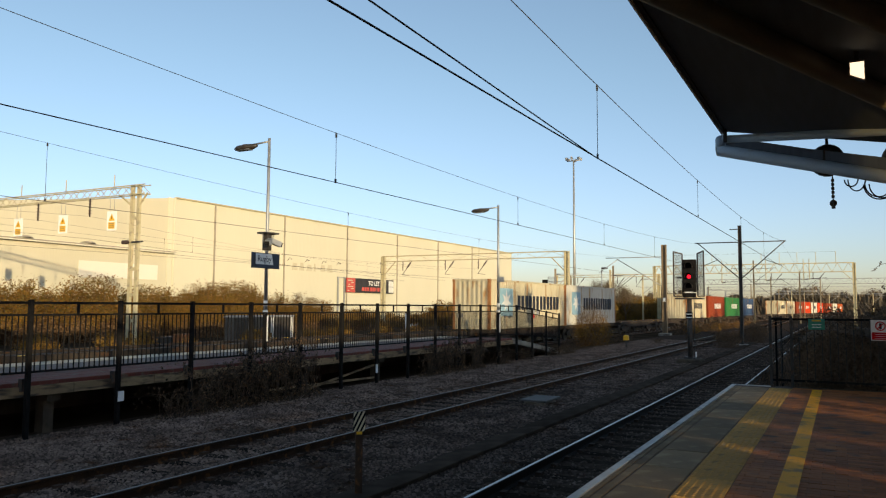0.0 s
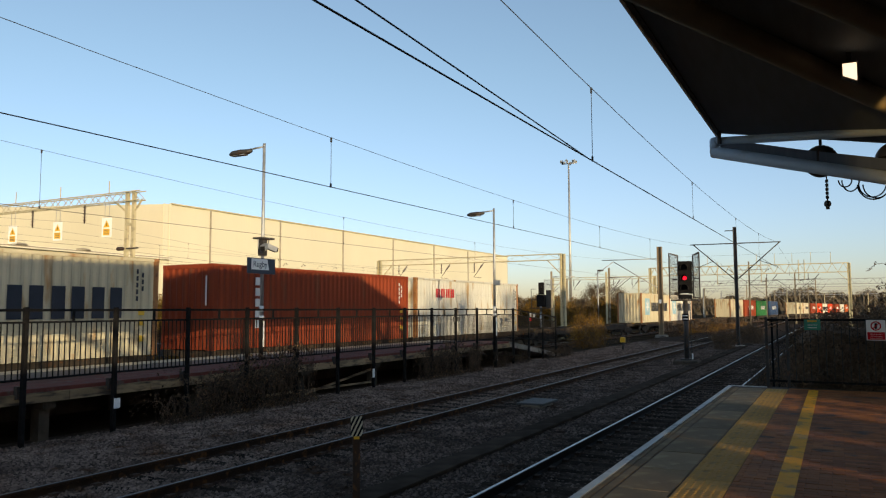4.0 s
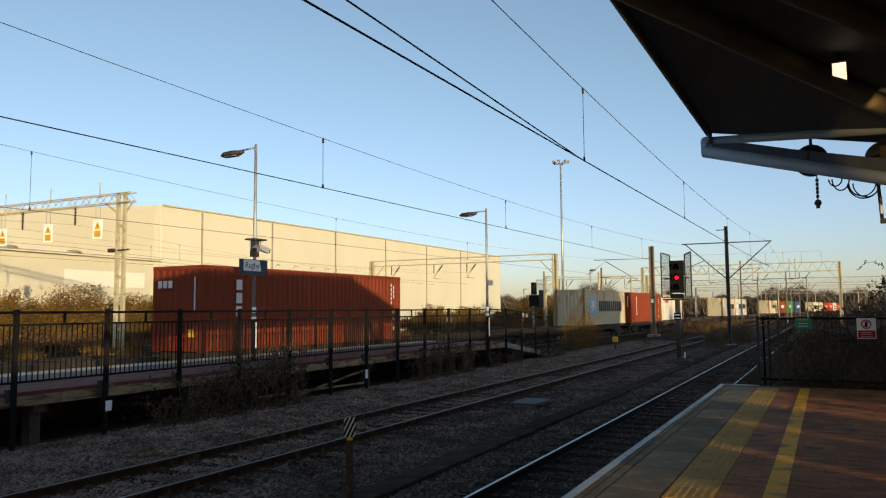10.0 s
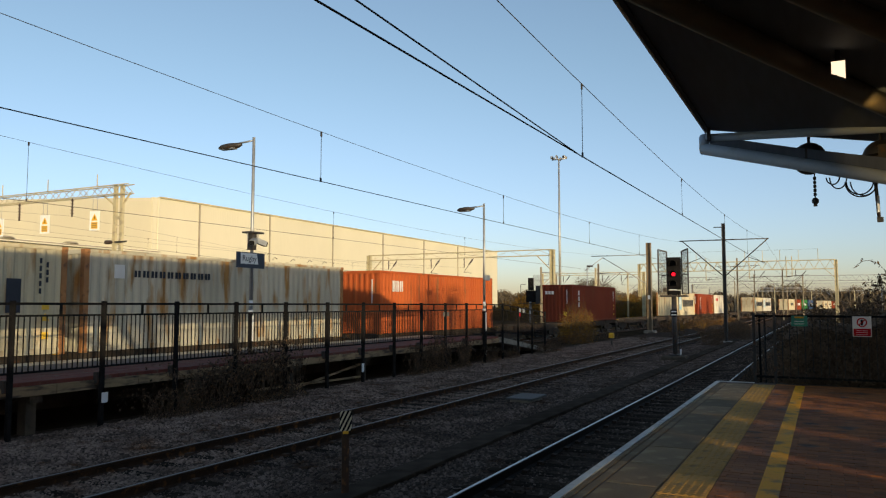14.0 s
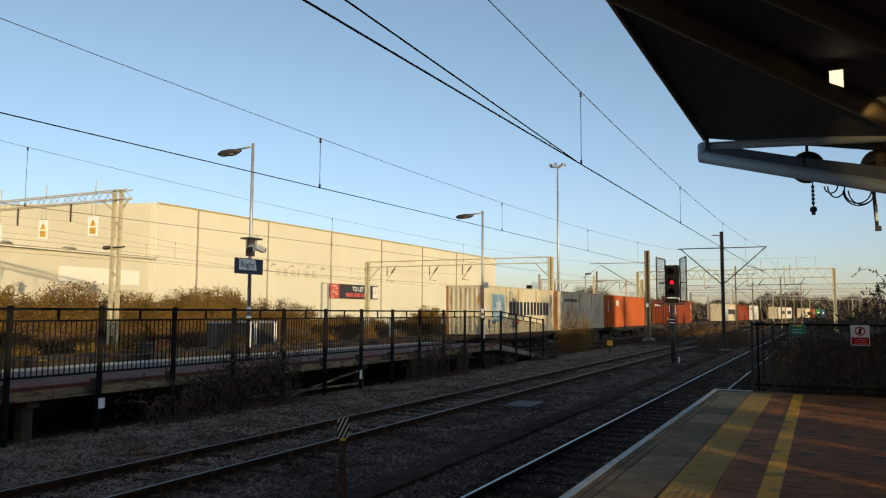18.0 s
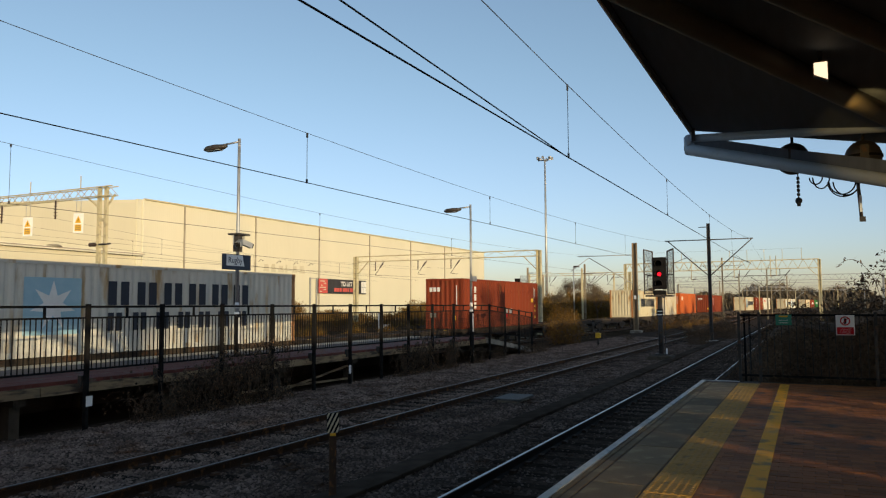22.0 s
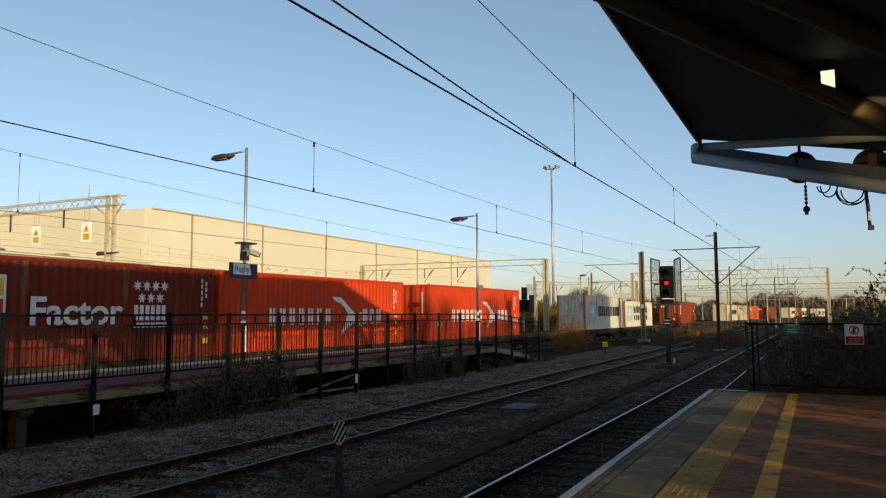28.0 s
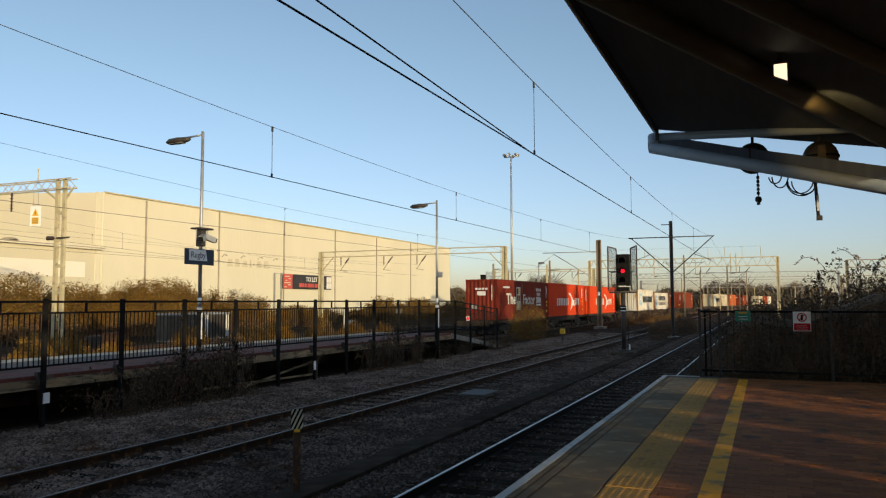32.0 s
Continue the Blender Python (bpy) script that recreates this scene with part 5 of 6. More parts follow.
portal("brown lattice gantry over the branch tracks", 132, -11.6, -40, 6.6, 1.15, FARMAST, (-20, -28))
portal("brown lattice gantry over the branch tracks", 166, -13.5, -46, 5.4, 0.9, FARMAST, (-22, -30))
portal("far lattice gantry over the tracks", 178, 30, -14, 6.6, 1.1, GALV, (20, 9, 3.5))
portal("far lattice gantry over the tracks", 240, 36, -22, 6.6, 1.1, GALV, (18, 6, 0))
portal("far lattice gantry over the tracks", 310, 40, -40, 6.6, 1.1, GALV, (10, -5))
rng = random.Random(12)
for i in range(18):
    x = rng.uniform(85, 280)
    y = rng.uniform(22, 34) if x < 150 else rng.uniform(-14, 34)
    m = thing("catenary_mast", "far pale steel mast beside the tracks", "mast", pose(x, y, GROUND), group="far masts")
    h = rng.uniform(6.5, 8.5)
    part("post", Build().box(-0.1, 0.1, -0.1, 0.1, -0.1, h), OLEPAINT if i % 2 else FARMAST, m)
    s = rng.choice((-1, 1))
    part("arm", Build().tube((0, 0, h - 0.7), (0, 3.1 * s, h - 0.7), 0.04, seg=6), GALV, m)
    part("strut", Build().tube((0, 0, h - 2.8), (0, 2.6 * s, h - 0.7), 0.04, seg=6), GALV, m)
    insulator(m, (0, 0.1 * s, h - 0.7), (0, 0.8 * s, h - 0.7), 0.09)

# ---- signals ----
sig = thing("railway_signal", "black colour-light signal showing red on a grey post", "signal")
SX, SY = 36.4, 6.28
part("post", Build().tube((SX, SY, GROUND), (SX, SY, 1.9), 0.11, seg=12), DARKSTEEL, sig)
part("base", Build().block(SX - 0.5, SX + 0.5, SY - 0.55, SY + 0.55, GROUND - 0.2, GROUND + 0.22, 0.05), DARKCON, sig)
part("base_plate", Build().box(SX - 0.25, SX + 0.25, SY - 0.25, SY + 0.25, GROUND + 0.22, GROUND + 0.3), DARKSTEEL, sig)
part("platform_bracket", Build().box(SX - 0.2, SX + 0.5, SY - 0.6, SY + 0.62, 1.86, 1.94), DARKSTEEL, sig)
head = part("head", Build().box(SX, SX + 0.28, SY - 0.3, SY + 0.3, 2.2, 3.72), BLACK, sig)
for z, lit in ((2.46, False), (2.92, True), (3.4, False)):
    b = Build()
    seg = 14
    vs = []
    for dx in (0.0, -0.3):
        vs += [(SX + dx, SY + 0.17 * math.cos(a), z + 0.17 * math.sin(a)) for a in np.linspace(-0.4, math.pi + 0.4, seg)]
    b.add(vs, [(i, i + 1, seg + i + 1, seg + i) for i in range(seg - 1)])
    part("hood", b, BLACK, head)
    part("lens", Build().tube((SX - 0.012, SY, z), (SX - 0.001, SY, z), 0.09, seg=16), REDLAMP if lit else BLACK, head, "glowing red light" if lit else "")
# White bar painted in for the sun's glint on the lower hood.
part("white_strip", Build().box(SX - 0.03, SX - 0.004, SY - 0.16, SY + 0.2, 2.17, 2.21), WHITE, head)
part("lower_box", Build().box(SX - 0.03, SX + 0.22, SY - 0.28, SY + 0.28, 1.95, 2.15), BLACK, sig)
for s in (-1, 1):
    ya, yb = SY + 0.34 * s, SY + 0.68 * s
    xa, xb = SX + 0.25, SX - 0.1
    corners = [(xa, ya, 2.0), (xb, yb, 2.0), (xb, yb, 4.1), (xa, ya, 4.0)]
    cage = part("side_screen", Build().bar(corners[0], corners[3], 0.05, 0.05).bar(corners[1], corners[2], 0.05, 0.05).bar(corners[3], corners[2], 0.05, 0.05).bar(corners[0], corners[1], 0.05, 0.05).bar((xa, ya, 2.9), (xb, yb, 2.9), 0.04, 0.04), DARKSTEEL, sig)
    net = Build()
    for k in range(1, 9):
        q = k / 9
        net.bar((xa + (xb - xa) * q, ya + (yb - ya) * q, 2.0), (xa + (xb - xa) * q, ya + (yb - ya) * q, 4.05), 0.011, 0.011)
    for k in range(30):
        net.bar((xa, ya, 2.0 + 0.068 * k), (xb, yb, 2.0 + 0.07 * k), 0.011, 0.011)
    part("wire_mesh", net, DARKSTEEL, cage)
part("number_plate", Build().box(SX - 0.16, SX - 0.13, SY - 0.15, SY + 0.15, 0.95, 1.27), BLACK, sig)
for z in (1.0, 1.15):
    part("number_bar", Build().box(SX - 0.166, SX - 0.161, SY - 0.12, SY + 0.12, z, z + 0.05), WHITE, sig)
part("white_tag", Build().box(SX - 0.16, SX - 0.13, SY - 0.31, SY - 0.25, GROUND + 0.3, GROUND + 0.55), WHITE, sig)
part("ladder", Build().bar((SX + 0.35, SY - 0.15, GROUND), (SX + 0.35, SY - 0.15, 1.9), 0.03, 0.03).bar((SX + 0.35, SY + 0.15, GROUND), (SX + 0.35, SY + 0.15, 1.9), 0.03, 0.03), DARKSTEEL, sig)

sig2 = thing("railway_signal", "black signal seen from behind on a post beyond the goods line", "signal", pose(60, 22.1, 0))
part("post", Build().tube((0, 0, GROUND), (0, 0, 1.75), 0.1, seg=10), GALV, sig2)
part("head", Build().box(0, 0.3, -0.22, 0.2, 2.72, 3.75), BLACK, sig2)
part("lower_head", Build().box(-0.05, 0.35, -0.36, 0.36, 1.7, 2.7), BLACK, sig2)
for z in (2.95, 3.35):
    part("hood", Build().tube((-0.25, -0.01, z), (0, -0.01, z), 0.13, 0.15, seg=10), BLACK, sig2)
part("dark_screen", Build().box(0.1, 0.14, -0.86, -0.44, 1.6, 3.1), DARKSTEEL, sig2)
frame_net = Build().box(0.1, 0.14, -0.95, -0.91, 3.1, 4.0).box(0.1, 0.14, -0.3, -0.26, 3.1, 4.0)
for k in range(14):
    frame_net.box(0.11, 0.125, -0.91, -0.3, 3.12 + 0.065 * k, 3.145 + 0.065 * k)
part("mesh_screen", frame_net, GALV, sig2, "pale wire mesh screen")
part("cage", Build().bar((0, 0.42, 3.2), (0, 0.85, 3.2), 0.04, 0.04).bar((0, 0.85, 3.2), (0, 0.85, 1.6), 0.04, 0.04).bar((0, 0.36, 2.3), (0, 0.85, 2.3), 0.04, 0.04).bar((0, 0.36, 1.6), (0, 0.85, 1.6), 0.04, 0.04), DARKSTEEL, sig2)
part("service_platform", Build().box(-0.4, 0.6, -0.9, 0.9, 1.56, 1.62), DARKSTEEL, sig2)

# ---- fence of the island platform ----
fence = thing("fence", "black steel railing along the island platform", "fence")
FY = 13.52


def deck_z(x):
    return 0.0 if x < DECK_END else -0.95 * (x - DECK_END) / (RAMP_END - DECK_END)


def top_drop(x):
    return deck_z(x) * 0.55


picket = Build().box(-0.009, 0.009, -0.009, 0.009, 0.2, 1.26).mesh("picket", BLACK)
postm = Build().block(-0.037, 0.037, -0.045, 0.045, GROUND - 0.1, 1.56, 0.01).mesh("post", BLACK)
stub = Build().box(-0.025, 0.025, -0.015, 0.015, 1.28, 1.5).mesh("stub", BLACK)
brk = Build().box(-0.08, 0.08, 0.05, 0.16, -0.16, 0.08).mesh("bracket", DARKSTEEL)
xs = [2.94 + 2.0 * k for k in range(0, 19)]
for i, x in enumerate(xs):
    q = part("post", postm, BLACK, fence, m=pose(x, FY, top_drop(x)))
    if x < DECK_END:
        part("bracket", brk, DARKSTEEL, q)
    if i + 1 < len(xs):
        x1 = xs[i + 1]
        for z, r in ((1.5, 0.05), (1.27, 0.04), (0.2, 0.04)):
            part("rail", Build().bar((x + 0.037, FY, z + top_drop(x)), (x1 - 0.037, FY, z + top_drop(x1)), 0.035, r), BLACK, fence)
        for k in range(1, 17):
            xx = x + 2.0 * k / 17
            part("picket", picket, BLACK, fence, m=pose(xx, FY, top_drop(xx)))
        part("stub", stub, BLACK, fence, m=pose((x + x1) / 2, FY, top_drop((x + x1) / 2)))
for x, z0, z1, w in ((10.98, -0.55, -0.34, 0.14), (20.85, -0.7, -0.42, 0.11), (30.9, -0.75, -0.5, 0.1)):
    tag = thing("post_tag", "small white plate fixed to a railing post", "plate")
    part("plate", Build().box(x - w / 2, x + w / 2, FY - 0.07, FY - 0.046, z0, z1), WHITE, tag)
for x, w in ((26.73, 0.075), (27.1, 0.075)):
    tag = thing("post_tag", "small grey plate on the railing", "plate")
    part("plate", Build().box(x - w, x + w, FY - 0.05, FY - 0.03, 1.02, 1.2), LIDGREY, tag)
ns = thing("notice_board", "small grey and red notice on a post at the platform ramp", "sign")
part("pole", Build().tube((39.4, 15.2, -0.95), (39.4, 15.2, 1.35), 0.03, seg=8), DARKSTEEL, ns)
part("white_board", Build().box(39.15, 39.55, 15.13, 15.16, 1.08, 1.3), GALV, ns)
part("red_board", Build().box(39.15, 39.55, 15.13, 15.16, 0.84, 1.04), REDBOARD, ns)
part("side_board", Build().box(39.85, 40.3, 15.13, 15.16, 1.05, 1.3), GALV, ns)
part("cross_arm", Build().box(39.1, 40.5, 15.162, 15.18, 1.2, 1.24), DARKSTEEL, ns)


# ---- lamps of the island platform ----
def platform_lamp(x, y, z0, top, reach, label):
    p = thing("lamp_post", label, "lamp post", pose(x, y, 0), group="island platform lamps")
    part("lower_pole", Build().tube((0, 0, z0), (0, 0, 1.2), 0.075, seg=12), BLACK, p)
    part("upper_pole", Build().tube((0, 0, 1.2), (0, 0, top), 0.06, 0.045, seg=12), GALV, p)
    part("white_band", Build().tube((0, 0, 1.22), (0, 0, 1.32), 0.08, seg=12), WHITE, p)
    part("white_band", Build().tube((0, 0, 1.44), (0, 0, 1.62), 0.065, seg=12), WHITE, p)
    part("white_strip", Build().box(-0.045, 0.045, -0.085, -0.076, 0.35, 1.15), WHITE, p)
    part("door_plate", Build().box(0.04, 0.09, -0.05, 0.05, 0.3, 0.9), BLACK, p)
    part("arm", Build().tube((0, 0, top - 0.1), (0, reach * 0.55, top - 0.14), 0.03, seg=8), GALV, p)
    b = Build()
    rings = [(0.4, 0.05, 0.04), (0.52, 0.12, 0.08), (0.75, 0.17, 0.11), (1.0, 0.15, 0.1), (1.12, 0.06, 0.04)]
    vs = []
    for s, w, h in rings:
        vs += [(w * math.cos(a), reach * s, top - 0.17 - 0.05 * s + h * math.sin(a)) for a in np.linspace(0, 2 * math.pi, 12, endpoint=False)]
    fs = [tuple(range(12)), tuple(reversed(range(48, 60)))]
    for i in range(4):
        fs += [(i * 12 + j, i * 12 + (j + 1) % 12, i * 12 + 12 + (j + 1) % 12, i * 12 + 12 + j) for j in range(12)]
    b.add(vs, fs, True)
    lum = part("luminaire", b, DARKSTEEL, p)
    part("lens", Build().box(-0.1, 0.1, reach * 0.6, reach * 0.98, top - 0.3, top - 0.27), GALV, lum)
    return p


platform_lamp(18.32, 16.0, 0.0, 6.79, 1.28, "tall grey lamp post with one arm on the island platform")
platform_lamp(30.3, 13.3, GROUND, 5.95, 1.15, "slender grey lamp post beside the platform railing")
part_sign = thing("station_sign", "navy station name sign with a white panel on the lamp post", "sign")
part("board", Build().box(17.51, 18.77, 15.86, 15.9, 2.62, 3.1), NAVY, part_sign)
panel = part("name_panel", Build().prism([(17.66, 2.74), (18.46, 2.74), (18.38, 3.075), (17.66, 3.075)], "y", 15.845, 15.856), WHITE, part_sign)
tx = bpy.data.curves.new("lettering", "FONT")
tx.body, tx.size, tx.extrude = "Rugby", 0.26, 0.002
lt = new("lettering", tx)
lt.data.materials.append(NAVY)
lt.parent = part_sign
lt.matrix_basis = pose(17.72, 15.84, 2.83, 90, 0, 0)
cluster = thing("camera_cluster", "grey cluster of station cameras clamped on the lamp post", "camera")
part("top_plate", Build().box(18.08, 18.66, 15.8, 16.2, 3.72, 3.77), DARKSTEEL, cluster)
for x in (18.12, 18.6):
    part("rod", Build().tube((x, 16, 3.4), (x, 16, 3.72), 0.02, seg=6), GALV, cluster)
for x, r in ((18.22, 205), (18.44, -20)):
    part("housing", Build().box(-0.12, 0.24, -0.08, 0.08, -0.08, 0.08, pose(x, 15.82, 3.47, 0, 18, r)), GALV, cluster)
    part("lens_hood", Build().box(0.24, 0.28, -0.065, 0.065, -0.065, 0.065, pose(x, 15.82, 3.47, 0, 18, r)), BLACK, cluster)
part("clamp", Build().box(18.22, 18.42, 15.9, 16.1, 3.2, 3.72), DARKSTEEL, cluster)
lp = thing("speaker_box", "small grey box on the slender lamp post", "box")
part("case", Build().box(30.05, 30.55, 13.13, 13.235, 2.55, 2.78), GALV, lp)

# ---- small trackside things ----
mk = thing("striped_marker", "black and cream striped marker board on a low post", "marker", pose(8.48, 5.74, 0.055, 0, 0, -52) @ Matrix.Diagonal((0.53, 0.8, 1, 1)))
part("post", Build().box(-0.09, 0.09, 0, 0.06, GROUND - 0.1, 0.0), RAILSIDE, mk)
board = part("board", Build().box(-0.15, 0.15, -0.025, -0.003, -0.24, 0.02), BLACK, mk)
for k in range(-3, 4):
    a = -0.15 + 0.105 * k
    poly = [(a, -0.24), (a + 0.05, -0.24), (a + 0.05 + 0.24, 0.02), (a + 0.24, 0.02)]
    lo, hi = -0.148, 0.148
    left = poly
    for edge, sign in ((lo, 1), (hi, -1)):
        out = []
        for (xa, za), (xb, zb) in zip(left, left[1:] + left[:1]):
            ina, inb = sign * (xa - edge) >= 0, sign * (xb - edge) >= 0
            if ina:
                out.append((xa, za))
            if ina != inb:
                q = (edge - xa) / (xb - xa)
                out.append((edge, za + q * (zb - za)))
        left = out
    if len(left) > 2:
        part("stripe", Build().prism(left, "y", -0.031, -0.026), FADED, board)
part("foot_plate", Build().box(-0.07, 0.07, -0.03, -0.004, -0.28, -0.245), YELLOWBOARD, mk)
pit = thing("catch_pit", "low concrete chamber with a grey lid beside the track", "cover")
part("chamber", Build().block(18.62, 19.55, 6.9, 7.45, -1.2, -0.985, 0.02), CONCRETE, pit)
part("lid", Build().block(18.5, 19.68, 6.8, 7.52, -0.983, -0.93, 0.012), LIDGREY, pit)
ym = thing("ground_marker", "yellow box on a short post beside the track", "marker")
part("post", Build().tube((47.2, 12.0, GROUND), (47.2, 12.0, -0.55), 0.06, seg=8), DARKSTEEL, ym)
part("box", Build().block(47.05, 47.35, 11.86, 12.14, -0.58, -0.26, 0.05), YELLOWBOARD, ym)
for x, y, w, strips in ((37.9, 35.4, 0.78, (1,)), (40.2, 35.4, 0.72, (1,)), (42.15, 35.4, 0.88, (1,))):
    c = thing("trackside_cabinet", "grey metal equipment cabinet with pale corner strips", "cabinet", pose(x, y, GROUND), group="trackside cabinets")
    part("case", Build().block(-w, w, -0.4, 0.4, 0.15, 1.75, 0.02), LIDGREY, c)
    part("roof", Build().block(-w - 0.06, w + 0.06, -0.5, 0.5, 1.752, 1.87, 0.04), GALV, c)
    part("plinth", Build().box(-w - 0.04, w + 0.04, -0.45, 0.45, -0.1, 0.148), CONCRETE, c)
    part("door", Build().box(-w + 0.06, -0.02, -0.418, -0.402, 0.25, 1.68).box(0.02, w - 0.06, -0.418, -0.402, 0.25, 1.68), DARKSTEEL, c)
    for k in strips:
        part("pale_strip", Build().box(k * (w - 0.13) - 0.13, k * (w - 0.13) + 0.13, -0.432, -0.42, 0.2, 1.72), WHITE, c)
for name, label, mat, x, y, w, h in (("equipment_box", "rusty brown equipment box on the siding ballast", RUSTPAINT, 26.9, 33.5, 0.83, 0.68), ("equipment_box", "dark steel equipment box on the siding ballast", DARKSTEEL, 30.0, 33.2, 1.15, 0.75), ("equipment_box", "rusty brown equipment box beside a dark one", RUSTPAINT, 29.7, 31.7, 0.8, 0.95)):
    c = thing(name, label, "box", pose(x, y, -1.06, 0, 0, 6))
    part("case", Build().block(-w / 2, w / 2, -0.3, 0.3, 0, h - 0.05, 0.02), mat, c)
    part("lid", Build().block(-w / 2 - 0.03, w / 2 + 0.03, -0.33, 0.33, h - 0.048, h, 0.015), mat, c)
let = thing("letting_board", "long black and red letting board on grey posts", "sign", pose(93.81, 66.3, 0) @ Matrix.Diagonal((1.03, 1, 1.02, 1)))
part("black_board", Build().box(0, 13.2, -0.06, 0.0, 3.4, 5.58), LETBLACK, let)
part("red_panel", Build().box(0.02, 2.3, -0.075, -0.062, 3.42, 5.56), LETRED, let)
white = part("white_panel", Build().box(11.7, 13.15, -0.075, -0.062, 3.55, 5.4), FADEDWHITE, let)
part("panel_bar", Build().box(11.7, 13.15, -0.082, -0.077, 4.42, 4.54).box(12.38, 12.46, -0.082, -0.077, 4.6, 5.3).box(12.38, 12.46, -0.082, -0.077, 3.62, 4.35), GALV, white)
words = bpy.data.curves.new("lettering", "FONT")
words.body, words.size, words.extrude, words.offset = "TO LET", 0.95, 0.004, 0.012
words.materials.append(WHITE)
line = new("lettering", words)
line.parent = let
line.matrix_basis = pose(5.85, -0.066, 4.58, 90, 0, 0) @ Matrix.Scale(1.02, 4, (1, 0, 0))
for x, w in ((4.1, 0.62), (4.85, 0.5), (5.5, 0.55), (6.35, 0.6), (7.05, 0.62), (7.8, 0.3), (8.4, 0.6), (9.1, 0.45)):
    part("text_bar", Build().box(x, x + w, -0.075, -0.062, 3.68, 4.26), LETRED, let)
for k, (x, w) in enumerate(((0.35, 0.5), (1.2, 0.7), (0.3, 1.5), (0.6, 0.4), (1.3, 0.6), (0.4, 1.2))):
    part("text_bar", Build().box(x, x + w, -0.082, -0.077, 3.6 + 0.31 * k, 3.74 + 0.31 * k), FADED, let)
for x in (-1.85, -0.25):
    part("leg", Build().box(x - 0.1, x + 0.1, 0.002, 0.2, GROUND - 0.1, 5.64), GALV, let)
part("tie_rail", Build().box(-1.85, 0.0, 0.204, 0.28, 5.5, 5.62), GALV, let)
mp = thing("marker_post", "pale slender marker post beyond the sidings", "post", pose(64.1, 38.05, GROUND))
part("shaft", Build().tube((0, 0, -0.1), (0, 0, 1.85), 0.085, seg=8), WHITE, mp)
part("cap", Build().tube((0, 0, 1.852), (0, 0, 2.0), 0.1, 0.06, seg=8), DARKSTEEL, mp)
sb = thing("equipment_box", "small pale equipment box beyond the sidings", "box", pose(65.6, 38.1, GROUND))
part("case", Build().block(-0.42, 0.42, -0.25, 0.25, -0.1, 0.72, 0.03), WHITE, sb)
part("lid", Build().block(-0.46, 0.46, -0.29, 0.29, 0.722, 0.78, 0.02), GALV, sb)
hm = thing("floodlight_mast", "very tall slender floodlight mast behind the goods line", "mast", pose(150, 48.7, GROUND))
part("pole", Build().tube((0, 0, 0), (0, 0, 33), 0.32, 0.16, seg=10), GALV, hm)
part("head_frame", Build().tube((-0.1, -1.5, 33), (0.1, 1.5, 33), 0.12, seg=8).tube((-1.2, 0, 33), (1.2, 0, 33), 0.12, seg=8), GALV, hm)
for k in range(6):
    a = k * math.pi / 3
    part("floodlight", Build().box(-0.28, 0.28, -0.2, 0.2, -0.25, 0.25, pose(1.3 * math.cos(a), 1.5 * math.sin(a), 33.35, 30, 0, 60 * k)), GALV, hm)
for x, y, h in ((95, 27.2, 7.6), (128, 24, 7.5), (152, -9, 8)):
    yl = thing("yard_lamp", "slender yard lamp post with a short arm", "lamp post", pose(x, y, GROUND), group="yard lamps")
    part("pole", Build().tube((0, 0, 0), (0, 0, h), 0.08, 0.06, seg=8), GALV, yl)
    part("lamp", Build().box(-0.25, 0.25, -0.7, -0.05, h - 0.15, h + 0.05), DARKSTEEL, yl)

# ---- the railing across the platform end ----
ef = thing("end_fence", "dark steel fence with upright bars across the platform end", "fence")
EX = 15.98
ys = [1.25, 0.88, -1.1, -3.1, -5.1, -7.1, -9.0]
for i, y in enumerate(ys):
    part("post", Build().block(EX - 0.026, EX + 0.026, y - 0.026, y + 0.026, -0.1, 1.33, 0.008), DARKSTEEL, ef)
    if i + 1 < len(ys):
        for z in (1.27, 0.1):
            part("rail", Build().box(EX - 0.02, EX + 0.02, ys[i + 1] + 0.026, y - 0.026, z - 0.02, z + 0.02), BLACK, ef)
        n = max(2, int((y - ys[i + 1]) / 0.13))
        for k in range(1, n):
            yy = y + (ys[i + 1] - y) * k / n
            part("bar", Build().box(EX - 0.008, EX + 0.008, yy - 0.008, yy + 0.008, 0.1, 1.27), DARKSTEEL, ef)
for k in range(2):
    part("bar", Build().box(EX + 1.4 + 1.5 * k - 0.02, EX + 1.4 + 1.5 * k + 0.02, 1.23, 1.27, -1.1, 1.3), BLACK, ef)
part("rail", Build().box(EX + 0.035, EX + 3.0, 1.235, 1.265, 1.25, 1.29), BLACK, ef)
part("end_kerb", Build().box(EX - 0.1, EX + 0.15, -9, 1.2, -1.2, -0.03), DARKCON, ef)
ns = thing("no_entry_sign", "white sign with red ring and red lower panel", "sign")
part("board", Build().box(EX - 0.06, EX - 0.045, -0.76, -0.45, 0.9, 1.275), WHITE, ns)
part("red_panel", Build().box(EX - 0.066, EX - 0.061, -0.745, -0.465, 0.915, 1.05), REDBOARD, ns)
for k in range(3):
    part("text_bar", Build().box(EX - 0.071, EX - 0.067, -0.7, -0.51, 0.94 + 0.036 * k, 0.9445 + 0.036 * k), WHITE, ns)
b = Build()
seg = 24
vs = []
for dx in (-0.068, -0.062):
    for r in (0.085, 0.065):
        vs += [(EX + dx, -0.605 + r * math.cos(2 * math.pi * i / seg), 1.165 + r * math.sin(2 * math.pi * i / seg)) for i in range(seg)]
fs = []
for i in range(seg):
    j = (i + 1) % seg
    fs += [(i, j, seg + j, seg + i), (2 * seg + i, 2 * seg + j, j, i), (seg + i, seg + j, 3 * seg + j, 3 * seg + i)]
b.add(vs, fs)
part("red_ring", b, REDBOARD, ns)
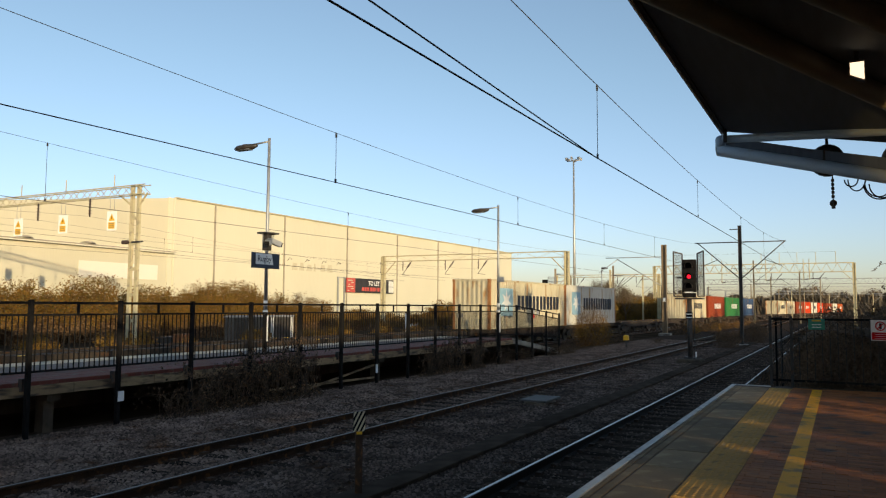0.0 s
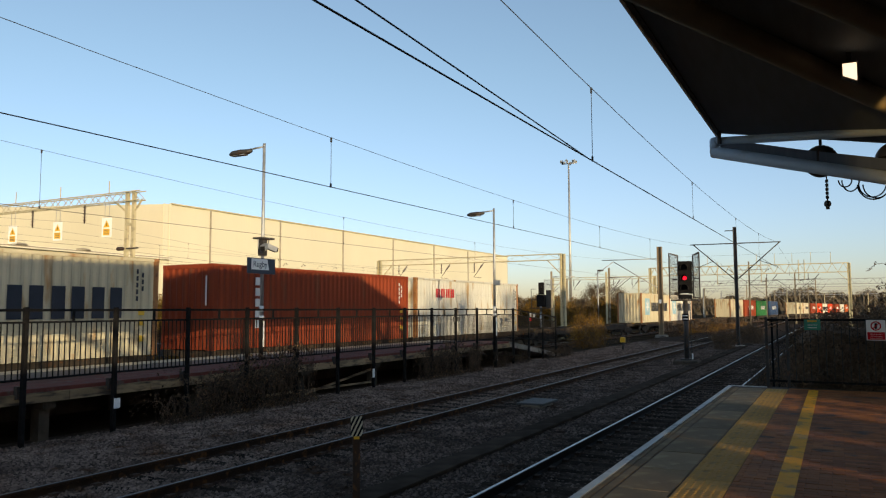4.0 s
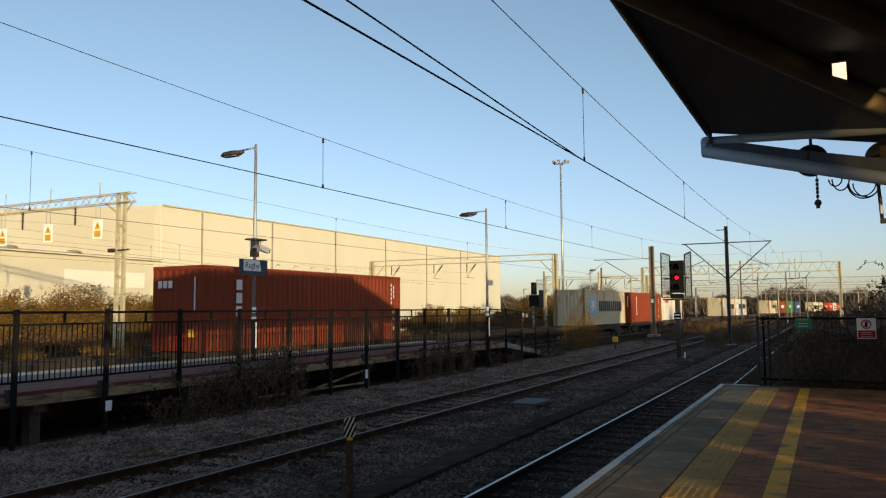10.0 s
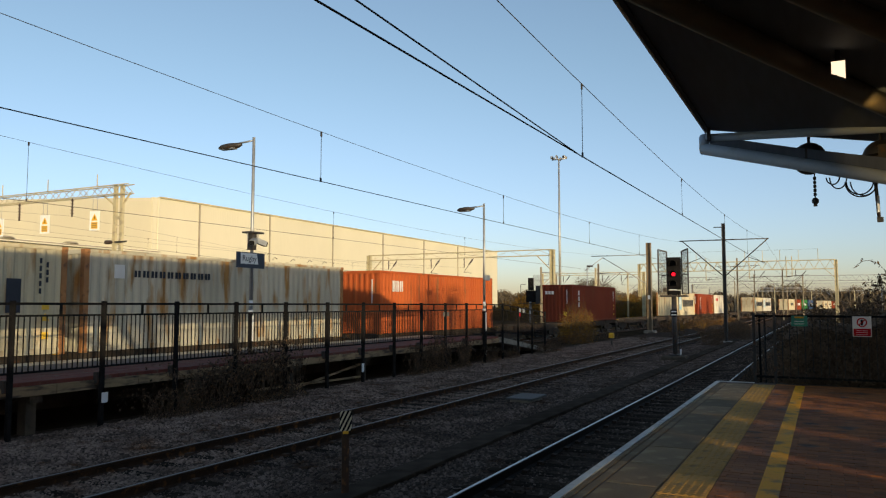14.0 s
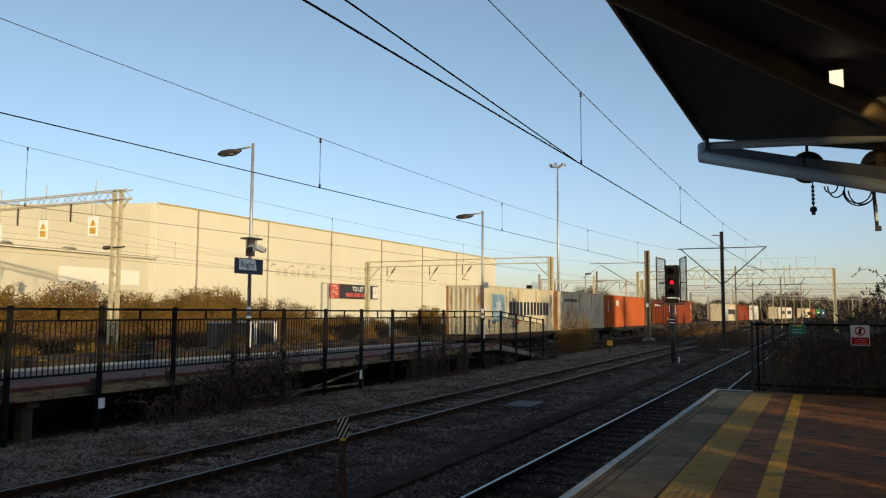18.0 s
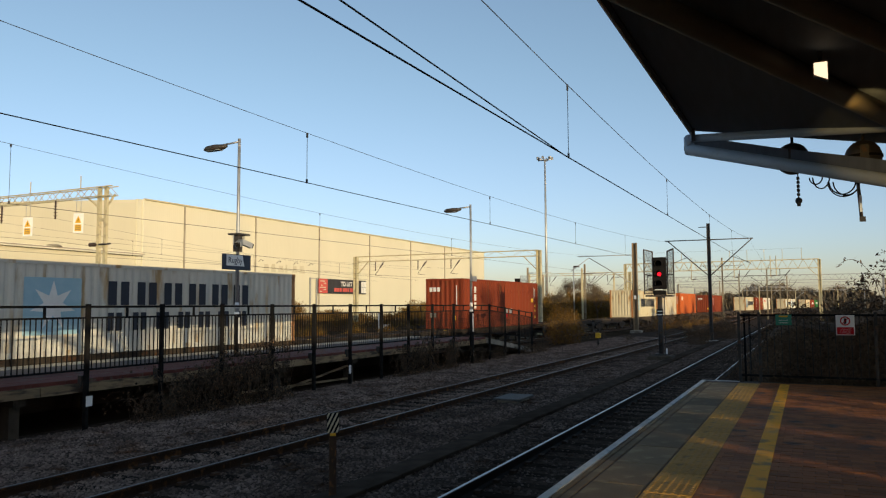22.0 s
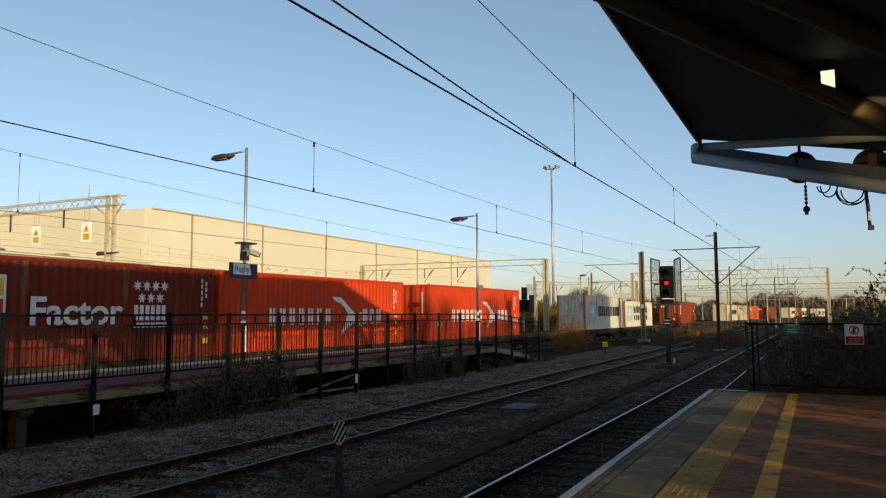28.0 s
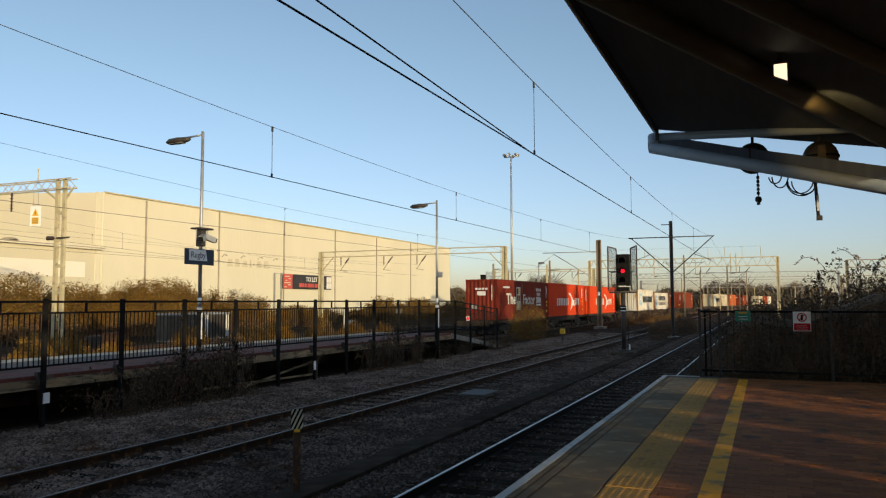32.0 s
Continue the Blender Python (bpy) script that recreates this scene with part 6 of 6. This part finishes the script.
part("symbol", Build().box(EX - 0.065, EX - 0.061, -0.625, -0.585, 1.11, 1.215), BLACK, ns)
part("slash", Build().bar((EX - 0.067, -0.655, 1.215), (EX - 0.067, -0.555, 1.115), 0.004, 0.016), REDBOARD, ns)
gs = thing("green_sign", "small green and yellow sign on the fence", "sign")
part("board", Build().box(EX - 0.06, EX - 0.045, 0.3, 0.58, 1.08, 1.28), GREENBOARD, gs)
part("yellow_strip", Build().box(EX - 0.066, EX - 0.061, 0.36, 0.52, 1.235, 1.265), YELLOWBOARD, gs)
for k in range(2):
    part("text_bar", Build().box(EX - 0.066, EX - 0.061, 0.36, 0.52, 1.12 + 0.05 * k, 1.129 + 0.05 * k), WHITE, gs)


# ---- bushes and trees ----
def leaves(points, size, seed, slim=0.45, corners=4):
    rng = np.random.default_rng(seed)
    n = len(points)
    u = rng.normal(size=(n, 3))
    u /= np.linalg.norm(u, axis=1)[:, None]
    w = np.cross(u, rng.normal(size=(n, 3)))
    w /= np.linalg.norm(w, axis=1)[:, None]
    s = size * rng.uniform(0.5, 1.3, n)[:, None]
    if corners == 3:
        v = np.stack([points - u * s, points + w * s * slim * 1.7, points + u * s], 1)
    else:
        v = np.stack([points - u * s, points + w * s * slim, points + u * s, points - w * s * slim], 1)
    return v.reshape(-1, 3), np.arange(corners * n).reshape(n, corners)


def stems(paths, r):
    b = Build()
    for p in paths:
        for k in range(len(p) - 1):
            a = r * (1 - k / len(p)) + 0.15 * r
            b.tube(p[k], p[k + 1], a, a * 0.75, seg=4, caps=False)
    return b


def bush_meshes(w, d, h, count, leaf, seed, mats, spikes=40, r=0.014, taper=0.45):
    """Lumpy shrub: arching stems from the ground, leaves in lobes round their ends, foot leaves in the last material.
    """
    rng = np.random.default_rng(seed)
    paths, pts, foot_pts = [], [], []
    for k in range(spikes):
        a = rng.uniform(0, 2 * math.pi)
        q = math.sqrt(rng.random())
        hh = h * (0.5 + 0.5 * rng.random()) * (1.08 - taper * q * q)
        tip = np.array([0.5 * w * q * math.cos(a), 0.5 * d * q * math.sin(a), hh])
        root = tip * np.array([0.7, 0.7, 0]) + np.append(rng.normal(0, 0.06 * w, 2), 0)
        p = [root, root * 0.5 + tip * 0.5 + np.array([0, 0, 0.16 * hh]) + rng.normal(0, 0.05, 3) * w * 0.2, tip, tip + rng.normal(0, 1, 3) * 0.07 * h + np.array([0, 0, 0.05 * h])]
        paths.append(p)
        m = int(count / spikes)
        s = rng.random(m) ** 0.6
        along = np.outer(1 - s, p[1]) + np.outer(s, p[2])
        pts.append(along + rng.normal(0, 1, (m, 3)) * np.array([0.065 * w, 0.065 * d, 0.045 * h]) * rng.uniform(0.5, 1.2))
        low = rng.random((m // 2, 1))
        foot_pts.append(root * (1 - low) + np.array(p[1]) * low + rng.normal(0, 1, (m // 2, 3)) * np.array([0.09 * w, 0.09 * d, 0.07 * h]))
    pts = np.concatenate(pts)
    pts[:, 2] = np.abs(pts[:, 2])
    foot_pts = np.concatenate(foot_pts)
    foot_pts[:, 2] = np.abs(foot_pts[:, 2])
    pick = rng.random(len(pts)) < 0.6
    out = [("branchwork", stems(paths, r).mesh("branchwork", TWIG), TWIG)]
    for cloud, m in ((pts[pick], mats[0]), (pts[~pick], mats[1]), (foot_pts, mats[-1])):
        v, f = leaves(cloud, leaf, seed + 1, 0.6, 3)
        out.append(("foliage", raw_mesh("foliage", v, f, m), m))
    return out


def plant(name, label, meshes, m, group=""):
    t = thing(name, label, "bush" if "bush" in name or "bramble" in name or "hedge" in name else "tree", m, group)
    for n, me, mat in meshes:
        part(n, me, mat, t)
    return t


rng = random.Random(21)
# LEAFDARK foot leaves put the shade low on these bushes into colour.
kinds = [bush_meshes(5.8, 4.5, 4.2, 15000, 0.066, 40 + k, (LEAFBROWN, LEAFGREEN, LEAFDARK), 90, 0.014) for k in range(3)]
far_kinds = [bush_meshes(5.8, 4.5, 4.2, 6000, 0.1, 50 + k, (LEAFBROWN, LEAFGREEN), 50, 0.02) for k in range(2)]
scrub = [bush_meshes(5.8, 4.5, 4.2, 5000, 0.11, 55 + k, (LEAFGOLD, LEAFBROWN), 60, 0.02) for k in range(2)]
for i in range(33):
    x = 7 + 2.05 * i + rng.uniform(-1.0, 1.0)
    s = rng.uniform(0.72, 1.02) if x < 58 else rng.uniform(0.42, 0.54)
    if 43 < x < 51:
        s *= 1.05
    y = 46.5 + rng.uniform(-2.4, 1.8)
    plant("bush", "tall sunlit brown and olive bush in front of the warehouse", kinds[i % 3], pose(x, y, GROUND - 0.05, 0, 0, rng.uniform(0, 360)) @ Matrix.Diagonal((1.2 * max(s, 0.7), 1.2 * s, 1.06 * s, 1)), "bushes before the warehouse")
for i in range(12):
    x = 74 + 4.6 * i + rng.uniform(-1, 1)
    s = rng.uniform(0.6, 0.85) if x > 84 else 0.45
    plant("bush", "low sunlit brown bush in front of the warehouse", far_kinds[i % 2], pose(x, 49 + rng.uniform(-3, 2), GROUND - 0.05, 0, 0, rng.uniform(-20, 20)) @ Matrix.Diagonal((1.25, 0.9, s, 1)), "bushes before the warehouse")
for i in range(14):
    y = 23.5 + 1.45 * i + rng.uniform(-0.6, 0.6)
    plant("bush", "tall brown thicket behind the goods line", far_kinds[i % 2], pose(112 + rng.uniform(-5, 5), y, GROUND - 0.05, 0, 0, rng.uniform(0, 360)) @ Matrix.Scale(rng.uniform(0.85, 1.2), 4), "thicket behind the goods line")
for i in range(10):
    x = 92 + 5 * i + rng.uniform(-1.5, 1.5)
    plant("bush", "tall brown thicket behind the goods line", far_kinds[i % 2], pose(x, 29 + rng.uniform(-2.5, 2.5) - 0.03 * (x - 92), GROUND - 0.05, 0, 0, rng.uniform(0, 360)) @ Matrix.Scale(rng.uniform(0.7, 1.15), 4), "thicket behind the goods line")
for i in range(26):
    x = 9 + 1.5 * i + rng.uniform(-0.5, 0.5)
    if 24 < x < 31:
        continue
    plant("bush", "low golden dry scrub beside the sidings", scrub[i % 2], pose(x, (23.6, 29.6, 24.6)[i % 3] + rng.uniform(-0.5, 0.5), GROUND - 0.1, 0, 0, rng.uniform(0, 360)) @ Matrix.Diagonal((0.36, 0.3, rng.uniform(0.28, 0.42), 1)), "scrub beside the sidings")
brown_scrub = bush_meshes(5.8, 4.5, 4.2, 4000, 0.1, 58, (LEAFDARK, LEAFBROWN), 80, 0.02)
for i in range(7):
    x = 82 + 6.0 * i + rng.uniform(-1.2, 1.2)
    plant("bush", "low brown scrub between the tracks", brown_scrub, pose(x, rng.uniform(11.8, 13.6), GROUND - 0.1, 0, 0, rng.uniform(0, 360)) @ Matrix.Diagonal((0.34, 0.3, rng.uniform(0.14, 0.26), 1)), "scrub between the tracks")


def bramble_meshes(w, d, h, count, seed, canes=26):
    """A mound of small dark leaves with arching canes that stand out of it."""
    rng = np.random.default_rng(seed)
    a, q, u = rng.uniform(0, 2 * math.pi, count), np.sqrt(rng.random(count)), rng.random(count) ** 0.6
    lump = 0.66 + 0.34 * np.sin(3 * a + seed) * np.sin(2.3 * q * w + seed) + 0.1 * rng.normal(size=count)
    pts = np.stack([0.5 * w * q * np.cos(a), 0.5 * d * q * np.sin(a), 0.44 * h * u * lump * np.sqrt(np.clip(1.02 - q ** 2, 0.02, 1))], -1)
    pts += rng.normal(0, 0.03, pts.shape)
    paths, along = [], []
    for k in range(canes):
        t, r0 = rng.uniform(0, 2 * math.pi), math.sqrt(rng.random()) * 0.4
        p = Vector((w * r0 * math.cos(t), d * r0 * math.sin(t), 0.3 * h))
        v = Vector((rng.normal(0, 0.1), rng.normal(0, 0.05), 0.24)) * (h * rng.uniform(0.65, 1.1))
        path = [p.copy()]
        for _ in range(8):
            p = p + v
            v = v + Vector((rng.normal(0, 0.012), rng.normal(0, 0.012), -0.055)) * h
            path.append(p.copy())
            along += [tuple(p + Vector(rng.normal(0, 0.035, 3))) for _ in range(6)]
        paths.append(path)
    pts = np.concatenate([pts, np.array(along)])
    pts[:, 2] = np.abs(pts[:, 2])
    pick = rng.random(len(pts))
    out = [("branchwork", stems(paths, 0.007).mesh("branchwork", TWIG), TWIG)]
    for sel, m in ((pick < 0.7, BRAMBLELEAF), ((pick >= 0.7) & (pick < 0.9), LEAFDARK), (pick >= 0.9, TWIG)):
        v, f = leaves(pts[sel], 0.042, seed + 1, 0.5)
        out.append(("foliage", raw_mesh("foliage", v, f, m), m))
    return out


low = [bramble_meshes(4.2, 1.3, 1.5, 1900, 60 + k, 46) for k in range(3)]
for i, (x, s, t) in enumerate(((13.7, 0.66, 0.8), (15.1, 0.72, 0.92), (16.5, 0.5, 1.1), (12.4, 0.4, 0.5), (24.2, 0.45, 0.75), (26.0, 0.5, 0.9), (27.9, 0.45, 0.8), (30.6, 0.4, 0.5), (33.4, 0.4, 0.4), (37.4, 0.5, 0.4), (39.6, 0.5, 0.5))):
    plant("bramble", "dark tangled bramble growing through the platform edge", low[i % 3], pose(x, 13.1 + 0.2 * s, GROUND - 0.02, 0, 0, rng.uniform(-8, 8)) @ Matrix.Diagonal((s, s, t, 1)), "brambles along the island platform")
for x, y, s, t in ((17.6, 1.45, 0.28, 0.62), (19.2, 1.55, 0.34, 0.7), (21.2, 1.6, 0.4, 0.75), (23.6, 1.55, 0.42, 0.8), (26.4, 1.5, 0.45, 0.85), (30.0, 1.45, 0.5, 0.9)):
    plant("bramble", "low dark bramble beside the track past the platform end", low[int(x) % 3], pose(x, y, GROUND - 0.02, 0, 0, 15) @ Matrix.Diagonal((s * 1.3, s, t, 1)), "brambles past the platform end")
wild = bramble_meshes(3.4, 2.2, 1.2, 3500, 66, 30)
for x, y, s in ((57, 14.6, 0.5), (72.5, 13.4, 0.8), (79, 14.0, 0.8), (88, 12.8, 0.8), (93, 15.2, 1.1), (99, 13.5, 1.0), (64, 10.9, 0.5), (77, 11.2, 0.6), (107, 14.6, 1.2), (116, 13.2, 1.1), (54, 11.4, 0.4)):
    plant("bramble", "dark brown weeds in the ballast beside the tracks", wild, pose(x, y, GROUND - 0.02, 0, 0, x * 47) @ Matrix.Scale(s, 4), "weeds beside the tracks")
gold = bush_meshes(4.4, 3.4, 3.6, 7500, 0.04, 77, (LEAFGOLD, LEAFBROWN), 110, 0.012, 0.75)
plant("bush", "golden-brown bush at the end of the island platform ramp", gold, pose(49.4, 14.9, GROUND, 0, 0, 40) @ Matrix.Scale(0.8, 4))
plant("bush", "golden-brown bush at the end of the island platform ramp", gold, pose(76.0, 13.0, GROUND, 0, 0, 140) @ Matrix.Scale(0.4, 4))
plant("bush", "golden-brown bush beside the goods line", gold, pose(84.0, 11.8, GROUND, 0, 0, 200) @ Matrix.Scale(0.36, 4))
dk = bush_meshes(2.6, 2.0, 1.9, 5200, 0.032, 81, (LEAFDARK, TWIG), 90, 0.009)
plant("bush", "small dark bush at the foot of the mast", dk, pose(51.0, 6.5, GROUND, 0, 0, 10) @ Matrix.Scale(0.85, 4))
plant("bush", "small dark bush between the tracks", dk, pose(60.0, 5.9, GROUND, 0, 0, 70) @ Matrix.Scale(0.9, 4))
plant("bush", "small dark bush between the tracks", dk, pose(66.0, 6.2, GROUND, 0, 0, 170) @ Matrix.Scale(0.75, 4))
hr = np.random.default_rng(31)
hedge = thing("hedge", "dark overgrown bramble hedge behind the end fence", "hedge")
n = 70000
hy = hr.uniform(-9.0, 0.92, n)
ht = 1.3 + 0.1 * np.sin(hy * 2.3) + 0.08 * np.sin(hy * 5.9 + 1) - 0.9 * np.clip(hy - 0.4, 0, 1) + 0.22 * np.clip(0.2 - hy, 0, 2)
hx = 16.14 + 2.1 * hr.random(n) ** 1.6 + 0.1 * np.sin(hy * 4.1)
hz = GROUND + (ht - GROUND) * hr.random(n) ** 0.75 + hr.normal(0, 0.05, n)
for sel, m in ((hr.random(n) < 0.75, HEDGELEAF), (hr.random(n) < 0.12, LEAFDARK), (hr.random(n) < 0.1, TWIG)):
    v, f = leaves(np.stack([hx, hy, hz], -1)[sel], 0.03, 32)
    part("foliage", raw_mesh("foliage", v, f, m), m, hedge)
# runners that have grown through the bars, clear of the signs
n = 20000
ry, rz = hr.uniform(-9.0, 0.72, n), 0.06 + 1.2 * hr.random(n) ** 1.2
thin = hr.random(n) < 0.72 + 0.4 * np.sin(ry * 5.3) * np.sin(rz * 7.0 + ry)
clear = ((ry > -0.83) & (ry < -0.38) & (rz > 0.84)) | ((ry > 0.24) & (rz > 1.02))
rp = np.stack([EX + hr.uniform(-0.05, 0.12, n), ry, rz], -1)[thin & ~clear]
v, f = leaves(rp, 0.027, 33)
part("foliage", raw_mesh("foliage", v, f, HEDGELEAF), HEDGELEAF, hedge)
paths = []
for k in range(160):
    y, x = hr.uniform(-9, 0.8), hr.uniform(16.2, 17.8)
    paths.append([(x, y, GROUND), (x + hr.normal(0, 0.1), y + hr.normal(0, 0.2), 0.0), (x + hr.normal(0, 0.15), y + hr.normal(0, 0.4), 0.9 + 0.4 * hr.random()), (x + hr.normal(0, 0.2), y + hr.normal(0, 0.6), 1.1 + 0.4 * hr.random())])
part("branchwork", stems(paths, 0.014), TWIG, hedge)
# Solid dark sheet added inside the hedge to close gaps between leaves.
cy = np.linspace(-9, 0.75, 60)
core_v, core_f = [], []
for k, y in enumerate(cy):
    t = 1.08 + 0.08 * math.sin(y * 2.3) + 0.05 * math.sin(y * 5.9 + 1) - 0.4 * max(0, y - 0.3) + 0.2 * min(2, max(0, 0.2 - y))
    x0 = 16.5 + 0.1 * math.sin(y * 3.1)
    core_v += [(x0, y, GROUND), (x0, y, t - 0.15), (x0 + 0.25, y, t), (x0 + 1.3, y, t), (x0 + 1.6, y, GROUND)]
    if k:
        core_f += [(5 * k - 5 + j, 5 * k - 4 + j, 5 * k + 1 + j, 5 * k + j) for j in range(4)]
part("dead_undergrowth", Build().add(core_v, core_f), HEDGELEAF, hedge)
brs = thing("bramble_shoots", "dark arching bramble shoots above the end fence", "bramble")
bp = []
r2 = np.random.default_rng(5)
for k in range(75):
    u = r2.random()
    y = -0.35 - 2.8 * u
    x = 17.0 + 1.5 * r2.random()
    z = 0.98 + 0.2 * u + 0.1 * r2.random()
    p = [(x, y, z)]
    dy, dz = r2.normal(0, 0.06), (0.12 + 0.26 * min(1, 3 * u)) * r2.uniform(0.4, 1.15)
    fall = dz / r2.uniform(3.5, 6.0)
    for j in range(7):
        x, y, z = x + r2.normal(0, 0.02), y + dy, z + dz
        dz -= fall
        dy += r2.normal(0, 0.035)
        p.append((x, y, z))
        bp.append((x, y, z))
    part("shoot", Build().chain(p, 0.006, 4), TWIG, brs)
pp = np.repeat(np.array(bp), 4, 0)
v, f = leaves(pp + r2.normal(0, 0.03, pp.shape), 0.042, 6)
part("foliage", raw_mesh("foliage", v, f, HEDGELEAF), HEDGELEAF, brs)


def bare_tree(h, seed, clear=0.0, twigs=60):
    """clear: the share of the height that is bare trunk below the crown."""
    rng = np.random.default_rng(seed)
    b = Build()
    tips = []

    def grow(p, d, length, r, level):
        q = p + d * length
        b.tube(p, q, r, r * 0.7, seg=5, caps=False)
        if level == 0:
            tips.append(q)
            return
        for _ in range(3 if level > 1 else 4):
            e = d + Vector(rng.normal(0, 0.5, 3)) + Vector((0, 0, 0.15))
            grow(q, e.normalized(), length * rng.uniform(0.6, 0.85), r * 0.6, level - 1)
    if clear:
        b.tube((0, 0, 0), (0, 0, clear * h), h * 0.026, h * 0.02, seg=6, caps=False)
        grow(Vector((0, 0, clear * h)), Vector((0, 0, 1)), h * 0.14, h * 0.02, 4)
    else:
        grow(Vector((0, 0, 0)), Vector((0, 0, 1)), h * 0.28, h * 0.022, 4)
    pts = np.repeat(np.array([tuple(t) for t in tips]), twigs, 0)
    pts = pts + rng.normal(0, 0.05 * h, pts.shape)
    v, f = leaves(pts, 0.017 * h, seed, 0.09, 3)
    return [("trunk", b.mesh("trunk", TWIG), TWIG), ("crown", raw_mesh("crown", v, f, FARTWIG), FARTWIG)]


trees = [bare_tree(10, 100 + k) for k in range(3)]
for i in range(34):
    x = 190 + 6.0 * i + rng.uniform(-4, 4)
    y = -110 + 5.6 * i + rng.uniform(-9, 9) if i < 20 else 62 + rng.uniform(-14, 24)
    s = rng.uniform(0.35, 0.62)
    plant("tree", "bare brown winter tree beyond the tracks", trees[i % 3], pose(x, y, GROUND, 0, 0, rng.uniform(0, 360)) @ Matrix.Scale(s, 4), "far bare trees")
for x, y, s in ((104, 26.5, 0.55), (112, 28, 0.62), (121, 24.5, 0.5), (128, 27, 0.66), (140, 24, 0.6), (96, 29.5, 0.5)):
    plant("tree", "bare brown winter tree behind the goods line", trees[int(x) % 3], pose(x, y, GROUND, 0, 0, x * 37) @ Matrix.Scale(s, 4), "far bare trees")
plant("tree", "bare brown winter tree behind the goods line", trees[0], pose(130, 38.6, GROUND, 0, 0, 70) @ Matrix.Scale(0.84, 4), "far bare trees")
plant("tree", "bare brown winter tree beyond the warehouse", trees[1], pose(150, 42.5, GROUND, 0, 0, 30) @ Matrix.Scale(0.95, 4), "far bare trees")
plant("tree", "bare brown winter tree beyond the warehouse", trees[2], pose(170, 44, GROUND, 0, 0, 130) @ Matrix.Scale(0.8, 4), "far bare trees")
# Trees out of view, added only to thin the sun on the train.
tall = [bare_tree(9.0, 110 + k, 0.63, 10) for k in range(2)]
dense = [bare_tree(9.0, 114 + k, 0.42, 34) for k in range(2)]
for i in range(8):
    plant("tree", "tall bare tree out of view, added to dim the sun", tall[i % 2], pose(-34 + 5.6 * i, -31 - 1.7 * (i % 3), GROUND, 0, 0, 77 * i) @ Matrix.Scale(0.98 + 0.04 * (i % 2), 4), "trees behind the station")
for i, x in enumerate((18.5, 21.0, 36.0, 39.5, 58.0, 64.0, 71.0, 79.0, 88.0, 97.0, 106.0, 116.0, 127.0, 138.0, 150.0, 162.0)):
    plant("tree", "tall bare tree out of view, added to dim the sun", (tall if x < 40 else dense)[i % 2], pose(x, -25.5 - 1.5 * (i % 2), GROUND, 0, 0, 53 * i) @ Matrix.Scale(0.94 + 0.05 * (i % 3), 4), "trees behind the station")
woods = np.random.default_rng(9)
wv, wf, fringe = [], [], []
for ring, (radius, scale) in enumerate(((335, 0.62), (375, 0.85), (425, 1.0))):
    wa = np.linspace(-0.6, 0.66, 700)
    crest = 8.4 + 1.5 * np.sin(wa * 31 + ring) + 1.2 * np.sin(wa * 83 + 1 + 2 * ring) + 0.9 * np.sin(wa * 211 + ring) + woods.uniform(-0.7, 0.7, len(wa)) + 3.2 * np.exp(-((wa - 0.045) / 0.035) ** 2)
    crest = scale * np.clip(crest, 3, 20)
    rows = (0.0, 0.3, 0.6, 0.82, 1.0)
    base = sum(len(q) for q in wv)
    for i, h in enumerate(rows):
        rr = radius + 6 * h + woods.uniform(-2.0, 2.0, len(wa))
        wv.append(np.stack([rr * np.cos(wa), rr * np.sin(wa), GROUND + crest * h], -1))
    n = len(wa)
    for i in range(len(rows) - 1):
        k = base + i * n + np.arange(n - 1)
        wf += [np.stack([k, k + 1, k + 1 + n], 1), np.stack([k, k + 1 + n, k + n], 1)]
    pick = woods.integers(0, n, 60000)
    rr = radius + woods.uniform(-4, 6, len(pick))
    ax = wa[pick] + woods.uniform(-0.001, 0.001, len(pick))
    fringe.append(np.stack([rr * np.cos(ax), rr * np.sin(ax), GROUND + crest[pick] * (1.08 - 0.75 * woods.random(len(pick)) ** 1.6)], -1))
v, f = leaves(np.concatenate(fringe), 0.2, 10, 0.5, 3)
f = np.concatenate(wf + [f + sum(len(q) for q in wv)])
v = np.concatenate(wv + [v])
tagged(new("far_woods", raw_mesh("far_woods", v, f, FARTWIG)), "brown bare woods along the horizon", "woods", kind="stuff")


motions()
